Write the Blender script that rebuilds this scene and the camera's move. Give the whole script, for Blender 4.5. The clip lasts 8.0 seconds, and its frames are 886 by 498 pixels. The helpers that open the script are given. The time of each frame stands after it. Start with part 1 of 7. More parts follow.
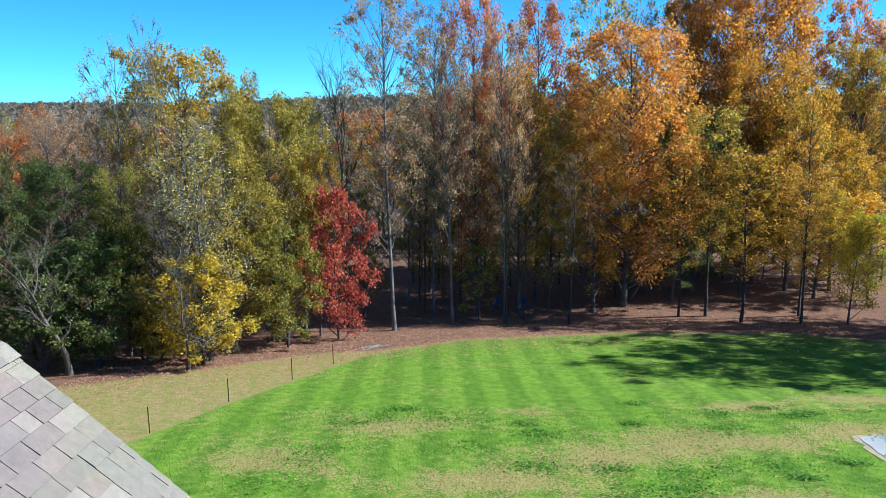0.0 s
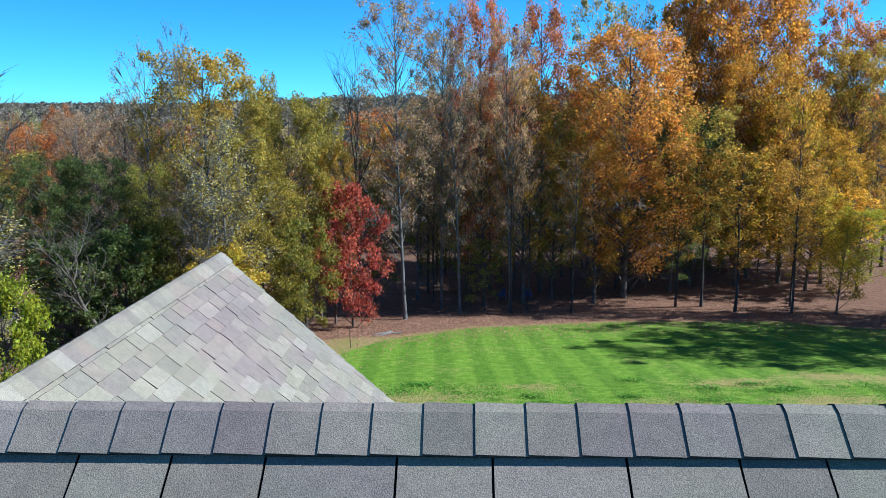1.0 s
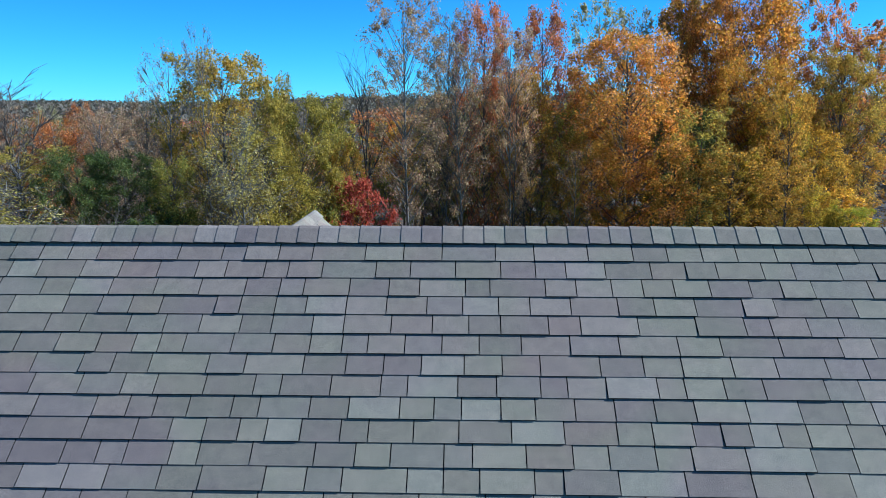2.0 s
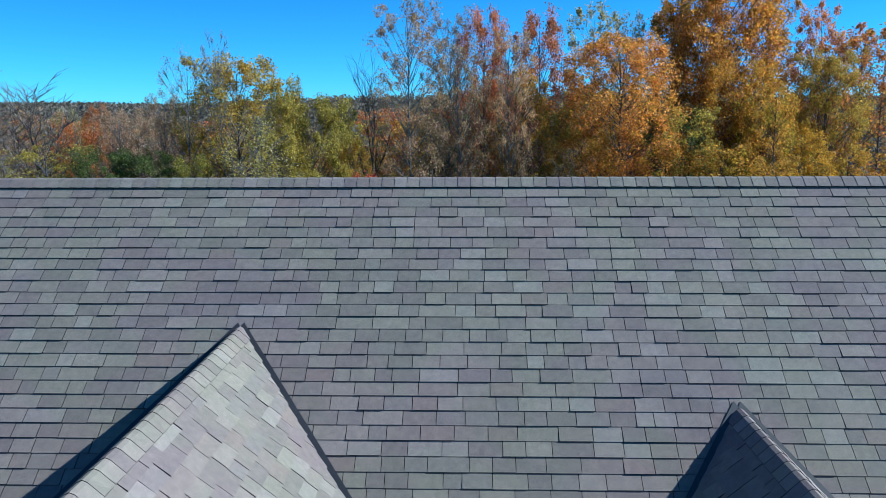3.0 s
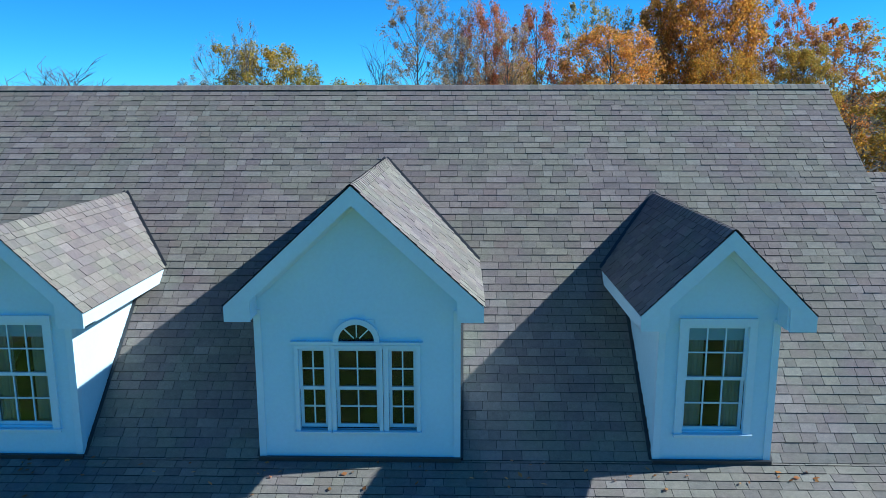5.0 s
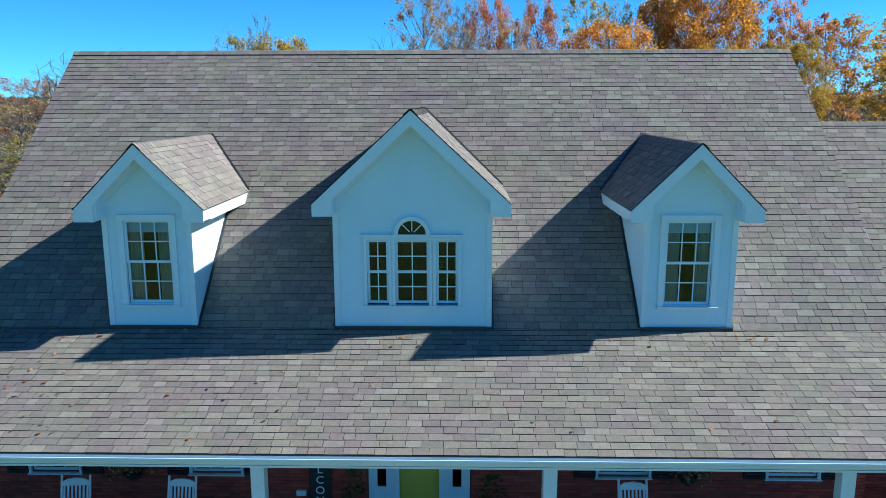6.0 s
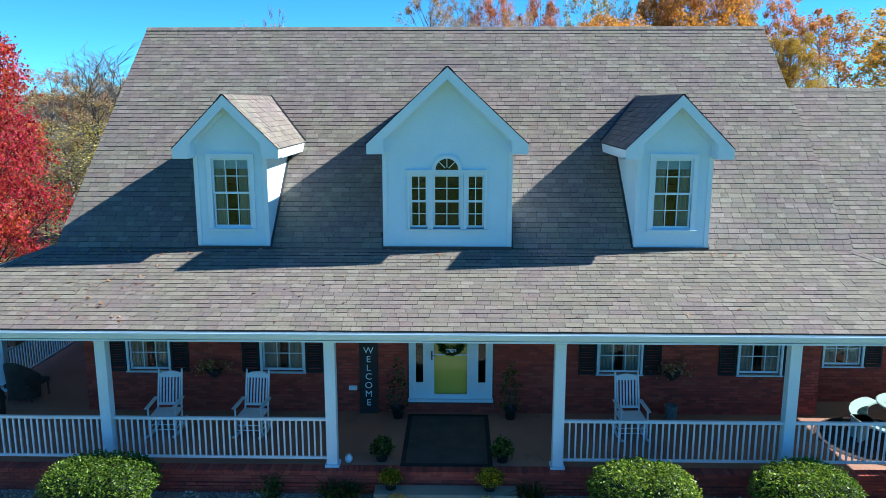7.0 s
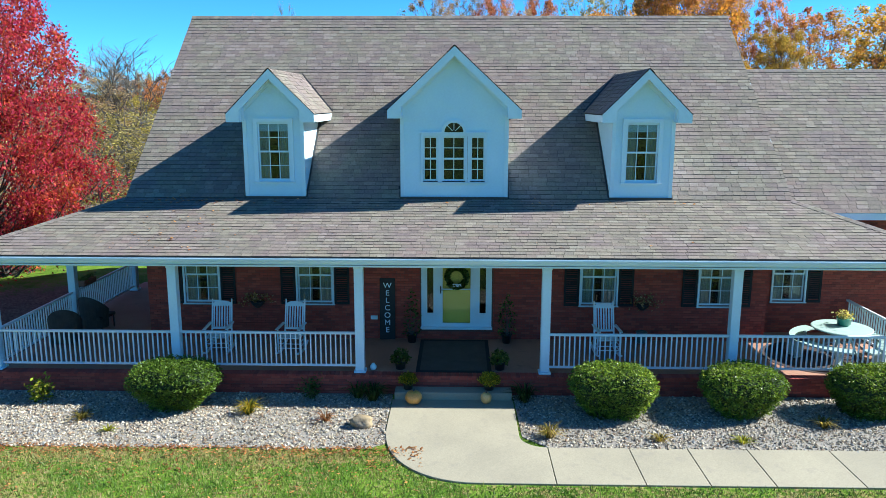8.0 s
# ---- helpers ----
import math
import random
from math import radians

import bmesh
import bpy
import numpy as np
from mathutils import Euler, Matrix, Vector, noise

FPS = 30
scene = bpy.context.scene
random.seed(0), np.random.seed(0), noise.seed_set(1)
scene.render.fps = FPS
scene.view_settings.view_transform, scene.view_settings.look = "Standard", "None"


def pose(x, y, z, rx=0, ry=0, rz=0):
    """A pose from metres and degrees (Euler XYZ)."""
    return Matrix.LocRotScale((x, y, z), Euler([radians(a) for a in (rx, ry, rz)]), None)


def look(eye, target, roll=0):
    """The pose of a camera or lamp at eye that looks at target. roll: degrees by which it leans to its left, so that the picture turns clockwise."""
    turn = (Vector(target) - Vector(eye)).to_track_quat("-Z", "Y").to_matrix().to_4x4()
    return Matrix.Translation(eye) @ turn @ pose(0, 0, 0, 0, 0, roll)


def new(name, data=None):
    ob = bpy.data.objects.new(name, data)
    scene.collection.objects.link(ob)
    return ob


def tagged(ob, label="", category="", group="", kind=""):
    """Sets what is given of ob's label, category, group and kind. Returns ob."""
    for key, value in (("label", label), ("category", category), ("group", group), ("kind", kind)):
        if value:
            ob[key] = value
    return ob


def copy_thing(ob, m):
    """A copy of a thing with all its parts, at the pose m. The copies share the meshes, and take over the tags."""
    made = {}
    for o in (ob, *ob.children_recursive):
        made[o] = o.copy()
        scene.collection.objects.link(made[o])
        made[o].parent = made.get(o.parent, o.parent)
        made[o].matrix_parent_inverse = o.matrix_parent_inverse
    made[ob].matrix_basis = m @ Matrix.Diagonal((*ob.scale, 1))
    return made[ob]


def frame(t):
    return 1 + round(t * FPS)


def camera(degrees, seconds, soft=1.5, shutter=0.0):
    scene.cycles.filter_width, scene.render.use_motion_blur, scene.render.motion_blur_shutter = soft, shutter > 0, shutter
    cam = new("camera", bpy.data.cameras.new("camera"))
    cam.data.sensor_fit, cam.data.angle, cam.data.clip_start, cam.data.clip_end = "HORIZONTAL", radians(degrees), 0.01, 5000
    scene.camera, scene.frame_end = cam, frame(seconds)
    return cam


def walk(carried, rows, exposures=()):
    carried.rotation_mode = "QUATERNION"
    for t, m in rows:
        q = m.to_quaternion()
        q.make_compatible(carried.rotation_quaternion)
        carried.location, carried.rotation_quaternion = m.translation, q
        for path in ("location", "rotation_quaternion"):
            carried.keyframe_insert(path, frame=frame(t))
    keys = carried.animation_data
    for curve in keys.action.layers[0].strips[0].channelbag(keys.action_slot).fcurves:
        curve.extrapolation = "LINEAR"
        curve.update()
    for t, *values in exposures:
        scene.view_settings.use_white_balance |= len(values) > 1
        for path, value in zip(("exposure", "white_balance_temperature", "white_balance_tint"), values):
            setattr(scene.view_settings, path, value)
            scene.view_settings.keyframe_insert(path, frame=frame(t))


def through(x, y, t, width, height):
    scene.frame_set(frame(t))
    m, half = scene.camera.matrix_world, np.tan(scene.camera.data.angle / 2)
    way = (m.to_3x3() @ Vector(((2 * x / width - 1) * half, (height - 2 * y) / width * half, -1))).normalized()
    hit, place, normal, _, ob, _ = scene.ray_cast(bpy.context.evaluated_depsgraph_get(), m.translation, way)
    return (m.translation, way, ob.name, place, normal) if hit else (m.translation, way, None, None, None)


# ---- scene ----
cam = camera(60.6, 8.0, soft=0.5)
PATH = [
    (0, (3.332, 7.076, 10.039), (3.267, 9.04, 9.666), -0.5),
    (0.5, (3.091, 5.549, 10.047), (3.025, 7.513, 9.674), -0.5),
    (1, (2.836, 4.018, 10.02), (2.769, 5.982, 9.648), -0.5),
    (1.2, (2.775, 3.334, 10.039), (2.706, 5.298, 9.664), -0.4),
    (2.3, (2.362, -0.14, 10.008), (2.299, 1.824, 9.637), -0.1),
    (2.5, (2.331, -0.844, 10.011), (2.269, 1.12, 9.639), -0.2),
    (3, (2.232, -2.589, 9.984), (2.171, -0.625, 9.614), -0.3),
    (3.5, (2.067, -4.281, 9.839), (2.009, -2.317, 9.468), -0.2),
    (4, (1.858, -5.922, 9.603), (1.806, -3.958, 9.232), -0.1),
    (4.5, (1.616, -7.505, 9.201), (1.569, -5.541, 8.829), -0.2),
    (4.7, (1.506, -8.157, 9.054), (1.461, -6.193, 8.679), -0.1),
    (6, (0.796, -12.257, 7.949), (0.754, -10.293, 7.573), -0.1),
    (6.5, (0.515, -13.793, 7.541), (0.475, -11.829, 7.163), 0.0),
    (7, (0.251, -15.344, 7.151), (0.21, -13.381, 6.773), -0.0),
    (7.5, (0.095, -16.93, 6.81), (0.053, -14.967, 6.432), 0.0),
    (8, (0.136, -18.655, 6.518), (0.095, -16.692, 6.139), 0.1),
]
walk(cam, [(t, look(eye, target, roll)) for t, eye, target, roll in PATH], exposures=[(0.0, 1.16, 5520, 6), (1.0, 1.01, 5350, 6), (3.0, 0.72, 5080, 5), (4.5, 0.69, 5080, 5), (6.0, 0.94, 5550, 6), (6.5, 1.18, 5650, 7), (8.0, 1.31, 5850, 8)])

# ---- world, sun, exposure ----
SUN_AZ, SUN_EL = radians(7.0), radians(36.2)
SUN_DIR = Vector((math.cos(SUN_EL) * math.cos(SUN_AZ), math.cos(SUN_EL) * math.sin(SUN_AZ), math.sin(SUN_EL)))
world = bpy.data.worlds.new("sky")
scene.world = world
world.use_nodes = True
wn, wl = world.node_tree.nodes, world.node_tree.links
sky = wn.new("ShaderNodeTexSky")
sky.sky_type = "NISHITA"
sky.sun_disc = False
sky.sun_elevation = SUN_EL
sky.sun_rotation = math.pi / 2 - SUN_AZ
sky.air_density, sky.dust_density, sky.ozone_density = 0.6, 0.0, 3.0
wn["Background"].inputs["Strength"].default_value = 0.06
tint = wn.new("ShaderNodeMix")
tint.data_type, tint.blend_type = "RGBA", "MULTIPLY"
tint.inputs[0].default_value, tint.inputs[7].default_value = 1.0, (0.44, 1.14, 1.5, 1)
wl.new(sky.outputs[0], tint.inputs[6])
wl.new(tint.outputs[2], wn["Background"].inputs["Color"])
sun = new("sun", bpy.data.lights.new("sun", "SUN"))
sun.data.energy, sun.data.angle, sun.data.color = 5.0, radians(0.53), (0.98, 0.94, 0.83)
sun.matrix_world = look(SUN_DIR * 80, (0, 0, 0))

rng = random.Random(7)
nrng = np.random.default_rng(7)


# ---- material helpers ----
def mat_nodes(name):
    m = bpy.data.materials.new(name)
    m.use_nodes = True
    n, l = m.node_tree.nodes, m.node_tree.links
    return m, n, l, n["Principled BSDF"]


def noise_tex(n, l, scale, detail=4.0, vec=None, rough=0.55):
    t = n.new("ShaderNodeTexNoise")
    t.inputs["Scale"].default_value, t.inputs["Detail"].default_value = scale, detail
    t.inputs["Roughness"].default_value = rough
    if vec is None:
        g = n.new("ShaderNodeNewGeometry")
        vec = g.outputs["Position"]
    l.new(vec, t.inputs["Vector"])
    return t.outputs["Fac"]


def ramp(n, l, fac, stops, const=False):
    r = n.new("ShaderNodeValToRGB")
    if const:
        r.color_ramp.interpolation = "CONSTANT"
    els = r.color_ramp.elements
    while len(els) < len(stops):
        els.new(0.5)
    for e, (p, c) in zip(els, stops):
        e.position, e.color = p, (*c, 1)
    l.new(fac, r.inputs["Fac"])
    return r.outputs["Color"]


def mixc(n, l, fac, a, b, mode="MIX"):
    x = n.new("ShaderNodeMix")
    x.data_type, x.blend_type = "RGBA", mode
    for sock, v in ((x.inputs[0], fac), (x.inputs[6], a), (x.inputs[7], b)):
        if isinstance(v, (int, float)):
            sock.default_value = v
        elif isinstance(v, tuple):
            sock.default_value = (*v, 1)
        else:
            l.new(v, sock)
    return x.outputs[2]


def mathn(n, l, op, a, b=0.0, clamp=False):
    x = n.new("ShaderNodeMath")
    x.operation, x.use_clamp = op, clamp
    for sock, v in ((x.inputs[0], a), (x.inputs[1], b)):
        if isinstance(v, (int, float)):
            sock.default_value = v
        else:
            l.new(v, sock)
    return x.outputs[0]


def bump(n, l, b, height, strength, dist):
    u = n.new("ShaderNodeBump")
    u.inputs["Strength"].default_value, u.inputs["Distance"].default_value = strength, dist
    l.new(height, u.inputs["Height"])
    l.new(u.outputs[0], b.inputs["Normal"])


def surface(name, c, c2, rough=0.6, big=0.8, fine=30.0, bumpy=0.2, dist=0.004, metal=0.0, dirt=None, grain=(0.82, 1.1)):
    """A surface with slow stains, fine grain and relief."""
    m, n, l, b = mat_nodes(name)
    f1, f2 = noise_tex(n, l, big), noise_tex(n, l, fine, 6)
    s1 = ramp(n, l, f1, [(0.35, c), (0.68, c2)])
    g = ramp(n, l, f2, [(0.3, (grain[0],) * 3), (0.7, (grain[1],) * 3)])
    col = mixc(n, l, 1.0, s1, g, "MULTIPLY")
    if dirt:
        f3 = noise_tex(n, l, big * 3.3, 8, rough=0.7)
        d = ramp(n, l, f3, [(0.56, (0, 0, 0)), (0.75, (1, 1, 1))])
        col = mixc(n, l, d, col, dirt)
    l.new(col, b.inputs["Base Color"])
    b.inputs["Roughness"].default_value, b.inputs["Metallic"].default_value = rough, metal
    bump(n, l, b, f2, bumpy, dist)
    return m


SHINGLE_STOPS = [(0.0, (0.179, 0.155, 0.132)), (0.14, (0.203, 0.174, 0.144)), (0.3, (0.181, 0.154, 0.136)), (0.46, (0.213, 0.188, 0.153)),
                 (0.62, (0.194, 0.171, 0.149)), (0.76, (0.232, 0.204, 0.167)), (0.88, (0.242, 0.216, 0.183)), (0.95, (0.203, 0.166, 0.139))]


def shingle_material(name, per_object, stops=SHINGLE_STOPS):
    m, n, l, b = mat_nodes(name)
    if per_object:
        rnd = n.new("ShaderNodeObjectInfo").outputs["Random"]
    else:
        rnd = n.new("ShaderNodeNewGeometry").outputs["Random Per Island"]
    col = ramp(n, l, rnd, stops, True)
    f1 = noise_tex(n, l, 0.9, 3)
    col = mixc(n, l, 1.0, col, ramp(n, l, f1, [(0.3, (0.89, 0.85, 0.92)), (0.42, (1.02, 0.96, 1.01)), (0.56, (0.95, 0.99, 0.93)), (0.7, (1.1, 1.09, 1.06))]), "MULTIPLY")
    f2 = noise_tex(n, l, 16.0, 5)
    col = mixc(n, l, 1.0, col, ramp(n, l, f2, [(0.3, (0.88, 0.88, 0.9)), (0.7, (1.1, 1.09, 1.08))]), "MULTIPLY")
    f3 = noise_tex(n, l, 260.0, 2)
    col = mixc(n, l, 1.0, col, ramp(n, l, f3, [(0.32, (0.6, 0.6, 0.62)), (0.72, (1.4, 1.4, 1.38))]), "MULTIPLY")
    l.new(col, b.inputs["Base Color"])
    b.inputs["Roughness"].default_value = 0.88
    b.inputs["Specular IOR Level"].default_value = 0.25
    bump(n, l, b, f3, 0.5, 0.003)
    return m


def leaf_material(name, cols, translucent=0.5, rough=0.55, spec=0.12, patch=0.55, vary=1.0):
    """Leaves: colour leaf by leaf, with slower patches, some light passing through."""
    m, n, l, b = mat_nodes(name)
    g = n.new("ShaderNodeNewGeometry")
    k = len(cols)
    f = noise_tex(n, l, patch, 2)
    mixed = mathn(n, l, "ADD", mathn(n, l, "MULTIPLY", g.outputs["Random Per Island"], 0.62), mathn(n, l, "MULTIPLY", mathn(n, l, "SUBTRACT", f, 0.3), 0.95), True)
    col = ramp(n, l, mixed, [(i / max(1, k - 1) * 0.9 + 0.05, c) for i, c in enumerate(cols)])
    tone = n.new("ShaderNodeObjectInfo").outputs["Random"]
    col = mixc(n, l, 1.0, col, ramp(n, l, tone, [(0.0, (0.9, 0.88, 0.84)), (1.0, (1.28, 1.2, 1.05))]), "MULTIPLY")
    lightness = mathn(n, l, "FRACT", mathn(n, l, "MULTIPLY", g.outputs["Random Per Island"], 37.0))
    col = mixc(n, l, 1.0, col, ramp(n, l, lightness, [(0.0, (1 - 0.5 * vary,) * 3), (0.65, (1.05, 1.05, 1.05)), (1.0, (1 + 0.8 * vary, 1 + 0.74 * vary, 1 + 0.6 * vary))]), "MULTIPLY")
    l.new(col, b.inputs["Base Color"])
    b.inputs["Roughness"].default_value = rough
    b.inputs["Specular IOR Level"].default_value = spec
    tr = n.new("ShaderNodeBsdfTranslucent")
    l.new(mixc(n, l, 1.0, col, (1.45, 1.3, 0.8), "MULTIPLY"), tr.inputs["Color"])
    mx = n.new("ShaderNodeMixShader")
    mx.inputs[0].default_value = translucent
    l.new(b.outputs[0], mx.inputs[1])
    l.new(tr.outputs[0], mx.inputs[2])
    l.new(mx.outputs[0], n["Material Output"].inputs["Surface"])
    return m


M = {}
M["shingle"] = shingle_material("asphalt_shingle", False)
M["shingle_piece"] = shingle_material("asphalt_shingle_piece", True)
# white paint of siding and trim, with the blue of skylit shade mixed into its colour
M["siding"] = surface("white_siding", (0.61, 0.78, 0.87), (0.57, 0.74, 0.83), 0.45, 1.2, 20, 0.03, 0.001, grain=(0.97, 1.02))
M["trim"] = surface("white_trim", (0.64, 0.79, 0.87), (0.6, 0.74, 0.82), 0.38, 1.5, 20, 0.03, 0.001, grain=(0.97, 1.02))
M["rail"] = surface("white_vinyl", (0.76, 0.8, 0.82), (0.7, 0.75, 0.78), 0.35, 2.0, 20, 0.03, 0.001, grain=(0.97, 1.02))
M["flashing"] = surface("dark_flashing", (0.025, 0.025, 0.028), (0.04, 0.04, 0.042), 0.5, 2, 40, 0.1)
M["shutter"] = surface("black_shutter", (0.008, 0.008, 0.009), (0.014, 0.014, 0.015), 0.75, 2, 50, 0.1)
# cut asphalt edges, blackened further to draw the shadow line under each course
M["shingle_edge"] = surface("asphalt_edge", (0.018, 0.017, 0.018), (0.028, 0.026, 0.026), 0.9, 4, 60, 0.2)
M["deck"] = surface("roof_deck", (0.018, 0.017, 0.018), (0.028, 0.027, 0.027), 0.9, 1, 30, 0.1)
M["concrete"] = surface("concrete", (0.345, 0.308, 0.218), (0.29, 0.26, 0.187), 0.85, 0.7, 45, 0.25, 0.004, dirt=(0.24, 0.215, 0.17))
M["floor"] = surface("porch_concrete", (0.35, 0.175, 0.115), (0.4, 0.22, 0.15), 0.8, 0.8, 40, 0.2, dirt=(0.22, 0.12, 0.09))
M["mortar"] = surface("mortar", (0.15, 0.066, 0.05), (0.19, 0.085, 0.066), 0.9, 1, 40, 0.2)
# near-black paint: the dimness of unlit rooms is put into the colour
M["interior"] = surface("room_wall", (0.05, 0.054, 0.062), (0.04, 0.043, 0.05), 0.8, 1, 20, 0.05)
M["curtain"] = surface("curtain_cloth", (0.56, 0.54, 0.44), (0.46, 0.44, 0.36), 0.8, 2, 80, 0.1)
M["bark"] = surface("bark", (0.085, 0.07, 0.058), (0.14, 0.12, 0.1), 0.95, 1.2, 14, 0.8, 0.03)
M["bark_pale"] = surface("pale_bark", (0.16, 0.155, 0.15), (0.095, 0.09, 0.086), 0.95, 1.2, 14, 0.7, 0.03)
M["bark_dark"] = surface("dark_bark", (0.045, 0.038, 0.034), (0.08, 0.068, 0.058), 0.95, 1.2, 14, 0.8, 0.03)
M["soil"] = surface("soil", (0.1, 0.075, 0.055), (0.15, 0.115, 0.085), 0.95, 2, 40, 0.5, 0.01)


def brick_material(name, per_object):
    m, n, l, b = mat_nodes(name)
    rnd = n.new("ShaderNodeObjectInfo").outputs["Random"] if per_object else n.new("ShaderNodeNewGeometry").outputs["Random Per Island"]
    col = ramp(n, l, rnd, [(0.0, (0.3, 0.05, 0.034)), (0.3, (0.36, 0.06, 0.038)), (0.6, (0.39, 0.078, 0.048)), (0.85, (0.24, 0.045, 0.033))], True)
    f = noise_tex(n, l, 60, 5)
    col = mixc(n, l, 1.0, col, ramp(n, l, f, [(0.3, (0.75, 0.75, 0.75)), (0.7, (1.2, 1.2, 1.2))]), "MULTIPLY")
    l.new(col, b.inputs["Base Color"])
    b.inputs["Roughness"].default_value = 0.85
    bump(n, l, b, f, 0.4, 0.004)
    return m


M["brick"], M["brick_piece"] = brick_material("red_brick", False), brick_material("red_brick_piece", True)


def glass_material(name, through, ior):
    m, n, l, b = mat_nodes(name)
    gl, tr, mx, fr = n.new("ShaderNodeBsdfGlossy"), n.new("ShaderNodeBsdfTransparent"), n.new("ShaderNodeMixShader"), n.new("ShaderNodeFresnel")
    gl.inputs["Roughness"].default_value = 0.02
    tr.inputs["Color"].default_value = (*through, 1)
    fr.inputs["IOR"].default_value = ior
    l.new(fr.outputs[0], mx.inputs[0])
    l.new(tr.outputs[0], mx.inputs[1])
    l.new(gl.outputs[0], mx.inputs[2])
    l.new(mx.outputs[0], n["Material Output"].inputs["Surface"])
    return m


M["glass"], M["clear_glass"] = glass_material("window_glass", (0.8, 0.84, 0.85), 1.45), glass_material("storm_glass", (0.95, 0.96, 0.95), 1.35)

GOLD, ORANGE, RUST, RED, CRIM = (0.46, 0.265, 0.05), (0.47, 0.215, 0.06), (0.35, 0.15, 0.075), (0.4, 0.035, 0.03), (0.36, 0.02, 0.045)
OLIVE, GREEN, DGREEN, YGREEN, YELLOW = (0.27, 0.235, 0.06), (0.12, 0.165, 0.045), (0.045, 0.08, 0.03), (0.31, 0.31, 0.05), (0.55, 0.4, 0.06)
GREY, BROWN, PURPLE = (0.38, 0.36, 0.28), (0.26, 0.16, 0.1), (0.36, 0.25, 0.24)
L = {k: leaf_material("leaves_" + k, v) for k, v in dict(
    orange=[OLIVE, GOLD, ORANGE, (0.46, 0.28, 0.13), GOLD], gold=[(0.2, 0.19, 0.05), GOLD, (0.4, 0.25, 0.06), OLIVE, GOLD], golden_tall=[OLIVE, GOLD, (0.38, 0.18, 0.055), (0.46, 0.29, 0.055)],
    olive=[GREEN, OLIVE, (0.34, 0.3, 0.08), (0.3, 0.27, 0.09)], lichen=[(0.34, 0.31, 0.1), (0.4, 0.38, 0.24), (0.38, 0.36, 0.08), (0.42, 0.39, 0.24), (0.36, 0.34, 0.18)], yellow_green=[(0.17, 0.2, 0.05), YGREEN, YELLOW, (0.34, 0.3, 0.07)],
    yellow=[OLIVE, YELLOW, GOLD, YGREEN], red=[(0.22, 0.06, 0.06), (0.36, 0.08, 0.075), (0.4, 0.12, 0.11), (0.46, 0.2, 0.16)], rust=[BROWN, RUST, ORANGE, (0.36, 0.16, 0.1), (0.32, 0.2, 0.16)],
    red_top=[RUST, (0.44, 0.17, 0.1), (0.36, 0.13, 0.09), BROWN, (0.42, 0.23, 0.14)], grey_green=[(0.16, 0.19, 0.12), (0.24, 0.26, 0.17), GREY, (0.18, 0.21, 0.12)], dark_green=[(0.085, 0.13, 0.055), GREEN, (0.08, 0.125, 0.055), (0.13, 0.17, 0.08), (0.24, 0.24, 0.1)], blue_green=[DGREEN, (0.07, 0.11, 0.06), GREEN, (0.1, 0.13, 0.07)],
    grey=[(0.12, 0.1, 0.07), GREY, BROWN, OLIVE], purple=[BROWN, PURPLE, (0.34, 0.24, 0.2), (0.34, 0.3, 0.18), PURPLE], maple=[(0.24, 0.02, 0.05), (0.4, 0.03, 0.09), (0.44, 0.055, 0.08), (0.42, 0.09, 0.05), (0.5, 0.18, 0.05)],
    hedge=[(0.08, 0.15, 0.02), (0.15, 0.27, 0.03), (0.1, 0.2, 0.025), (0.26, 0.38, 0.05)], bush=[YGREEN, (0.2, 0.27, 0.03), (0.3, 0.3, 0.03), GREEN],
    olive_dark=[(0.13, 0.15, 0.06), OLIVE, GREEN, (0.24, 0.22, 0.1)], olive_gold=[GREEN, OLIVE, (0.38, 0.27, 0.07), OLIVE, (0.42, 0.27, 0.07)], grey_purple=[(0.2, 0.17, 0.15), GREY, PURPLE, BROWN, OLIVE], yellow_orange=[OLIVE, YELLOW, GOLD, ORANGE, YGREEN],
    straw=[(0.3, 0.22, 0.07), (0.2, 0.19, 0.04), (0.36, 0.27, 0.1)], mum=[(0.3, 0.22, 0.02), (0.45, 0.36, 0.03), (0.08, 0.12, 0.02), (0.5, 0.42, 0.05)], plant=[(0.03, 0.06, 0.02), (0.07, 0.11, 0.03), (0.15, 0.17, 0.06)],
    fallen=[(0.3, 0.14, 0.06), (0.22, 0.1, 0.05), (0.38, 0.22, 0.1), (0.3, 0.08, 0.06)]).items()}

L["hedge"] = leaf_material("leaves_boxwood", [(0.05, 0.1, 0.018), (0.13, 0.22, 0.03), (0.1, 0.18, 0.025), (0.38, 0.48, 0.1)], 0.4, 0.4, 0.25)


# ---- mesh helpers ----
def box(bm, x0, x1, y0, y1, z0, z1):
    vs = [bm.verts.new((x, y, z)) for z in (z0, z1) for x, y in ((x0, y0), (x1, y0), (x1, y1), (x0, y1))]
    for f in ((3, 2, 1, 0), (4, 5, 6, 7), (0, 1, 5, 4), (1, 2, 6, 5), (2, 3, 7, 6), (3, 0, 4, 7)):
        bm.faces.new([vs[i] for i in f])
    return vs


def prism(bm, pts, push):
    """A flat outline pushed into a solid along a vector."""
    push = Vector(push)
    a = [bm.verts.new(p) for p in pts]
    b = [bm.verts.new(Vector(p) + push) for p in pts]
    k = len(pts)
    bm.faces.new(a[::-1])
    bm.faces.new(b)
    for i in range(k):
        bm.faces.new((a[i], a[(i + 1) % k], b[(i + 1) % k], b[i]))
    bmesh.ops.recalc_face_normals(bm, faces=bm.faces[:])


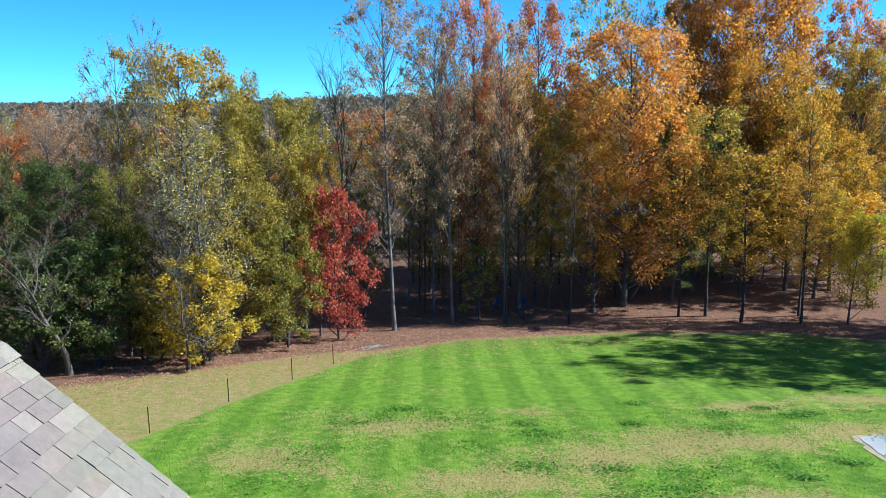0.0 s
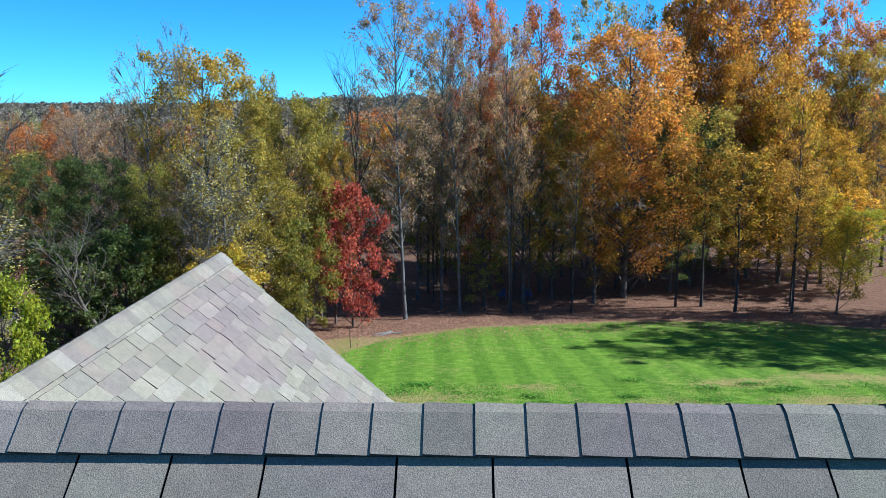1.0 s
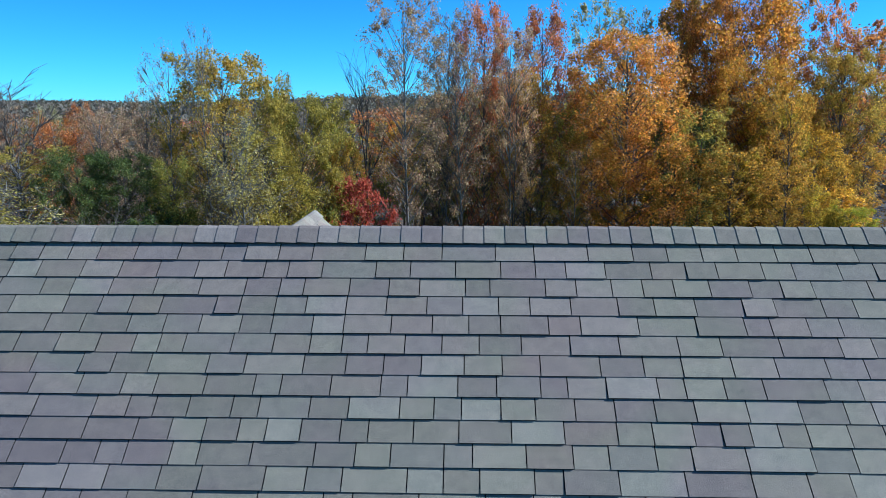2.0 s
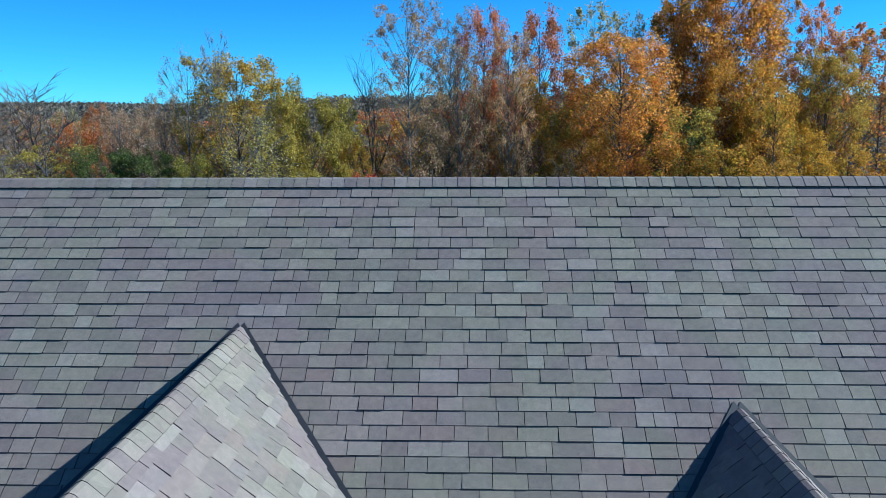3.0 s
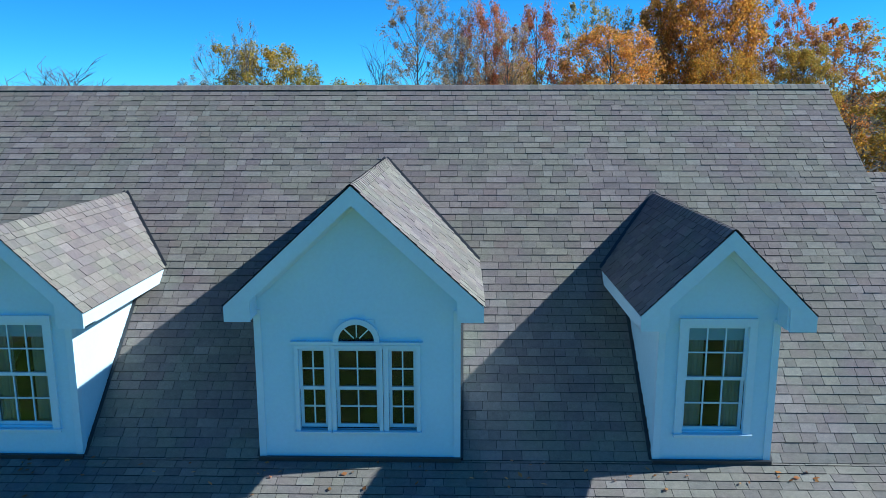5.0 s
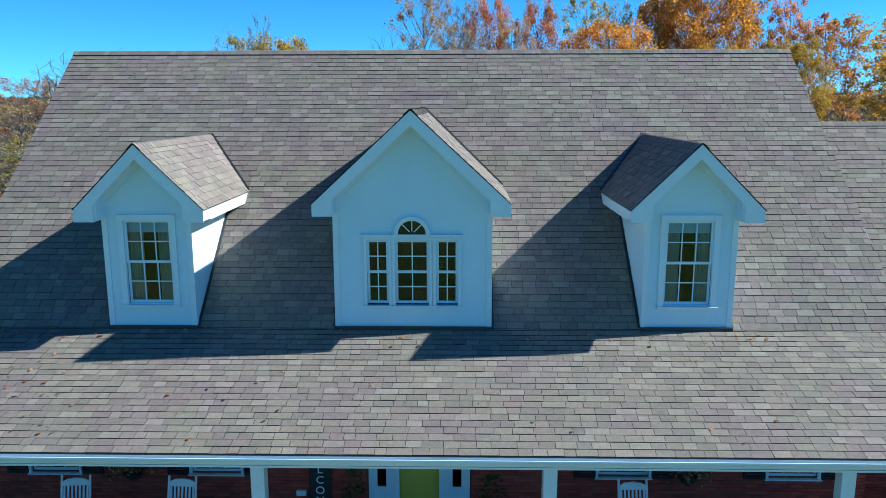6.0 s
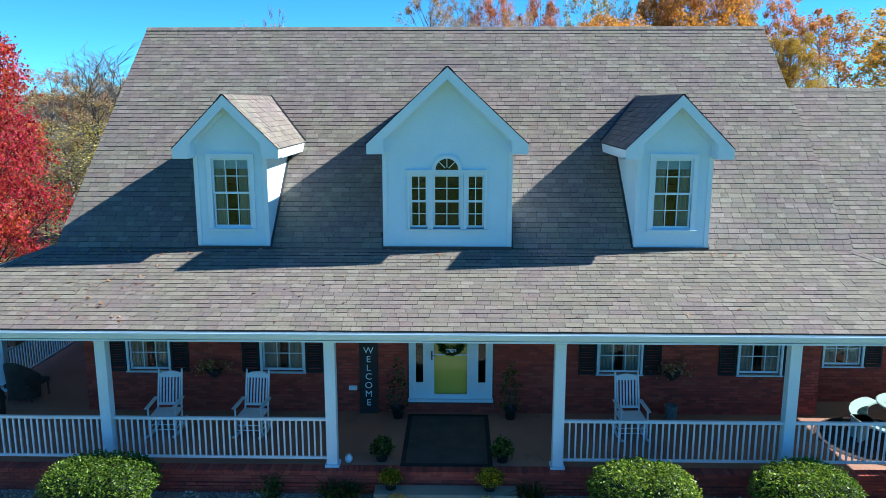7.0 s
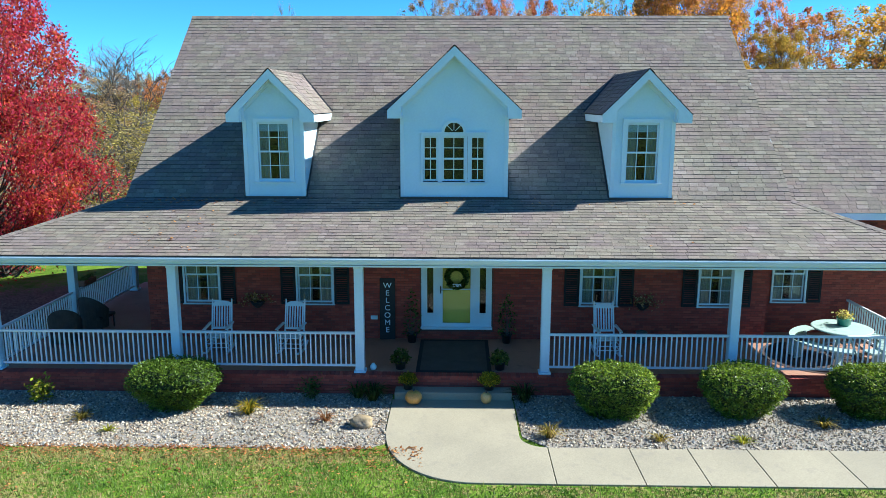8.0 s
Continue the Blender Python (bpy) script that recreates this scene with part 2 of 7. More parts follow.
def lathe(bm, profile, cx=0, cy=0, cz=0, seg=16, flat=1.0):
    """Profile of (radius, z) turned about a vertical axis."""
    rings = []
    for r, z in profile:
        rings.append([bm.verts.new((cx + r * math.cos(2 * math.pi * i / seg), cy + flat * r * math.sin(2 * math.pi * i / seg), cz + z)) for i in range(seg)])
    for a, b in zip(rings, rings[1:]):
        for i in range(seg):
            bm.faces.new((a[i], a[(i + 1) % seg], b[(i + 1) % seg], b[i]))
    bm.faces.new(rings[0][::-1])
    bm.faces.new(rings[-1])


def rod(bm, p, q, r0, r1=None, seg=6):
    p, q = Vector(p), Vector(q)
    r1 = r0 if r1 is None else r1
    d = (q - p).normalized()
    s = d.orthogonal().normalized()
    t = d.cross(s)
    a = [bm.verts.new(p + r0 * (math.cos(2 * math.pi * i / seg) * s + math.sin(2 * math.pi * i / seg) * t)) for i in range(seg)]
    b = [bm.verts.new(q + r1 * (math.cos(2 * math.pi * i / seg) * s + math.sin(2 * math.pi * i / seg) * t)) for i in range(seg)]
    for i in range(seg):
        bm.faces.new((a[i], a[(i + 1) % seg], b[(i + 1) % seg], b[i]))
    bm.faces.new(a[::-1])
    bm.faces.new(b)


def bevel(bm, width, seg=2):
    bmesh.ops.bevel(bm, geom=bm.edges[:], offset=width, segments=seg, profile=0.5, affect="EDGES", clamp_overlap=True)


def mesh_of(name, bm, material, smooth=False):
    me = bpy.data.meshes.new(name)
    bm.to_mesh(me)
    bm.free()
    me.materials.append(material)
    if smooth:
        me.polygons.foreach_set("use_smooth", [True] * len(me.polygons))
    return me


def part(name, bm, material, parent=None, label="", smooth=False):
    ob = new(name, bm if isinstance(bm, bpy.types.Mesh) else mesh_of(name, bm, material, smooth))
    ob.parent = parent
    if label:
        ob["label"] = label
    return ob


def quads(name, verts, faces, material, smooth=False):
    """A mesh from arrays of vertices and of four-cornered faces."""
    verts, faces = np.asarray(verts, float), np.asarray(faces, int)
    me = bpy.data.meshes.new(name)
    me.vertices.add(len(verts))
    me.vertices.foreach_set("co", verts.ravel())
    me.loops.add(faces.size)
    me.loops.foreach_set("vertex_index", faces.ravel())
    me.polygons.add(len(faces))
    me.polygons.foreach_set("loop_start", np.arange(len(faces)) * faces.shape[1])
    me.update(calc_edges=True)
    me.materials.append(material)
    me.polygons.foreach_set("use_smooth", [smooth] * len(faces))
    return me


def thing(name, at=(0, 0, 0), label="", category="", group="", kind="", rz=0.0):
    e = new(name)
    e.matrix_basis = pose(*at, 0, 0, rz)
    e.empty_display_size = 0.2
    return tagged(e, label, category, group, kind)


def structure(name, bm, material, label="", category="", smooth=False):
    return tagged(part(name, bm, material, None, "", smooth), label, category, "", "structure")


def poly(f):
    """Runs f on a fresh bmesh and gives it back."""
    b = bmesh.new()
    f(b)
    return b


def boxes(*bs, bev=0.0):
    b = bmesh.new()
    for x in bs:
        box(b, *x)
    if bev:
        bevel(b, bev, 1)
    return b


# ---- house: measures ----
RIDGE_Y, RIDGE_Z, PITCH = 6.05, 9.17, 0.87
ROOF_X0, ROOF_X1, BREAK_Y = -8.28, 8.42, 0.28
BREAK_Z = RIDGE_Z - PITCH * (RIDGE_Y - BREAK_Y)
PORCH_PITCH, EAVE_Y, EAVE_X = 0.316, -2.6, 11.1
EAVE_Z = BREAK_Z - PORCH_PITCH * (BREAK_Y - EAVE_Y)
WALL_Y, FLOOR_Z, COL_Y = 0.4, 0.45, -2.11
WING_Y, WING_Z, WING_PITCH, WING_WALL_Y, WING_EAVE_Y, WING_X1 = 5.42, 7.52, 0.82, 1.2, 0.85, 17.5
BACK_X, BACK_Y, BACK_Z, BACK_PITCH = 0.2, 11.85, 8.48, 0.92
EXPOSE = 0.143
WIDTHS = (0.16, 0.2, 0.23, 0.26, 0.3, 0.36)


def front_z(y):
    return RIDGE_Z - PITCH * (RIDGE_Y - y) if y > BREAK_Y else BREAK_Z - PORCH_PITCH * (BREAK_Y - y)


def deck(name, pts, label, thick=0.12):
    """A roof slope's solid deck below its shingles."""
    p = [Vector(q) for q in pts]
    nrm = (p[1] - p[0]).cross(p[2] - p[0]).normalized()
    nrm = nrm if nrm.z > 0 else -nrm
    bm = bmesh.new()
    prism(bm, [q - nrm * 0.012 for q in p], -nrm * thick)
    return structure(name, bm, M["deck"], label, "roof")


R_NEAR = [(ROOF_X0, BREAK_Y, BREAK_Z), (ROOF_X1, BREAK_Y, BREAK_Z), (ROOF_X1, RIDGE_Y, RIDGE_Z), (ROOF_X0, RIDGE_Y, RIDGE_Z)]
REAR_Y = 2 * RIDGE_Y - BREAK_Y
main_roof = deck("roof_front", R_NEAR, "grey asphalt shingle main roof slope with three white dormers")
rear_roof = deck("roof_rear", [(ROOF_X0, REAR_Y, BREAK_Z), (ROOF_X1, REAR_Y, BREAK_Z), (ROOF_X1, RIDGE_Y, RIDGE_Z), (ROOF_X0, RIDGE_Y, RIDGE_Z)], "grey asphalt shingle rear roof slope")
HIP_D = (BREAK_Y - EAVE_Y)
porch_roof = deck("porch_roof", [(ROOF_X0, BREAK_Y, BREAK_Z), (ROOF_X1, BREAK_Y, BREAK_Z), (EAVE_X, EAVE_Y, EAVE_Z), (-EAVE_X, EAVE_Y, EAVE_Z)],
                  "low grey asphalt shingle roof over the front porch")
porch_roof_left = deck("porch_roof_side", [(ROOF_X0, BREAK_Y, BREAK_Z), (-EAVE_X, EAVE_Y, EAVE_Z), (-EAVE_X, 6.6, EAVE_Z), (ROOF_X0, 6.6, BREAK_Z)], "low shingled roof over the side porch")
porch_roof_right = deck("porch_roof_end", [(ROOF_X1, BREAK_Y, BREAK_Z), (EAVE_X, EAVE_Y, EAVE_Z), (EAVE_X, WING_WALL_Y, EAVE_Z), (ROOF_X1, WING_WALL_Y, BREAK_Z)], "low shingled roof over the end of the porch")
WING_Z0 = WING_Z - WING_PITCH * (WING_Y - WING_EAVE_Y)
wing_roof = deck("wing_roof_front", [(7.9, WING_EAVE_Y, WING_Z0), (WING_X1, WING_EAVE_Y, WING_Z0), (WING_X1, WING_Y, WING_Z), (7.9, WING_Y, WING_Z)], "grey asphalt shingle roof of the lower side wing")
deck("wing_roof_rear", [(7.9, 2 * WING_Y - WING_EAVE_Y, WING_Z0), (WING_X1, 2 * WING_Y - WING_EAVE_Y, WING_Z0), (WING_X1, WING_Y, WING_Z), (7.9, WING_Y, WING_Z)], "grey asphalt rear slope of the side wing")
BACK_HALF = 3.6
BACK_Z0 = BACK_Z - BACK_PITCH * BACK_HALF
BACK_Y0 = RIDGE_Y + (RIDGE_Z - BACK_Z) / PITCH
back_roof = deck("back_gable_roof", [(BACK_X, BACK_Y0, BACK_Z), (BACK_X, BACK_Y, BACK_Z), (BACK_X + BACK_HALF, BACK_Y, BACK_Z0), (BACK_X + BACK_HALF, BACK_Y0, BACK_Z0)], "pale grey asphalt shingle slope of the back gable")
deck("back_gable_roof_west", [(BACK_X, BACK_Y0, BACK_Z), (BACK_X, BACK_Y, BACK_Z), (BACK_X - BACK_HALF, BACK_Y, BACK_Z0), (BACK_X - BACK_HALF, BACK_Y0, BACK_Z0)], "grey asphalt shingle far slope of the back gable")
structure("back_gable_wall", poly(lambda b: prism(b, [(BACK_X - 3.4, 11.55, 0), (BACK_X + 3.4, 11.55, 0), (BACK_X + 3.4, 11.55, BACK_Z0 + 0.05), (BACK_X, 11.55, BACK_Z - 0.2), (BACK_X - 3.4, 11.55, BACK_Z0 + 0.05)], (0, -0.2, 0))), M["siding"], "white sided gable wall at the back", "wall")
structure("back_rake", poly(lambda b: [prism(b, [(BACK_X, BACK_Y + 0.02, BACK_Z - 0.03), (BACK_X + s * BACK_HALF, BACK_Y + 0.02, BACK_Z0 - 0.03), (BACK_X + s * BACK_HALF, BACK_Y + 0.02, BACK_Z0 - 0.25), (BACK_X, BACK_Y + 0.02, BACK_Z - 0.25)], (0, -0.05, 0)) for s in (1, -1)]), M["trim"], "white rake board of the back gable", "trim")

# walls of the house
def wall_poly(name, pts, push, label, material=None):
    return structure(name, poly(lambda b: prism(b, pts, push)), material or M["mortar"], label, "wall")


def wall_with_holes(name, x0, x1, y, z0, z1, holes, thick, material, label):
    """A wall facing the front, thick to the back, cut by openings (x0, x1, z0, z1)."""
    xs = sorted({x0, x1, *[h[0] for h in holes], *[h[1] for h in holes]})
    bm = bmesh.new()
    for a, b in zip(xs, xs[1:]):
        hs = sorted((h[2], h[3]) for h in holes if h[0] <= a and h[1] >= b)
        z = z0
        for c, d in hs:
            if c > z:
                box(bm, a, b, y, y + thick, z, c)
            z = d
        if z1 > z:
            box(bm, a, b, y, y + thick, z, z1)
    bmesh.ops.remove_doubles(bm, verts=bm.verts[:], dist=0.0005)
    return structure(name, bm, material, label, "wall")


WIN_Z0, WIN_Z1 = 1.39, 2.86
WINDOWS = [(-6.97, -6.09), (-4.03, -3.13), (3.3, 4.2), (6.32, 7.2)]
DOOR = (-0.82, 1.0, 0.72, 2.88)
FRONT_HOLES = [(a, b, WIN_Z0, WIN_Z1) for a, b in WINDOWS] + [DOOR]
wall_front = wall_with_holes("wall_front", -7.95, 8.05, WALL_Y + 0.012, 0.0, 4.1, FRONT_HOLES, 0.25, M["mortar"], "red brick front wall under the porch roof")
WING_WIN = (8.52, 9.36, 1.32, 2.8)
wall_wing = wall_with_holes("wall_wing", 8.05, WING_X1 - 0.4, WING_WALL_Y + 0.012, 0.0, 3.75, [WING_WIN], 0.25, M["mortar"], "red brick front wall of the side wing")
wall_poly("wall_left", [(-7.95, 0.66, 0), (-7.95, 11.6, 0), (-7.95, 11.6, 4.1), (-7.95, RIDGE_Y, RIDGE_Z - 0.35), (-7.95, 0.66, 4.1)], (0.25, 0, 0), "red brick gable wall beside the porch")
wall_poly("wall_right", [(8.05, 0.66, 0), (8.05, 11.6, 0), (8.05, 11.6, 4.1), (8.05, RIDGE_Y, RIDGE_Z - 0.35), (8.05, 0.66, 4.1)], (-0.25, 0, 0), "red brick gable wall beside the wing")
wall_poly("wall_rear", [(-7.95, 11.6, 0), (8.05, 11.6, 0), (8.05, 11.6, 4.1), (-7.95, 11.6, 4.1)], (0, -0.25, 0), "red brick rear wall")
wall_poly("wall_wing_end", [(WING_X1 - 0.4, 1.25, 0), (WING_X1 - 0.4, 9.6, 0), (WING_X1 - 0.4, 9.6, 3.6), (WING_X1 - 0.4, WING_Y, WING_Z - 0.3), (WING_X1 - 0.4, 1.25, 3.6)], (0.25, 0, 0), "red brick gable end of the side wing")
wall_poly("wall_wing_rear", [(8.05, 9.6, 0), (WING_X1 - 0.4, 9.6, 0), (WING_X1 - 0.4, 9.6, 3.6), (8.05, 9.6, 3.6)], (0, -0.25, 0), "red brick rear wall of the side wing")
# plain added backing behind the panes, coloured dark in place of room shade
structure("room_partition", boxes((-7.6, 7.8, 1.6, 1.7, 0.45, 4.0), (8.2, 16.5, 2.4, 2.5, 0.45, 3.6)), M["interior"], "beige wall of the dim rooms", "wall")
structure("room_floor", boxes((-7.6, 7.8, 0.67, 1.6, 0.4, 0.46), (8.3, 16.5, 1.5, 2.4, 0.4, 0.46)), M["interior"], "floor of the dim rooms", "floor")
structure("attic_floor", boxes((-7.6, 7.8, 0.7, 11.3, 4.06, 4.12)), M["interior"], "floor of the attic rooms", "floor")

# eaves, beam, porch ceiling
structure("fascia", boxes((-EAVE_X, EAVE_X, EAVE_Y + 0.015, EAVE_Y + 0.04, EAVE_Z - 0.19, EAVE_Z - 0.03), (-EAVE_X, -EAVE_X + 0.03, EAVE_Y + 0.04, 6.6, EAVE_Z - 0.19, EAVE_Z - 0.03), (EAVE_X - 0.03, EAVE_X, EAVE_Y + 0.04, WING_WALL_Y, EAVE_Z - 0.19, EAVE_Z - 0.03)), M["trim"], "white painted fascia of the porch roof", "trim")


def gutter(b):
    prism(b, [(-EAVE_X, EAVE_Y + 0.014, EAVE_Z - 0.15), (-EAVE_X, EAVE_Y - 0.06, EAVE_Z - 0.14), (-EAVE_X, EAVE_Y - 0.1, EAVE_Z - 0.07), (-EAVE_X, EAVE_Y - 0.1, EAVE_Z - 0.045),
              (-EAVE_X, EAVE_Y - 0.085, EAVE_Z - 0.045), (-EAVE_X, EAVE_Y - 0.085, EAVE_Z - 0.065), (-EAVE_X, EAVE_Y - 0.05, EAVE_Z - 0.125), (-EAVE_X, EAVE_Y + 0.014, EAVE_Z - 0.135)], (2 * EAVE_X, 0, 0))


structure("gutter", poly(gutter), M["trim"], "long white gutter along the porch eave", "gutter")
structure("soffit", boxes((-EAVE_X + 0.03, EAVE_X - 0.03, EAVE_Y + 0.04, WALL_Y, 3.0, 3.03), (-EAVE_X + 0.03, -7.95, WALL_Y, 6.6, 3.0, 3.03), (8.05, EAVE_X - 0.03, WALL_Y, WING_WALL_Y, 3.0, 3.03)), M["trim"], "white boarded porch ceiling", "ceiling")
structure("porch_beam", boxes((-10.55, 10.55, COL_Y - 0.13, COL_Y + 0.13, 2.92, 2.998), (-10.53, -10.27, COL_Y + 0.13, 6.4, 2.92, 2.998), (10.27, 10.53, COL_Y + 0.13, WING_WALL_Y, 2.92, 2.998), bev=0.006), M["trim"], "white painted porch beam on the columns", "beam")
structure("wing_fascia", boxes((8.3, WING_X1, WING_EAVE_Y - 0.02, WING_EAVE_Y, WING_Z0 - 0.2, WING_Z0 - 0.02)), M["trim"], "white fascia of the side wing eave", "trim")
structure("wing_soffit", boxes((8.3, WING_X1, WING_EAVE_Y, WING_WALL_Y, WING_Z0 - 0.2, WING_Z0 - 0.18)), M["trim"], "white soffit of the side wing", "trim")
structure("drip_edge", boxes((-EAVE_X, EAVE_X, EAVE_Y - 0.02, EAVE_Y + 0.014, EAVE_Z - 0.035, EAVE_Z - 0.018)), M["flashing"], "dark metal drip edge of the porch roof", "trim")


def rake_board(b):
    for x, s in ((ROOF_X0, -1), (ROOF_X1, 1)):
        for a, c in (((BREAK_Y, BREAK_Z), (RIDGE_Y, RIDGE_Z)), ((REAR_Y, BREAK_Z), (RIDGE_Y, RIDGE_Z))):
            prism(b, [(x, a[0], a[1] - 0.02), (x, c[0], c[1] - 0.02), (x, c[0], c[1] - 0.22), (x, a[0], a[1] - 0.22)], (0.02 * s, 0, 0))


structure("rake_boards", poly(rake_board), M["trim"], "white rake boards of the main gables", "trim")

# porch floor, base, columns
structure("porch_floor", boxes((-10.65, 10.65, -2.098, WALL_Y + 0.012, FLOOR_Z - 0.09, FLOOR_Z - 0.002), (-10.65, -7.95, WALL_Y + 0.012, 6.5, FLOOR_Z - 0.09, FLOOR_Z), (8.05, 10.65, WALL_Y + 0.012, WING_WALL_Y + 0.012, FLOOR_Z - 0.09, FLOOR_Z)), M["floor"], "reddish tan concrete porch floor", "floor")
porch_base = structure("porch_base", boxes((-10.6, 10.6, -2.338, -2.1, -0.1, FLOOR_Z - 0.04), (-10.6, -10.36, -2.1, 6.45, -0.1, FLOOR_Z - 0.092), (10.36, 10.6, -2.1, 1.2, -0.1, FLOOR_Z - 0.092)), M["mortar"], "red brick base wall below the porch floor", "wall")


def column_mesh():
    b = boxes((-0.1, 0.1, -0.1, 0.1, 0.05, 2.43))
    box(b, -0.135, 0.135, -0.135, 0.135, 0.0, 0.05)
    box(b, -0.112, 0.112, -0.112, 0.112, 2.43, 2.47)
    bevel(b, 0.006, 1)
    return b


COL_X = (-10.5, -6.31, -2.1, 2.11, 6.33, 10.52)
COLS = [(x, COL_Y) for x in COL_X] + [(-10.5, 1.5), (-10.5, 5.4)]
first_col = tagged(part("porch_column", column_mesh(), M["trim"]), "square white painted porch column with plinth", "column", "porch columns")
for i, (x, y) in enumerate(COLS):
    m = pose(x, y, FLOOR_Z)
    if i == 0:
        first_col.matrix_basis = m
    else:
        copy_thing(first_col, m)

BAL_ME = mesh_of("baluster", boxes((-0.0145, 0.0145, -0.0145, 0.0145, 0.17, 0.885)), M["rail"])


def railing(length, at, rz, label="white vinyl porch railing with slim square balusters"):
    t = thing("porch_railing", at, label, "railing", "porch railings", rz=rz)
    part("top_rail", boxes((0, length, -0.035, 0.035, 0.885, 0.94), bev=0.008), M["rail"], t)
    part("bottom_rail", boxes((0, length, -0.025, 0.025, 0.12, 0.17), bev=0.006), M["rail"], t)
    k = round(length / 0.115)
    for i in range(1, k):
        part("baluster", BAL_ME, None, t).location = (length * i / k, 0, 0)
    return t


for x, x1 in zip(COL_X, COL_X[1:]):
    if x != -2.1:
        railing(x1 - x - 0.2, (x + 0.1, COL_Y, FLOOR_Z), 0)
railing(1.4 - COL_Y - 0.1, (-10.5, COL_Y + 0.1, FLOOR_Z), 90)
railing(3.9 - 0.2, (-10.5, 1.6, FLOOR_Z), 90)
railing(WING_WALL_Y - COL_Y - 0.13, (10.52, COL_Y + 0.1, FLOOR_Z), 90)


# ---- windows ----
def sash_window(name, at, w, h, label, rows=2, colsn=3, casing=0.075, shade=0.0, curtain=True, sub="window"):
    """Double hung window: casing, sill, two sashes with muntins, and panes. Origin at the middle of its bottom, on the wall's face."""
    t = thing(name, at, label, "window", kind="structure")
    a = w / 2
    part("window_frame", boxes((-a - casing, -a, -0.035, 0.03, -0.02, h + casing), (a, a + casing, -0.035, 0.03, -0.02, h + casing), (-a, a, -0.035, 0.03, h, h + casing), (-a - casing, a + casing, -0.035, 0.03, -0.02 - casing * 0.6, -0.02)), M["trim"], t)
    part("window_sill", boxes((-a - casing - 0.02, a + casing + 0.02, -0.065, 0.0, -0.045, -0.0205), bev=0.005), M["trim"], t)
    for lvl, (z0, z1, y) in enumerate(((0.0, h / 2 + 0.02, 0.05), (h / 2 - 0.02, h, 0.02))):
        b = boxes((-a, -a + 0.04, y, y + 0.035, z0, z1), (a - 0.04, a, y, y + 0.035, z0, z1), (-a + 0.04, a - 0.04, y, y + 0.035, z0, z0 + 0.045), (-a + 0.04, a - 0.04, y, y + 0.035, z1 - 0.04, z1))
        s = part("sash", b, M["trim"], t)
        ix, iz = (w - 0.08) / colsn, (z1 - z0 - 0.085) / rows
        mu = bmesh.new()
        for i in range(1, colsn):
            box(mu, -a + 0.04 + ix * i - 0.009, -a + 0.04 + ix * i + 0.009, y + 0.006, y + 0.03, z0 + 0.045, z1 - 0.04)
        for j in range(1, rows):
            for i in range(colsn):
                box(mu, -a + 0.04 + ix * i + 0.009 * (i > 0), -a + 0.04 + ix * (i + 1) - 0.009 * (i < colsn - 1), y + 0.006, y + 0.03, z0 + 0.045 + iz * j - 0.009, z0 + 0.045 + iz * j + 0.009)
        part("muntins", mu, M["trim"], s)
        for i in range(colsn):
            for j in range(rows):
                pn = part("pane", boxes((-a + 0.04 + ix * i, -a + 0.04 + ix * (i + 1), y + 0.017, y + 0.021, z0 + 0.045 + iz * j, z0 + 0.045 + iz * (j + 1))), M["glass"], s)
                pn.visible_shadow = False
    if shade:
        part("blind", boxes((-a + 0.02, a - 0.02, 0.09, 0.1, h - shade, h - 0.01)), M["trim"], t, "raised pale blind")
    if curtain:
        for s in (-1, 1):
            cb = bmesh.new()
            k = 18
            x0, x1 = s * (a - 0.01), s * (a - w * (0.4 if curtain is True else curtain))
            top = [cb.verts.new((x0 + (x1 - x0) * i / k, 0.13 + 0.022 * math.sin(i * 1.9), h + 0.02)) for i in range(k + 1)]
            bot = [cb.verts.new((x0 + (x1 - x0) * i / k, 0.13 + 0.03 * math.sin(i * 1.9 + 0.4), -0.02)) for i in range(k + 1)]
            for i in range(k):
                cb.faces.new((top[i], top[i + 1], bot[i + 1], bot[i]))
            part("curtain", cb, M["curtain"], t, "pale folded curtain", True)
    return t


def shutter(x, y, z, w, h):
    b = boxes((-w / 2, -w / 2 + 0.05, -0.035, 0, 0, h), (w / 2 - 0.05, w / 2, -0.035, 0, 0, h), (-w / 2 + 0.05, w / 2 - 0.05, -0.035, 0, 0, 0.07), (-w / 2 + 0.05, w / 2 - 0.05, -0.035, 0, h - 0.07, h), (-w / 2 + 0.05, w / 2 - 0.05, -0.035, 0, h * 0.48, h * 0.52))
    t = thing("shutter", (x, y, z), "black louvered shutter fixed beside a window", "shutter", "window shutters")
    part("shutter_frame", b, M["shutter"], t)
    lv = bmesh.new()
    k = int(h / 0.055)
    for i in range(2, k - 1):
        zz = h * i / k
        prism(lv, [(-w / 2 + 0.05, -0.03, zz), (-w / 2 + 0.05, -0.004, zz + 0.035), (-w / 2 + 0.05, -0.001, zz + 0.03), (-w / 2 + 0.05, -0.026, zz - 0.006)], (w - 0.1, 0, 0))
    part("louvers", lv, M["shutter"], t)
    return t


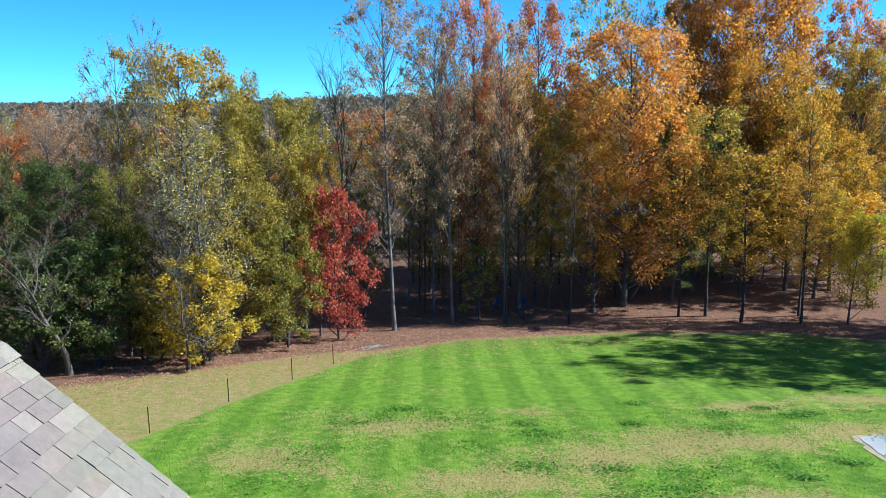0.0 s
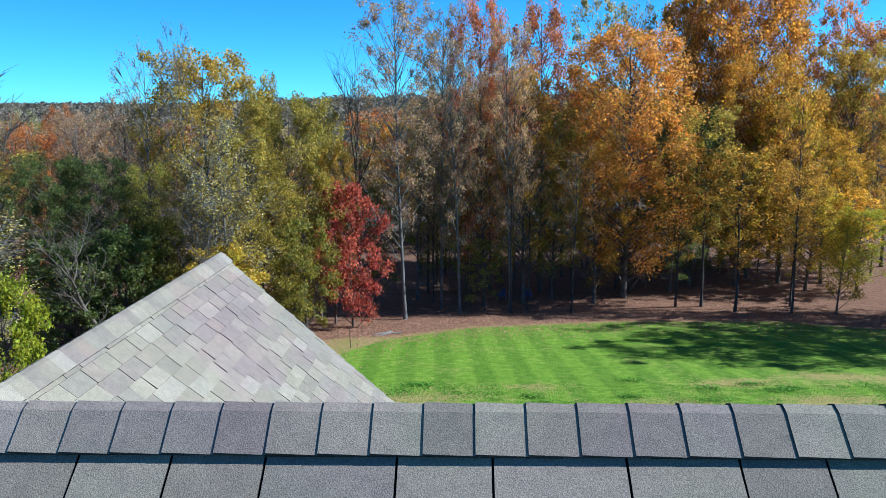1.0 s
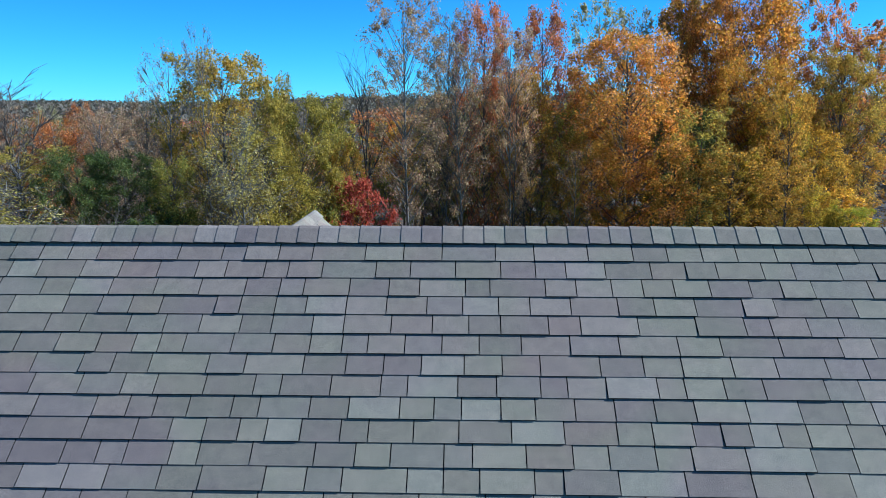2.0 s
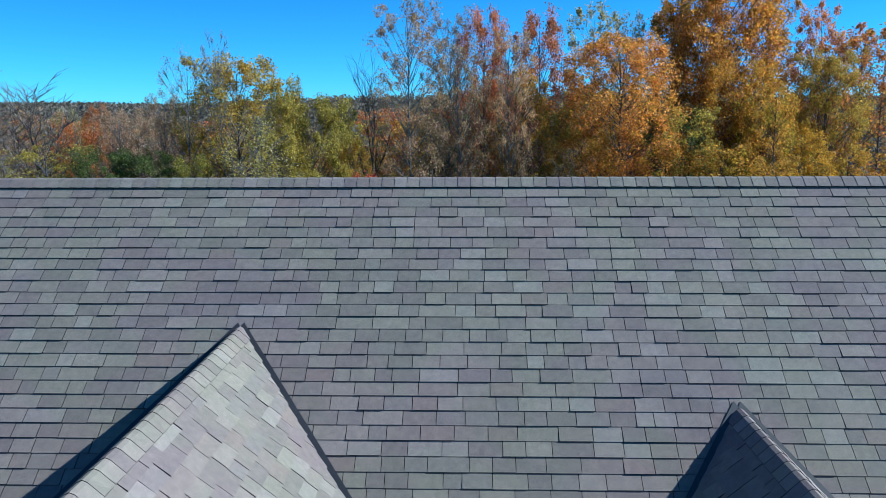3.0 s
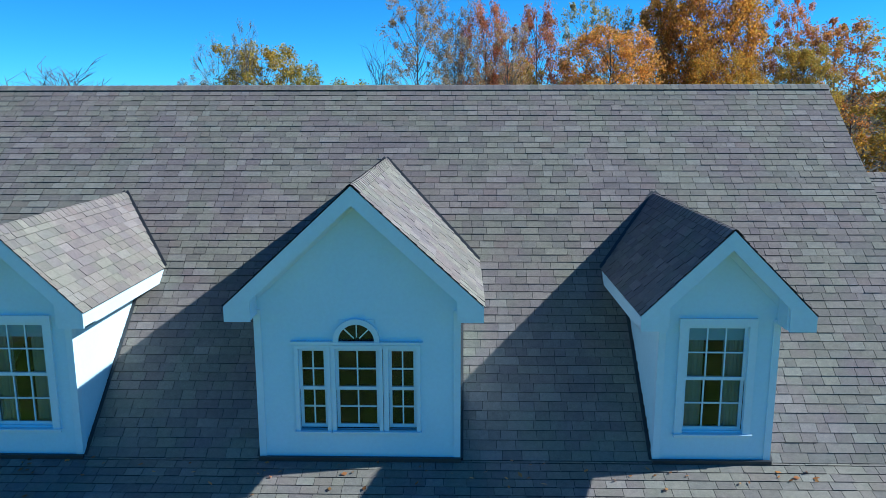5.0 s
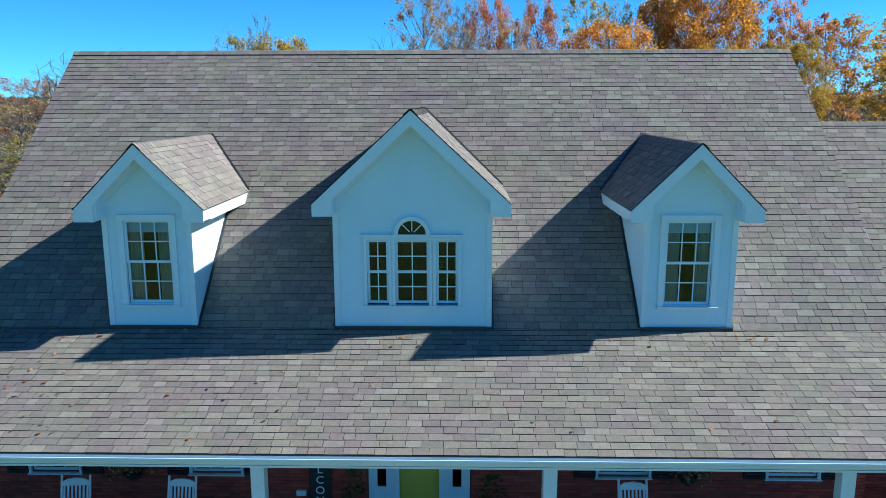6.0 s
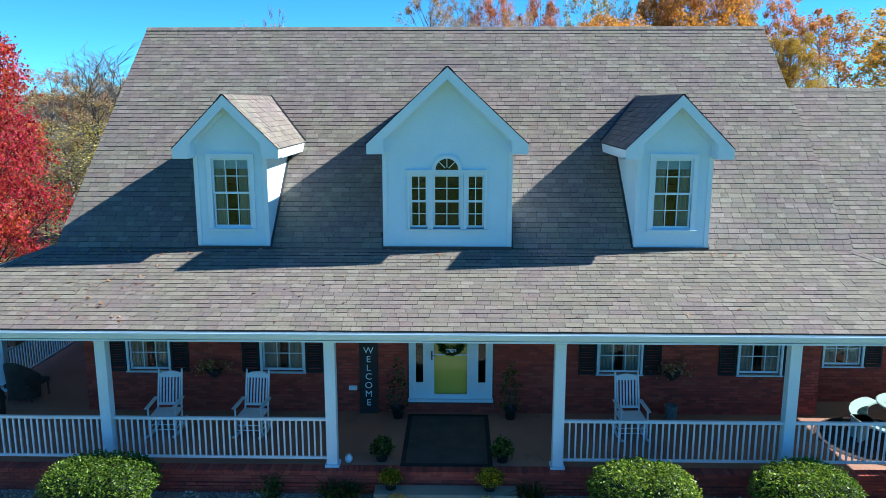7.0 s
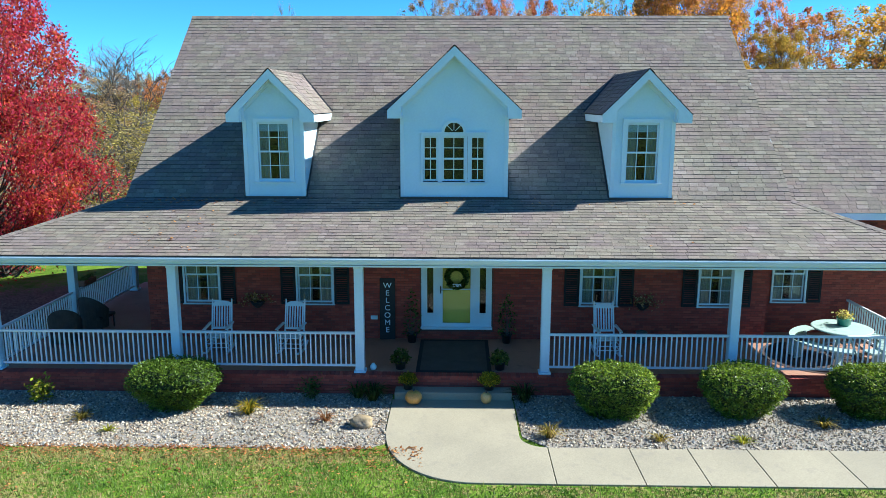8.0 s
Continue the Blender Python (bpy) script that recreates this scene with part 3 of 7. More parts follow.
for i, (a, b) in enumerate(WINDOWS):
    sash_window("window_%d" % (i + 1), ((a + b) / 2, WALL_Y, WIN_Z0), b - a, WIN_Z1 - WIN_Z0, "white double-hung window with small panes in the brick wall", casing=0.045)
    for s in (a - 0.25, b + 0.25):
        shutter(s, WALL_Y, WIN_Z0 - 0.03, 0.38, WIN_Z1 - WIN_Z0 + 0.06)
sash_window("window_5", ((WING_WIN[0] + WING_WIN[1]) / 2, WING_WALL_Y, WING_WIN[2]), WING_WIN[1] - WING_WIN[0], WING_WIN[3] - WING_WIN[2], "white double-hung window of the side wing", casing=0.045)
shutter(WING_WIN[1] + 0.25, WING_WALL_Y, WING_WIN[2] - 0.03, 0.38, 1.54)


# ---- dormers ----
BOARD = 0.115


def dormer(cx, half, roof_half, peak, tip, holes, label):
    """A gabled dormer on the main slope: lap siding, corner boards, rakes, eaves."""
    t = thing("dormer", (cx, 0, 0), label, "dormer", kind="structure")
    base, wy = BREAK_Z - 0.02, 0.3
    sl = (peak - tip) / roof_half
    wall_top = lambda x: peak - 0.17 - sl * abs(x)
    soffit_z = tip - 0.12
    back = lambda z: RIDGE_Y - (RIDGE_Z - z) / PITCH
    # front siding, board by board, left out at the windows
    z = base
    while z < peak - 0.25:
        z1 = z + BOARD
        xm = min(half, max(0.0, (peak - 0.17 - z) / sl))
        spans = [(-xm, xm)]
        for h in holes:
            if h[2] < z1 - 0.01 and h[3] > z + 0.01:
                spans = [s for a, b in spans for s in ((a, min(b, h[0])), (max(a, h[1]), b)) if s[1] - s[0] > 0.02]
        for a, b in spans:
            bm = bmesh.new()
            a1, b1 = (max(a, -(peak - 0.17 - z1) / sl), min(b, (peak - 0.17 - z1) / sl)) if z1 > peak - 0.17 - sl * half else (a, b)
            if b1 - a1 < 0.01:
                a1, b1 = -0.005, 0.005
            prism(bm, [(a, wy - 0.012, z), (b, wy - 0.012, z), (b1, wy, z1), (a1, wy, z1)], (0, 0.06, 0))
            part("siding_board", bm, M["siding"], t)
        # narrow strips over and under an opening
        for h in holes:
            for lo, hi in ((max(z, h[3]), z1), (z, min(z1, h[2]))):
                if not (z + 0.008 < lo < z1 - 0.008 if hi == z1 else z + 0.008 < hi < z1 - 0.008):
                    continue
                pcs = [(h[0], h[1])]
                for g in holes:
                    if g is not h and g[2] < hi - 0.01 and g[3] > lo + 0.01:
                        pcs = [s for a, b in pcs for s in ((a, min(b, g[0])), (max(a, g[1]), b)) if s[1] - s[0] > 0.02]
                for a, b in pcs:
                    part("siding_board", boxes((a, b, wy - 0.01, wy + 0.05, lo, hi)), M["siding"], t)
        z = z1
    # side siding
    for s in (-1, 1):
        z = base
        while z < soffit_z:
            z1 = min(z + BOARD, soffit_z + 0.02)
            bm = bmesh.new()
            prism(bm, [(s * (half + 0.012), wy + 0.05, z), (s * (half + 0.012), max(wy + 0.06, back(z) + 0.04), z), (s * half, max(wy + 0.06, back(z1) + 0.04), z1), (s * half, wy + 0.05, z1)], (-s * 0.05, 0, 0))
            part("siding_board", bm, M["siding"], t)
            z = z1
    for s in (-1, 1):
        part("corner_board", boxes((min(s * (half - 0.07), s * (half + 0.022)), max(s * (half - 0.07), s * (half + 0.022)), wy - 0.026, wy + 0.08, base, wall_top(half) if wall_top(half) < soffit_z else soffit_z)), M["trim"], t)
    # roof deck
    yb = back(peak) + 0.15
    ye = back(tip) + 0.1
    for s in (-1, 1):
        nrm = Vector((s * sl, 0, 1)).normalized()
        pts = [Vector((0, 0.02, peak)), Vector((s * roof_half, 0.02, tip)), Vector((s * roof_half, ye, tip)), Vector((0, yb, peak))]
        part("roof_deck", poly(lambda b: prism(b, [p - nrm * 0.01 for p in pts], -nrm * 0.05)), M["deck"], t)
        # rake board with a boxed return at its foot
        pts = [(0, -0.022, peak - 0.003), (s * roof_half, -0.022, tip - 0.003), (s * roof_half, -0.022, tip - 0.2), (s * (roof_half - 0.33), -0.022, tip - 0.2), (s * (roof_half - 0.33), -0.022, tip - 0.24 + 0.33 * sl), (0, -0.022, peak - 0.24)]
        part("rake_board", poly(lambda b: prism(b, pts, (0, 0.028, 0))), M["trim"], t)
        part("rake_soffit", poly(lambda b: prism(b, [(0, 0.006, peak - 0.2), (s * roof_half, 0.006, tip - 0.2 + 0.0), (s * roof_half, 0.006, tip - 0.18), (0, 0.006, peak - 0.18)], (0, wy - 0.006, 0))), M["trim"], t)
        x0, x1 = sorted((s * (half + 0.013), s * (roof_half - 0.02)))
        part("eave_soffit", boxes((x0, x1, 0.006, back(tip - 0.18) + 0.1, tip - 0.2, tip - 0.18)), M["trim"], t)
        x0, x1 = sorted((s * (half - 0.03), s * (roof_half - 0.021)))
        xi, xo = s * (half - 0.03), s * (roof_half - 0.021)
        part("eave_return", poly(lambda b: prism(b, [(xi, 0.007, tip - 0.178), (xo, 0.007, tip - 0.178), (xo, 0.007, tip - 0.07), (xi, 0.007, tip - 0.1 + sl * (roof_half - half))], (0, wy + 0.043, 0))), M["trim"], t)
        x0, x1 = sorted((s * (roof_half - 0.02), s * roof_half))
        part("eave_fascia", boxes((x0, x1, 0.006, back(tip - 0.1) + 0.12, tip - 0.2, tip - 0.02)), M["trim"], t)
        # valley flashing
        k = Vector((s * roof_half, back(tip), tip)) - Vector((0, back(peak), peak))
        side = Vector((0, 1, PITCH)).normalized() * 0.055 + Vector((s * 0.03, 0, 0))
        up = Vector((0, -PITCH, 1)).normalized() * 0.012
        o = Vector((0, back(peak), peak))
        part("valley_flashing", poly(lambda b: prism(b, [o + up - side * 0.4, o + up + side, o + up + k + side, o + up + k - side * 0.4], up * 0.6)), M["flashing"], t)
        # step flashing where the side wall meets the slope
        p = Vector((s * (half + 0.013), wy, front_z(wy))) + up * 1.4
        q = Vector((s * (half + 0.013), back(soffit_z), soffit_z)) + up * 1.4
        part("step_flashing", poly(lambda b: prism(b, [p, q, q + Vector((s * 0.05, 0, 0)), p + Vector((s * 0.05, 0, 0))], up * 0.5)), M["flashing"], t)
    for s in (-1, 1):
        xa = s * (half - 0.02)
        part("frieze_board", poly(lambda b: prism(b, [(0, wy - 0.03, peak - 0.2), (xa, wy - 0.03, peak - 0.2 - sl * (half - 0.02)), (xa, wy - 0.03, peak - 0.31 - sl * (half - 0.02)), (0, wy - 0.03, peak - 0.31)], (0, 0.018, 0))), M["trim"], t)
    part("apron_flashing", boxes((-half - 0.03, half + 0.03, wy - 0.07, wy - 0.02, front_z(wy - 0.05) + 0.004, front_z(wy) + 0.03)), M["flashing"], t)
    # added dark backing behind the dormer window, shade painted in
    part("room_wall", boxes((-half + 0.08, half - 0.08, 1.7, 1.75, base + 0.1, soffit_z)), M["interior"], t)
    return t


HOLE = [(-0.41, 0.39, 4.59, 6.03)]
HOLE2 = [(-0.8, 0.8, 4.57, 5.8), (-0.245, 0.225, 5.8, 6.03)]
D1, D2, D3 = -4.48, 0.015, 4.67
DORMERS = [(D1, 0.74, 1.08, 7.31, 6.24), (D2, 1.32, 1.63, 7.85, 6.34), (D3, 0.75, 1.08, 7.31, 6.24)]
for k, (cx, half, rh, pk, tp) in enumerate(DORMERS):
    dormer(cx, half, rh, pk, tp, HOLE2 if k == 1 else HOLE, "white lap-sided dormer with a triple window and fanlight" if k == 1 else "small white lap-sided dormer with one double-hung window")
for i, cx in enumerate((-4.48, 4.65)):
    sash_window("window_%d" % (6 + i), (cx, 0.285, 4.59), 0.79, 1.44, "white double-hung dormer window with small panes", casing=0.1, curtain=0.34, shade=0.22)
for i, (cx, w, cn) in enumerate(((-0.578, 0.365, 2), (0.598, 0.365, 2), (0.005, 0.57, 2))):
    sash_window("window_%d" % (8 + i), (cx, 0.285, 4.59), w, 1.11, "narrow white side window of the triple dormer window" if w < 0.5 else "middle window of the triple dormer window", colsn=cn, casing=0.05, curtain=False)


def fanlight():
    t = thing("window_11", (0.005, 0.285, 5.8), "half-round white fanlight over the triple window", "window", kind="structure")
    b = bmesh.new()
    k, r0, r1 = 20, 0.235, 0.305
    for i in range(k):
        a0, a1 = math.pi * i / k, math.pi * (i + 1) / k
        prism(b, [(r0 * math.cos(a0), -0.05, r0 * math.sin(a0)), (r1 * math.cos(a0), -0.05, r1 * math.sin(a0)), (r1 * math.cos(a1), -0.05, r1 * math.sin(a1)), (r0 * math.cos(a1), -0.05, r0 * math.sin(a1))], (0, 0.08, 0))
    part("window_frame", b, M["trim"], t)
    part("head_trim", boxes((-0.86, 0.86, -0.06, 0.0, -0.03, 0.0)), M["trim"], t)
    part("mullion_panel", boxes((-0.35, -0.33, -0.025, 0.028, -1.23, -0.03), (0.341, 0.37, -0.025, 0.028, -1.23, -0.03), (-0.82, 0.82, -0.027, 0.026, -0.1, -0.03)), M["trim"], t)
    sp = bmesh.new()
    for i in range(k):
        a0, a1 = math.pi * i / k, math.pi * (i + 1) / k
        prism(sp, [(r0 * math.cos(a0), -0.004, r0 * math.sin(a0)), (r0 * math.cos(a1), -0.004, r0 * math.sin(a1)), (r0 * math.cos(a1), -0.004, 0.29), (r0 * math.cos(a0), -0.004, 0.29)], (0, 0.03, 0))
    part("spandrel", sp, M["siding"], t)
    pn = part("pane", poly(lambda b: prism(b, [(0.24 * math.cos(math.pi * i / k), 0.01, 0.24 * math.sin(math.pi * i / k)) for i in range(k + 1)], (0, 0.004, 0))), M["glass"], t)
    pn.visible_shadow = False
    for a in (45, 90, 135):
        c, s = math.cos(radians(a)), math.sin(radians(a))
        part("muntin", poly(lambda b: prism(b, [(0.05 * c - 0.008 * s, 0, 0.05 * s + 0.008 * c), (0.05 * c + 0.008 * s, 0, 0.05 * s - 0.008 * c), (0.24 * c + 0.008 * s, 0, 0.24 * s - 0.008 * c), (0.24 * c - 0.008 * s, 0, 0.24 * s + 0.008 * c)], (0, 0.009, 0))), M["trim"], t)


fanlight()


# ---- front door ----
def front_door():
    t = thing("door_1", (0.09, WALL_Y, 0.72), "yellow front door behind a white storm door with sidelights", "door", kind="structure")
    yel = surface("yellow_paint", (0.75, 0.6, 0.1), (0.7, 0.55, 0.08), 0.4, 1.5, 40, 0.05)
    part("door_frame", boxes((-0.91, -0.84, -0.04, 0.12, 0.06, 2.16), (0.84, 0.91, -0.04, 0.12, 0.06, 2.16), (-0.52, -0.45, -0.04, 0.12, 0.06, 2.09), (0.45, 0.52, -0.04, 0.12, 0.06, 2.09), (-0.84, 0.84, -0.04, 0.12, 2.09, 2.16)), M["trim"], t)
    part("threshold", boxes((-0.93, 0.93, -0.1, 0.12, 0.0, 0.06), bev=0.008), M["trim"], t)
    d = part("door_leaf", boxes((-0.45, 0.45, 0.06, 0.105, 0.06, 2.09)), yel, t, "plain yellow door")
    part("storm_door", boxes((-0.45, -0.36, -0.02, 0.02, 0.06, 2.09), (0.36, 0.45, -0.02, 0.02, 0.06, 2.09), (-0.36, 0.36, -0.02, 0.02, 0.06, 0.16), (-0.36, 0.36, -0.02, 0.02, 2.0, 2.09), (-0.36, 0.36, -0.015, 0.015, 1.05, 1.075)), M["trim"], t)
    pn = part("pane", boxes((-0.36, 0.36, -0.002, 0.002, 0.16, 2.0)), M["clear_glass"], t)
    pn.visible_shadow = False
    part("door_handle", poly(lambda b: (box(b, -0.425, -0.395, -0.035, -0.02, 0.95, 1.15), rod(b, (-0.41, -0.05, 1.05), (-0.31, -0.06, 1.05), 0.009), rod(b, (-0.41, -0.02, 1.05), (-0.41, -0.06, 1.05), 0.009))), M["flashing"], t, "dark lever handle")
    for s in (-1, 1):
        x = s * 0.68
        sl = part("sidelight", boxes((x - 0.16, x - 0.08, 0.0, 0.04, 0.06, 2.09), (x + 0.08, x + 0.16, 0.0, 0.04, 0.06, 2.09), (x - 0.08, x + 0.08, 0.0, 0.04, 0.06, 0.42), (x - 0.08, x + 0.08, 0.0, 0.04, 2.0, 2.09)), M["trim"], t)
        pn = part("pane", boxes((x - 0.08, x + 0.08, 0.018, 0.022, 0.42, 2.0)), M["glass"], sl)
        pn.visible_shadow = False


front_door()


# ---- ground ----
def lerp_pts(pts, x):
    return float(np.interp(x, [p[0] for p in pts], [p[1] for p in pts]))


LAWN_EDGE = [(-60, 12), (-25, 19), (-12, 30.5), (-9.9, 35.3), (-8.1, 40.3), (-6.1, 44.7), (-4, 49.4), (-2.9, 52.0), (3, 57.2), (14.4, 60.1), (26.5, 60.1), (31.4, 57), (45, 50), (80, 40)]
WOODS_EDGE = [(-60, 18), (-28, 30), (-18, 43.5), (-13, 47.0), (-8, 51.3), (-5.5, 53.0), (-2.5, 53.5), (3, 57.8), (14.4, 60.5), (26.5, 60.5), (31.4, 57.4), (45, 50.4), (80, 40.4)]


def ground_z(x, y):
    t = min(max(y - 9.0, 0.0), 58.0)
    z = -0.129 * (t - 2.5 * (1 - math.exp(-t / 2.5)))
    far = max(0.0, y - 160)
    dist = math.hypot(max(0.0, abs(x) - 120), far)
    z += 22 * (1 - math.exp(-dist / 900)) + (4 * math.sin(x * 0.004 + 1) + 3 * math.sin(x * 0.011 + y * 0.003)) * min(1, dist / 600)
    return z


def axis(fine0, fine1, step, lo, hi):
    a = list(np.arange(fine0, fine1 + 1e-6, step))
    d, x = step, fine1
    while x < hi:
        d *= 1.35
        x += d
        a.append(x)
    d, x = step, fine0
    while x > lo:
        d *= 1.35
        x -= d
        a.insert(0, x)
    return np.array(a)


def make_ground():
    xs, ys = axis(-34, 46, 0.5, -2600, 2600), axis(-26, 92, 0.5, -2600, 3200)
    nx, ny = len(xs), len(ys)
    verts = np.zeros((ny, nx, 3))
    lawn, dry, wild = np.zeros((ny, nx)), np.zeros((ny, nx)), np.zeros((ny, nx))
    spots = [(13, 35.5, 4.5, 1.5), (9, 33.5, 4, 1.3), (4, 31, 3.5, 1.2), (16.5, 40.5, 3.5, 1.0), (22, 42, 3.0, 1.0), (12, 29, 4, 1.2), (0, 37, 3.0, 1.2), (20, 37, 3, 1.2), (27, 40, 4, 1.3), (5.5, 39.5, 2, 0.8), (-4, 33, 3, 1.5), (8, 27, 5, 1.5)]
    for j, y in enumerate(ys):
        for i, x in enumerate(xs):
            verts[j, i] = (x, y, ground_z(x, y))
            le, we = lerp_pts(LAWN_EDGE, x), lerp_pts(WOODS_EDGE, x)
            lawn[j, i] = min(1, max(0, 0.5 + (le - y) / 1.2))
            wild[j, i] = min(1, max(0, 0.5 + (y - we) / 1.6, 1.6 * math.exp(-(((x + 13.2) / 4.2) ** 2 + ((y - 2.5) / 5.2) ** 2)) if -19 < x < -6 and y > -5 else 0))
            v = sum(math.exp(-((x - a) / c) ** 2 - ((y - b) / d) ** 2) for a, b, c, d in spots) if 20 < y < 50 and abs(x) < 40 else 0.0
            base = 0.29 if 18 < y < 42 else (0.2 if y > 0 else 0.5)
            if -9 < y < -5.1:
                v += 0.9 * math.exp(-((y + 5.25) / 0.4) ** 2)
            dry[j, i] = min(1, base + 0.7 * v)
    idx = np.arange(nx * ny).reshape(ny, nx)
    faces = np.stack([idx[:-1, :-1], idx[:-1, 1:], idx[1:, 1:], idx[1:, :-1]], -1).reshape(-1, 4)
    me = quads("ground", verts.reshape(-1, 3), faces, ground_material(), True)
    for nm, arr in (("lawn", lawn), ("dry", dry), ("wild", wild)):
        at = me.attributes.new(nm, "FLOAT", "POINT")
        at.data.foreach_set("value", arr.ravel())
    tagged(new("ground", me), "mown lawn running into leaf-strewn woodland floor", "ground", kind="structure")


def ground_material():
    m, n, l, b = mat_nodes("ground_cover")

    def attr(a):
        x = n.new("ShaderNodeAttribute")
        x.attribute_name = a
        return x.outputs["Fac"]

    big, mid, fine, tiny = noise_tex(n, l, 0.35, 5), noise_tex(n, l, 2.2, 6), noise_tex(n, l, 11, 6), noise_tex(n, l, 55, 4)
    green = ramp(n, l, mid, [(0.3, (0.08, 0.15, 0.015)), (0.5, (0.112, 0.205, 0.02)), (0.72, (0.165, 0.25, 0.034))])
    # mowing stripes along the rear lawn
    sep = n.new("ShaderNodeSeparateXYZ")
    g = n.new("ShaderNodeNewGeometry")
    l.new(g.outputs["Position"], sep.inputs[0])
    lane = mathn(n, l, "SINE", mathn(n, l, "MULTIPLY", mathn(n, l, "ADD", sep.outputs[0], mathn(n, l, "MULTIPLY", sep.outputs[1], 0.05)), math.pi / 1.05))
    stripe = ramp(n, l, mathn(n, l, "ADD", mathn(n, l, "MULTIPLY", lane, 0.5), 0.5), [(0.3, (0.84, 0.88, 0.85)), (0.7, (1.16, 1.12, 1.1))])
    green = mixc(n, l, 1.0, green, stripe, "MULTIPLY")
    tan = ramp(n, l, fine, [(0.3, (0.206, 0.163, 0.060)), (0.6, (0.318, 0.241, 0.103)), (0.8, (0.378, 0.292, 0.155))])
    dm = mathn(n, l, "ADD", attr("dry"), mathn(n, l, "MULTIPLY", mathn(n, l, "SUBTRACT", mathn(n, l, "ADD", mathn(n, l, "MULTIPLY", big, 0.6), mathn(n, l, "MULTIPLY", mid, 0.4)), 0.5), 2.6))
    dm = mathn(n, l, "ADD", dm, mathn(n, l, "MULTIPLY", mathn(n, l, "SUBTRACT", fine, 0.5), 2.4))
    drym = ramp(n, l, dm, [(0.5, (0, 0, 0)), (0.85, (0.85, 0.85, 0.85))])
    grass = mixc(n, l, drym, green, tan)
    grass = mixc(n, l, 1.0, grass, ramp(n, l, tiny, [(0.3, (0.62, 0.66, 0.6)), (0.7, (1.3, 1.28, 1.25))]), "MULTIPLY")
    rough_grass = mixc(n, l, ramp(n, l, mid, [(0.4, (0, 0, 0)), (0.6, (1, 1, 1))]), ramp(n, l, fine, [(0.3, (0.2, 0.14, 0.06)), (0.7, (0.36, 0.26, 0.13))]), ramp(n, l, fine, [(0.3, (0.13, 0.15, 0.03)), (0.7, (0.26, 0.25, 0.07))]))
    litter = ramp(n, l, fine, [(0.25, (0.06, 0.035, 0.027)), (0.45, (0.15, 0.082, 0.056)), (0.6, (0.215, 0.13, 0.09)), (0.8, (0.31, 0.2, 0.145))])
    litter = mixc(n, l, 1.0, litter, ramp(n, l, mid, [(0.3, (0.7, 0.66, 0.66)), (0.7, (1.2, 1.15, 1.1))]), "MULTIPLY")
    wob = mathn(n, l, "MULTIPLY", mathn(n, l, "SUBTRACT", mathn(n, l, "ADD", mathn(n, l, "MULTIPLY", fine, 0.5), mathn(n, l, "MULTIPLY", mid, 0.5)), 0.5), 2.4)
    lm = ramp(n, l, mathn(n, l, "ADD", attr("lawn"), wob), [(0.35, (0, 0, 0)), (0.65, (1, 1, 1))])
    wm = ramp(n, l, mathn(n, l, "ADD", attr("wild"), wob), [(0.3, (0, 0, 0)), (0.7, (1, 1, 1))])
    col = mixc(n, l, lm, rough_grass, grass)
    col = mixc(n, l, wm, col, litter)
    # beyond the wood: mixed autumn country
    fary = ramp(n, l, mathn(n, l, "MULTIPLY", sep.outputs[1], 0.004), [(0.34, (0, 0, 0)), (0.46, (1, 1, 1))])
    country = ramp(n, l, noise_tex(n, l, 0.03, 8, rough=0.7), [(0.3, (0.06, 0.065, 0.05)), (0.48, (0.085, 0.075, 0.065)), (0.6, (0.1, 0.075, 0.065)), (0.75, (0.085, 0.09, 0.06))])
    col = mixc(n, l, fary, col, country)
    l.new(col, b.inputs["Base Color"])
    b.inputs["Roughness"].default_value = 0.95
    b.inputs["Specular IOR Level"].default_value = 0.1
    h = mathn(n, l, "ADD", mathn(n, l, "MULTIPLY", fine, 0.6), mathn(n, l, "MULTIPLY", tiny, 0.4))
    bump(n, l, b, h, 0.9, 0.06)
    return m


make_ground()


# ---- trees ----
class Wood:
    """Collects tapered limbs into one mesh."""

    def __init__(self):
        self.v, self.f = [], []

    def limb(self, pts, radii, seg=5):
        prev = None
        for k, (p, r) in enumerate(zip(pts, radii)):
            d = (pts[min(k + 1, len(pts) - 1)] - pts[max(k - 1, 0)]).normalized()
            s = d.orthogonal().normalized()
            t = d.cross(s)
            ring = len(self.v)
            for i in range(seg):
                a = 2 * math.pi * i / seg
                self.v.append(p + r * (math.cos(a) * s + math.sin(a) * t))
            if prev is not None:
                for i in range(seg):
                    self.f.append((prev + i, prev + (i + 1) % seg, ring + (i + 1) % seg, ring + i))
            prev = ring


def bent(r, p, d, length, steps, wander, lift):
    """A wandering line of points from p along d."""
    pts, q, d = [p.copy()], p.copy(), d.normalized()
    for _ in range(steps):
        d = (d + Vector((r.uniform(-1, 1), r.uniform(-1, 1), r.uniform(-0.7, 0.7))) * wander + Vector((0, 0, lift))).normalized()
        q = q + d * (length / steps)
        pts.append(q.copy())
    return pts


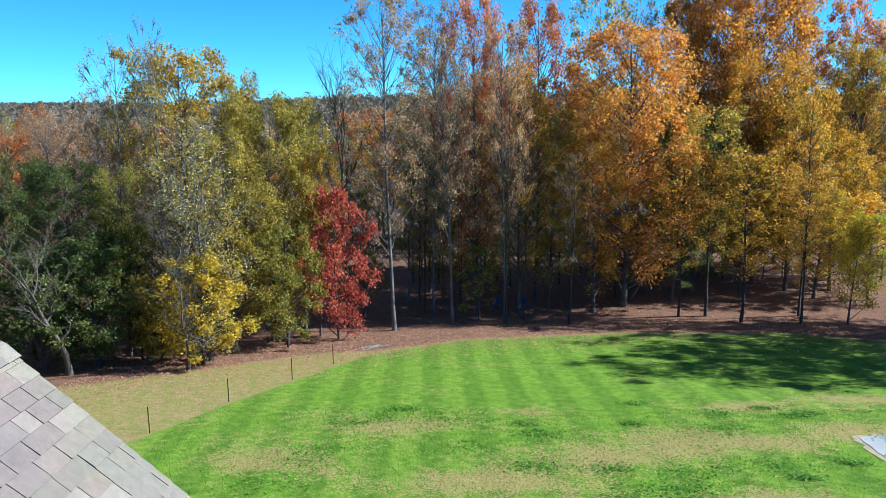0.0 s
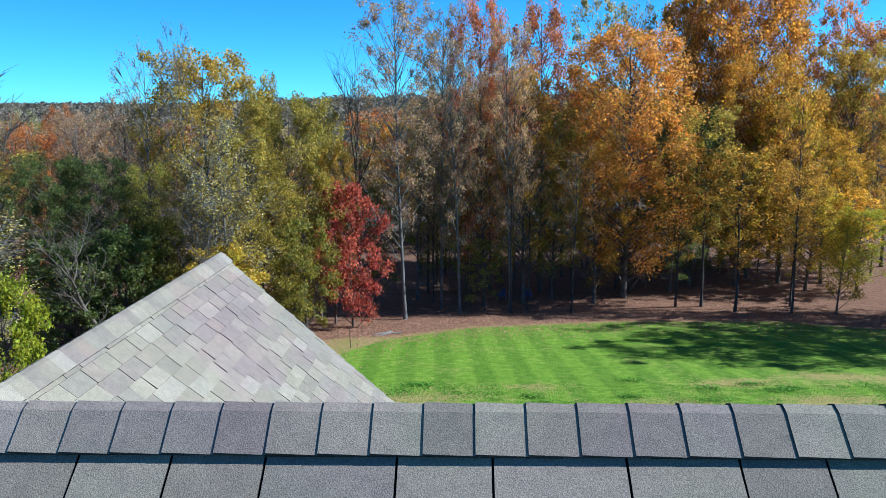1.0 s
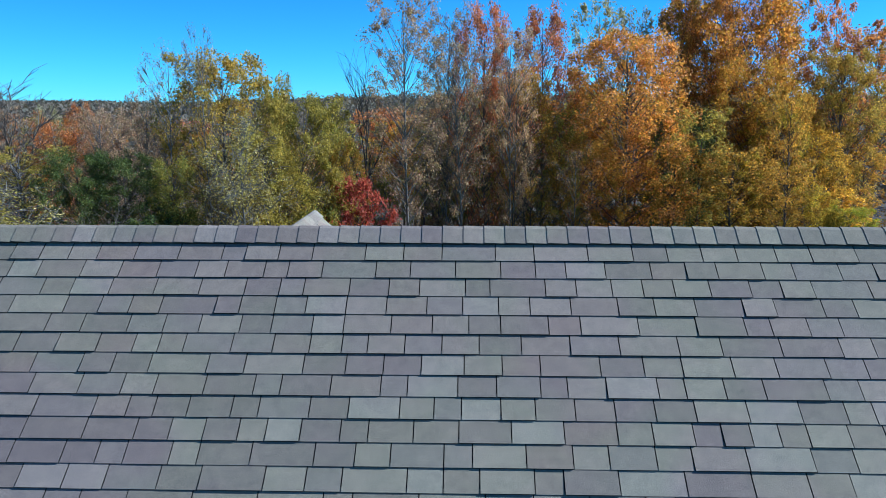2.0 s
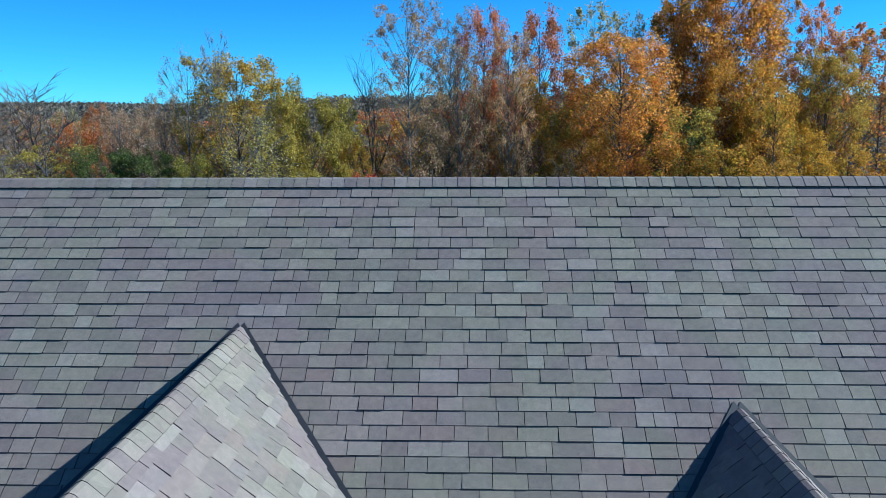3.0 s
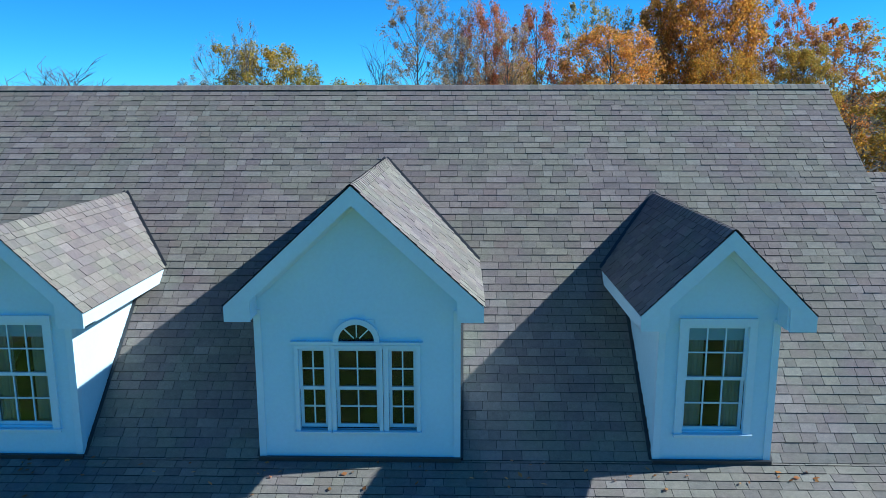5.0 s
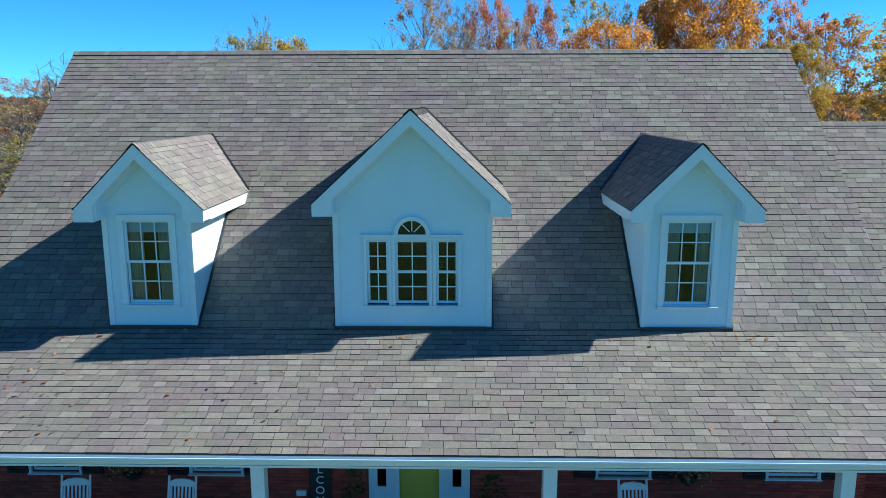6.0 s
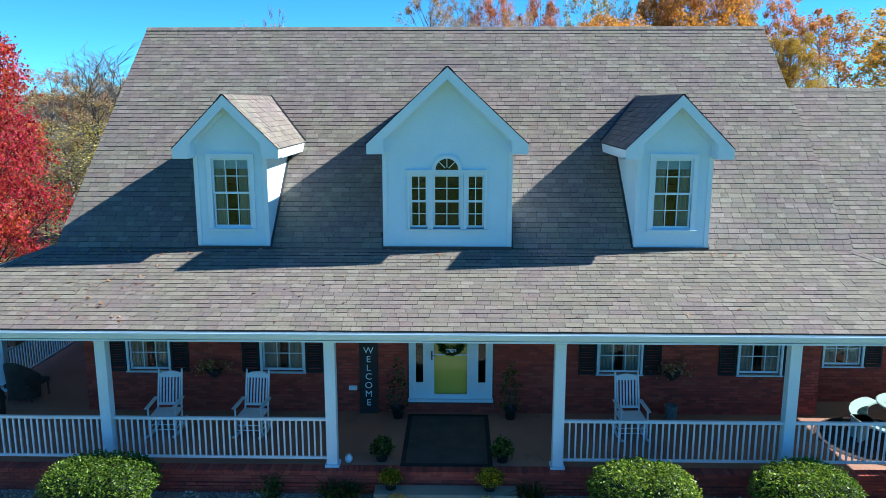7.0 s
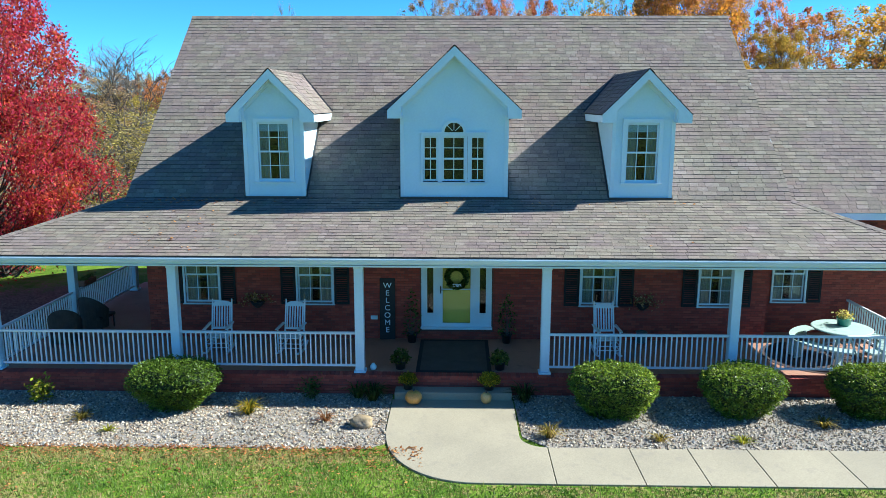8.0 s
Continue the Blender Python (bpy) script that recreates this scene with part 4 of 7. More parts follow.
def leaf_mesh(name, centres, spread, count, size, seed, material, droop=0.0, flat=1.0, three=False, clump=1.0):
    """Many small diamond leaves scattered in tufts round the twig ends."""
    g = np.random.default_rng(seed)
    c = np.asarray(centres)
    if clump < 1:
        c = c[g.random(len(c)) < clump]
    pick = c[g.integers(0, len(c), count)]
    off = g.normal(0, 1, (count, 3))
    off *= np.minimum(1.0, 1.6 / np.linalg.norm(off, axis=1))[:, None] * spread
    off[:, 2] *= flat
    off[:, 2] -= droop * np.abs(g.normal(0, 1, count))
    p = pick + off
    a = g.normal(0, 1, (count, 3))
    a[:, 2] *= 0.55
    a /= np.linalg.norm(a, axis=1)[:, None]
    b = np.cross(a, g.normal(0, 1, (count, 3)))
    b /= np.linalg.norm(b, axis=1)[:, None]
    s = size * g.uniform(0.6, 1.3, (count, 1))
    if three:
        v = np.stack([p - a * s, p + a * s, p + b * s * 1.1], 1).reshape(-1, 3)
        return quads(name, v, np.arange(count * 3).reshape(-1, 3), material)
    v = np.stack([p - a * s, p + b * s * 0.55, p + a * s, p - b * s * 0.55], 1).reshape(-1, 3)
    return quads(name, v, np.arange(count * 4).reshape(-1, 4), material)


def tree_proto(kind, seed, h=20.0, rad=5.0, base=0.3, limbs=26, leaves=8000, size=0.2, twigs=3, fine=0, top=0.5, bark="bark", lift=0.07, trunk_r=0.017, spread=0.09, leafmat="olive", elev=(0, 50), limb_r=0.38, lean=0.03, droop=0.0, clump=1.0, flat=1.0, wide=0.93, fine_r=0.013):
    """Meshes of trunk with limbs and of crown, in real size with the root at the origin."""
    r = random.Random(seed)
    w = Wood()
    trunk = bent(r, Vector((0, 0, -0.3)), Vector((r.uniform(-0.03, 0.03), r.uniform(-0.03, 0.03), 1)), h * 0.97, 10, lean, 0.05)
    w.limb(trunk, [h * trunk_r * (1.25 if k == 0 else 1) * (1 - 0.93 * k / 10) + 0.01 for k in range(11)], 8)
    tips = []

    def at(u):
        k = min(9, int(u * 10))
        return trunk[k].lerp(trunk[k + 1], u * 10 - k)

    for i in range(limbs):
        u = base + (0.97 - base) * ((i + r.random() * 0.8) / limbs)
        v = (u - base) / (1 - base)
        prof = math.sin(math.pi * (0.16 + 0.66 * v)) ** 0.55 if top < 1 else (1 - v) ** 0.8 + 0.12
        length = rad * max(0.2, prof) * r.choice((0.6, 0.8, 0.95, 1.05, 1.25))
        az = i * 2.4 + r.uniform(-0.5, 0.5)
        el = radians(r.uniform(*elev)) + 0.35 * v
        d = Vector((math.cos(az) * math.cos(el), math.sin(az) * math.cos(el), math.sin(el)))
        pts = bent(r, at(u), d, length, 5, 0.16, lift)
        r0 = h * trunk_r * limb_r * (1 - 0.75 * v) + 0.012
        w.limb(pts, [r0 * (1 - 0.88 * k / 5) for k in range(6)], 4)
        tips += pts[3:]
        for _ in range(twigs + int(length)):
            k = r.choice((1, 2, 3, 4))
            dd = (pts[k + 1] - pts[k]).normalized() + Vector((r.uniform(-1, 1), r.uniform(-1, 1), r.uniform(-0.5, 0.8))) * 0.9
            sp = bent(r, pts[k].lerp(pts[k + 1], r.random()), dd, length * r.uniform(0.25, 0.5), 3, 0.2, lift)
            w.limb(sp, [r0 * 0.32 * (1 - 0.8 * j / 3) + 0.006 for j in range(4)], 3)
            tips += sp[1:]
            for _ in range(fine):
                q = sp[r.choice((1, 2, 3))]
                dd2 = dd.normalized() + Vector((r.uniform(-1, 1), r.uniform(-1, 1), r.uniform(-0.6 - droop * 2, 0.8))) * 0.8
                fp = bent(r, q, dd2, length * r.uniform(0.12, 0.3), 1, 0.2, lift - droop * 0.6)
                w.limb(fp, [fine_r, fine_r * 0.4], 3)
                tips.append(fp[-1])
    tm = quads("trunk", [tuple(q) for q in w.v], w.f, M[bark], True)
    cm = leaf_mesh("crown", [tuple(q) for q in tips], spread * rad, leaves, size, seed + 50, L[leafmat], droop=droop * rad * 0.1, three=kind != "maple", clump=clump, flat=flat) if leaves else None
    reach = sorted(math.hypot(q.x, q.y) for q in tips)
    return dict(h=max(q.z for q in tips), r=reach[int(len(reach) * wide)], trunk=tm, crown=cm)


def lobed_tree(seed, h=20.0, rad=5.0, base=0.15, lobes=36, lobe_r=0.3, clumps=14, per=34, size=0.095, bark="bark", trunk_r=0.011, shape="round", twigs=0.35, lean=0.04, flat=0.75, hang=0.0, high=0.62, twig_r=0.006):
    """Meshes of a tree whose limbs carry rounded sprays of many small leaves, with gaps between them."""
    r, g = random.Random(seed), np.random.default_rng(seed)
    w = Wood()
    trunk = bent(r, Vector((0, 0, -0.3)), Vector((r.uniform(-0.04, 0.04), r.uniform(-0.04, 0.04), 1)), h * 0.93, 10, lean, 0.05)
    w.limb(trunk, [h * trunk_r * (1.3 if k == 0 else 1) * (1 - 0.9 * k / 10) + 0.012 for k in range(11)], 7)

    def at(u):
        u = min(max(u, 0.0), 0.999)
        k = int(u * 10)
        return trunk[k].lerp(trunk[k + 1], u * 10 - k)

    pts, spreads = [], []
    for i in range(lobes):
        v = ((i + r.random()) / lobes) ** high
        if shape == "cone":
            prof = (1 - v) ** 0.7 + 0.08
        elif shape == "fan":
            prof = 0.3 + 0.7 * math.sin(math.pi * (0.06 + 0.72 * v)) ** 0.8
        else:
            prof = math.sin(math.pi * (0.16 + 0.7 * v)) ** 0.6
        az = i * 2.4 + r.uniform(-0.6, 0.6)
        reach = rad * prof * (r.uniform(0.12, 1.0) ** 0.55) * r.choice((0.85, 1.0, 1.12))
        stem = at((base + (0.98 - base) * v) / 0.96)
        c = Vector((stem.x + math.cos(az) * reach, stem.y + math.sin(az) * reach, h * (base + (0.96 - base) * v) - hang * reach))
        foot = at((c.z - reach * r.uniform(0.35, 0.75) * (1 - hang)) / h)
        mid = foot.lerp(c, 0.5) + Vector((r.uniform(-0.1, 0.1), r.uniform(-0.1, 0.1), r.uniform(-0.1, 0.06))) * reach
        r0 = h * trunk_r * 0.34 * (1 - 0.7 * v) + 0.012
        w.limb([foot, foot.lerp(mid, 0.6) + Vector((0, 0, -0.02 * reach)), mid, c], [r0, r0 * 0.8, r0 * 0.6, r0 * 0.28], 4)
        lr = rad * lobe_r * r.uniform(0.65, 1.35) * (1.05 - 0.3 * v)
        d = g.normal(0, 1, (clumps, 3)) + np.array([math.cos(az) * 0.45, math.sin(az) * 0.45, 0.3])
        d /= np.linalg.norm(d, axis=1)[:, None]
        p = d * lr * g.uniform(0.3, 1.05, (clumps, 1))
        p[:, 2] *= flat
        p += np.array(c)
        pts.append(p)
        spreads += [lr * 0.37] * clumps
        for q in p:
            if r.random() < twigs:
                q = Vector(q)
                w.limb([c.lerp(mid, r.uniform(0, 0.5)), c.lerp(q, 0.5) + Vector((0, 0, -0.06 * lr)), q], [r0 * 0.25 + twig_r, r0 * 0.14 + twig_r, twig_r], 3)
    tips, spreads = np.concatenate(pts), np.array(spreads)
    k = len(tips)
    weight = g.uniform(0.25, 1.75, k)
    pick = g.choice(k, k * per, p=weight / weight.sum())
    off = g.normal(0, 1, (k * per, 3))
    off *= np.minimum(1.0, 2.5 / np.linalg.norm(off, axis=1))[:, None] * spreads[pick][:, None]
    off[:, 2] *= 0.8
    ctr = tips[pick] + off
    n = len(ctr)
    a = g.normal(0, 1, (n, 3))
    a[:, 2] *= 0.6
    a /= np.linalg.norm(a, axis=1)[:, None]
    b = np.cross(a, g.normal(0, 1, (n, 3)))
    b /= np.linalg.norm(b, axis=1)[:, None]
    sz = size * g.uniform(0.6, 1.35, (n, 1))
    v = np.stack([ctr - a * sz, ctr + a * sz, ctr + b * sz * 1.15], 1).reshape(-1, 3)
    tm = quads("trunk", [tuple(q) for q in w.v], w.f, M[bark], True)
    cm = quads("crown", v, np.arange(n * 3).reshape(-1, 3), L["olive"])
    reach = np.sort(np.hypot(tips[:, 0], tips[:, 1]))
    return dict(h=float(np.sort(tips[:, 2])[int(k * 0.985)]), r=float(reach[int(len(reach) * 0.86)]), trunk=tm, crown=cm)


PROTO = dict(
    oak=[lobed_tree(s, 19, 5.6, 0.1, 140, 0.185, 8, 33, 0.1, twigs=0.14, high=0.75) for s in (1, 2)],
    mid=[lobed_tree(s, 20, 4.8, 0.14, 105, 0.2, 7, 29, 0.1, twigs=0.16, high=0.68) for s in (3, 4)],
    airy=[lobed_tree(s, 22, 3.6, 0.22, 95, 0.2, 7, 20, 0.078, bark="bark_pale", trunk_r=0.0075, shape="fan", twigs=0.3) for s in (5, 6)],
    wisp=[lobed_tree(s, 22, 3.6, 0.35, 46, 0.27, 9, 8, 0.062, bark="bark_pale", trunk_r=0.0065, shape="fan", twigs=0.9, twig_r=0.013) for s in (45, 46)],
    tall=[lobed_tree(s, 24, 4.2, 0.28, 56, 0.24, 6, 18, 0.14, trunk_r=0.0068, shape="fan", twigs=0.1) for s in (12, 13, 14)],
    cone=[lobed_tree(s, 9, 2.6, 0.12, 30, 0.36, 12, 26, 0.08, shape="cone", flat=0.5, twigs=0.3) for s in (10, 11)],
    layered=[lobed_tree(s, 8, 2.8, 0.1, 60, 0.22, 9, 22, 0.095, flat=0.55, twigs=0.2, bark="bark_dark", high=0.85) for s in (15, 16)],
    sapling=[lobed_tree(s, 9, 2.4, 0.15, 34, 0.26, 7, 14, 0.11, flat=0.5, trunk_r=0.007, twigs=0.3) for s in (21, 22)],
    maple=[lobed_tree(31, 12, 4.6, 0.06, 170, 0.19, 12, 46, 0.068, bark="bark_dark", twigs=0.15, high=0.95)],
    bare=[tree_proto("bare", s, 22, 7.5, 0.3, 10, 0, 0.2, 4, 3, fine_r=0.02, bark="bark_dark", elev=(30, 55), lift=0.2, lean=0.09, trunk_r=0.015, limb_r=0.5) for s in (7, 8)],
    lichen=[tree_proto("lichen", 9, 15, 4.0, 0.05, 46, 9000, 0.08, 4, 4, bark="bark_pale", elev=(5, 50), lift=0.02, droop=0.5, spread=0.07, fine_r=0.024, trunk_r=0.01, clump=0.5)],
    twiggy=[tree_proto("twiggy", 41, 12, 3.4, 0.3, 24, 0, 0.1, 3, 4, bark="bark", elev=(45, 72), lift=0.12, trunk_r=0.008, limb_r=0.4, fine_r=0.012)],
)


def plant_tree(kind, var, x, y, top_z, radius, leaf, label, rz=0.0, bark=None, group="", category="tree", name="tree"):
    p = PROTO[kind][var % len(PROTO[kind])]
    z = ground_z(x, y)
    t = thing(name, (x, y, z), label, category, group, rz=rz)
    s, sz = radius / p["r"], (top_z - z) / p["h"]
    t.scale = (s, s, sz)
    for nm in ("trunk", "crown"):
        if p[nm] is None:
            continue
        o = part(nm, p[nm], None, t)
        o.material_slots[0].link = "OBJECT"
        o.material_slots[0].material = (M[bark] if bark else p["trunk"].materials[0]) if nm == "trunk" else L[leaf]
    return t


# named trees at the wood's edge: kind, variant, x, y, top height, crown radius, leaves, label, turn
EDGE = [
    ("mid", 0, -32.6, 66, 8.5, 2.7, "rust", "rusty-orange autumn tree at the wood's edge", 50),
    ("airy", 0, -31.0, 68, 9.2, 2.5, "purple", "thinning purplish-brown tree with bare twigs", 80),
    ("airy", 1, -26.9, 66, 9.3, 2.6, "purple", "dull purple-brown tree half out of leaf", 200),
    ("airy", 0, -22.3, 62, 8.5, 2.3, "purple", "purple-brown tree with fine bare twigs", 310),
    ("oak", 0, -24.0, 52, 6.7, 2.5, "dark_green", "dark green broadleaf tree with dead grey branches", 20),
    ("oak", 1, -21.4, 53, 6.5, 2.8, "dark_green", "dark green tree in the shade of the wood", 120),
    ("mid", 0, -17.6, 51.5, 6.3, 2.0, "olive_dark", "dull green tree behind dead grey branches", 220),
    ("layered", 1, -18.2, 48.5, 2.7, 2.4, "dark_green", "low dark green tree among grey branches", 250),
    ("layered", 0, -20.8, 47.5, 2.3, 2.5, "dark_green", "low dark green tree with spreading sprays", 10),
    ("layered", 1, -16.4, 50.5, 3.1, 2.0, "olive_dark", "low dull green tree under the tall ones", 30),
    ("wisp", 0, -15.6, 54, 15.2, 1.4, "grey", "tall thin tree with few remaining leaves", 0),
    ("wisp", 1, -18.9, 54.5, 14.0, 2.1, "grey", "tall forked tree nearly bare of leaves", 60),
    ("oak", 1, -15.8, 58.5, 13.4, 4.4, "olive_gold", "large golden-brown tree in autumn colour", 140),
    ("mid", 0, -13.4, 62, 12.1, 1.9, "olive", "olive tree with a thin open top", 100),
    ("oak", 0, -10.1, 57, 10.3, 3.2, "olive", "leafy olive-green tree in early autumn colour", 200),
    ("mid", 1, -11.8, 54, 8.2, 2.8, "olive", "green and gold tree behind the pale one", 60),
    ("lichen", 0, -12.2, 50.5, 10.1, 3.3, "lichen", "pale lichen-grey tree with drooping twigs", 30),
    ("layered", 0, -12.3, 49.3, 1.5, 2.3, "yellow_green", "low yellow-green foliage under the pale tree", 30),
    ("layered", 1, -14.8, 49.5, 0.2, 1.6, "olive", "low olive-leaved young tree", 130),
    ("mid", 1, -8.5, 60, 10.1, 2.3, "olive", "olive and orange autumn tree", 90),
    ("mid", 0, -7.2, 59, 7.2, 1.6, "gold", "small golden tree at the lawn edge", 190),
    ("layered", 0, -8.5, 54.5, 2.5, 2.0, "olive_dark", "dull green young tree at the lawn edge", 75),
    ("layered", 1, -5.7, 57.8, 4.4, 2.4, "red", "red maple at the edge of the lawn", 10),
    ("airy", 0, -2.1, 61.2, 18.2, 3.1, "purple", "tall pale-trunked tree with thin purplish leaves", 110),
    ("airy", 1, 0.5, 67, 17.9, 2.4, "grey_purple", "tall thin grey-purple tree", 20),
    ("airy", 1, 2.1, 64.5, 15.2, 2.6, "grey_purple", "tall grey tree with a few rusty leaves", 160),
    ("mid", 0, 4.2, 68, 17.9, 2.7, "red_top", "tall tree with rusty red top", 0),
    ("airy", 0, 6.3, 66, 16.1, 2.3, "purple", "slim grey tree with a reddish top", 210),
    ("mid", 1, 9.4, 73, 18.1, 3.3, "red_top", "tall reddish-brown tree in the wood", 40),
    ("mid", 1, 7.6, 69, 12.5, 3.1, "gold", "gold and green tree in the wood", 15),
    ("mid", 0, 10.3, 70.5, 9.4, 2.5, "olive_dark", "dull olive tree behind the orange oak", 100),
    ("tall", 2, 16.6, 82, 20.2, 3.1, "grey_green", "tall grey-green tree in the wood", 80),
    ("tall", 1, 19.9, 84, 19.6, 2.0, "grey_green", "slim tall grey-green tree in the wood", 170),
    ("oak", 1, 16.8, 71, 15.9, 5.8, "orange", "large orange oak at the edge of the lawn", 0),
    ("mid", 0, 13.8, 69, 7.2, 3.2, "gold", "golden-brown lower tree beside the oak", 250),
    ("oak", 0, 24.1, 76, 9.1, 3.3, "blue_green", "dull blue-green tree still in leaf", 0),
    ("mid", 1, 21.4, 73, 3.6, 3.0, "blue_green", "blue-green young tree beside the oak", 140),
    ("oak", 0, 32.0, 87, 24.4, 7.3, "golden_tall", "very tall golden-orange tree over the wood", 20),
    ("mid", 1, 25.3, 86, 20.9, 3.7, "golden_tall", "tall orange tree in the wood", 60),
    ("oak", 0, 30.6, 79, 13.8, 4.4, "yellow_orange", "yellow-orange autumn tree with dark limbs", 120),
    ("mid", 0, 32.7, 76.5, 10.1, 3.6, "yellow_green", "yellow-green autumn tree with thin leaves", 240),
    ("mid", 1, 36.8, 76.5, 7.6, 3.1, "yellow", "bright yellow autumn tree among the woods", 300),
    ("mid", 0, 28.2, 75.5, 5.2, 2.8, "yellow_green", "olive tree with a slim trunk at the wood's edge", 35),
    ("mid", 1, 34.0, 73.5, 2.2, 2.9, "yellow_green", "low yellow-green tree by the lawn", 80),
    ("mid", 0, 38.5, 73, 0.5, 2.8, "bush", "fresh green tree low at the wood's edge", 20),
    ("oak", 1, 40.9, 81, 14.8, 3.8, "olive_gold", "brown and gold broadleaf tree by the lawn", 90),
    ("tall", 0, 42.0, 85, 20.4, 2.7, "rust", "tall rust-brown tree in the wood", 220),
    ("mid", 1, 36.6, 89, 22.3, 4.3, "golden_tall", "tall golden tree high in the wood", 75),
    ("oak", 1, 28.7, 86, 20.0, 4.5, "orange", "broad orange tree high in the wood", 190),
    ("mid", 0, -5.3, 68, 3.6, 2.1, "olive_dark", "dull olive tree behind the dead one", 150),
    ("airy", 1, -1.7, 70, 9.4, 2.8, "grey_purple", "thin grey-brown tree in the wood", 270),
    ("mid", 1, 4.9, 74, 4.5, 3.0, "olive", "olive young tree deep in the wood", 30),
    ("mid", 0, -0.2, 76, 2.2, 3.1, "olive_dark", "dull green young tree deep in the wood", 80),
    ("airy", 0, -38.0, 63, 10.0, 3.0, "grey_purple", "purplish grey tree half out of leaf", 15),
    ("airy", 1, -36.1, 66, 9.2, 2.6, "rust", "brown and rust tree among bare twigs", 95),
    ("mid", 0, -37.0, 72, 9.6, 1.7, "grey_green", "small green tree in the far row", 40),
    ("mid", 1, -35.4, 74, 9.8, 1.9, "rust", "small rust-orange tree in the far row", 140),
    ("airy", 0, -26.9, 62, 9.7, 2.4, "purple", "thin purplish-brown tree with bare twigs", 230),
    ("airy", 1, -23.3, 60, 10.9, 2.0, "grey_purple", "grey-brown tree with many fine twigs", 330),
    ("airy", 0, -40.3, 60, 10.2, 2.9, "rust", "rust-brown tree past the side yard", 60),
    ("airy", 1, -42.8, 58, 10.0, 2.8, "grey_purple", "grey-brown tree past the side yard", 160),
    ("bare", 0, -6.0, 63.0, 14.9, 3.6, "grey", "bare dead tree with forked dark limbs", 35),
    ("cone", 1, 32.4, 64.0, 1.2, 1.6, "yellow_green", "small green sapling with a pale stem", 0),
    ("tall", 0, 46.5, 84.0, 18.0, 4.5, "rust", "tall rust-brown tree in the wood", 220),
    ("airy", 1, 42.0, 87.0, 17.0, 4.2, "gold", "tall brown and gold tree in the wood", 300),
    ("tall", 2, 51.0, 88.0, 18.5, 4.5, "gold", "tall golden-brown tree in the wood", 30),
    ("airy", 0, -29.0, 55, 7.0, 4.0, "olive", "brown and green broadleaf tree", 190),
    ("twiggy", 0, -33.4, 61, 13.4, 4.6, "grey", "bare grey tree without any leaves", 120),
    ("mid", 0, -31.0, 47, 5.5, 4.5, "olive", "broad olive-brown tree with low branches", 60),
]
for k, v, x, y, tz, rd, lf, lb, rz in EDGE:
    plant_tree(k, v, x, y, tz, rd, lf, lb, rz)

for x, y, tz, rd, rz in ((-18.8, 46.5, 4.6, 3.4, 10), (-15.6, 49.5, 6.2, 3.4, 130), (-20.8, 47.5, 2.6, 2.4, 250), (-12.6, 47.8, 3.0, 2.0, 40)):
    plant_tree("bare", int(rz), x, y, tz, rd, "grey", "dead grey tree with bare spreading branches", rz, bark="bark")

# trees past the end of the lawn, whose shade falls on the grass
for v, x, y, tz, rd, lf in ((0, 37.5, 53, 15, 4.5, "gold"), (1, 43, 50, 14, 4.5, "rust"), (0, 47, 55.5, 17, 5, "olive"), (1, 43, 59, 15, 4.5, "orange"), (0, 53, 57, 16, 5, "gold"), (1, 55, 50.5, 16, 5, "rust")):
    plant_tree("tall", v, x, y, tz, rd, lf, "tall autumn tree past the end of the lawn", 40 * x, group="lawn-end trees")

# more trees added out of view, only to shade the woodland floor
sr = random.Random(5)
for k in range(5):
    x, y = 47 + 6.0 * k, 62.5 + sr.uniform(-1.5, 1.5)
    plant_tree("tall", k, x, y, sr.uniform(9, 14), sr.uniform(4.5, 5.5), sr.choice(("gold", "rust", "olive")), "tall autumn tree past the end of the lawn", sr.uniform(0, 360), group="lawn-end trees")

# trees beside the house
plant_tree("twiggy", 0, -26.2, 41.6, 11.3, 3.4, "grey", "leafless grey tree beyond the side porch", 75)
plant_tree("lichen", 0, -25.0, 34.5, 6.3, 5.0, "lichen", "olive-grey tree thick with bare twigs", 100)
plant_tree("lichen", 0, -22.6, 38.5, 6.4, 4.2, "lichen", "olive-leaved tree with many pale twigs", 210)
plant_tree("airy", 1, -29.5, 38.0, 8.0, 4.0, "grey", "thin brown tree with sparse leaves", 10)
plant_tree("maple", 0, -17.1, 9.2, 12.8, 3.4, "maple", "crimson maple beside the house", 40)
plant_tree("lichen", 0, -27.5, 24.0, 7.0, 4.6, "lichen", "olive-brown tree thick with grey twigs", 10)
plant_tree("layered", 0, -11.0, 25.0, 5.0, 1.3, "bush", "bright yellow-green bush behind the house", 0)

# woodland behind: many similar trees
wr = random.Random(21)
taken = [(e[2], e[3]) for e in EDGE]
pal = ["olive", "rust", "gold", "grey", "yellow_green", "orange", "rust", "olive", "dark_green", "red_top"]
k = 0
while k < 20:
    x, y = wr.uniform(-46, 34), wr.uniform(60, 110)
    if y < lerp_pts(WOODS_EDGE, x) + (8 if x < -8 else 22) or (-9 < x < 0 and y < 95 and wr.random() < 0.6) or (x > 10 and y < 80) or any(math.hypot(x - a, y - b) < 2.6 for a, b in taken):
        continue
    taken.append((x, y))
    top = wr.uniform(5.0, 9.0) if x < -10 else wr.uniform(4, 7) if x < -4 else (wr.uniform(9, 15) if x < 12 else wr.uniform(10, 15))
    plant_tree("tall", k, x, y, top, wr.uniform(3.2, 5.0), wr.choice(pal), "woodland tree among many with a slim dark trunk", wr.uniform(0, 360), group="woodland trees")
    k += 1

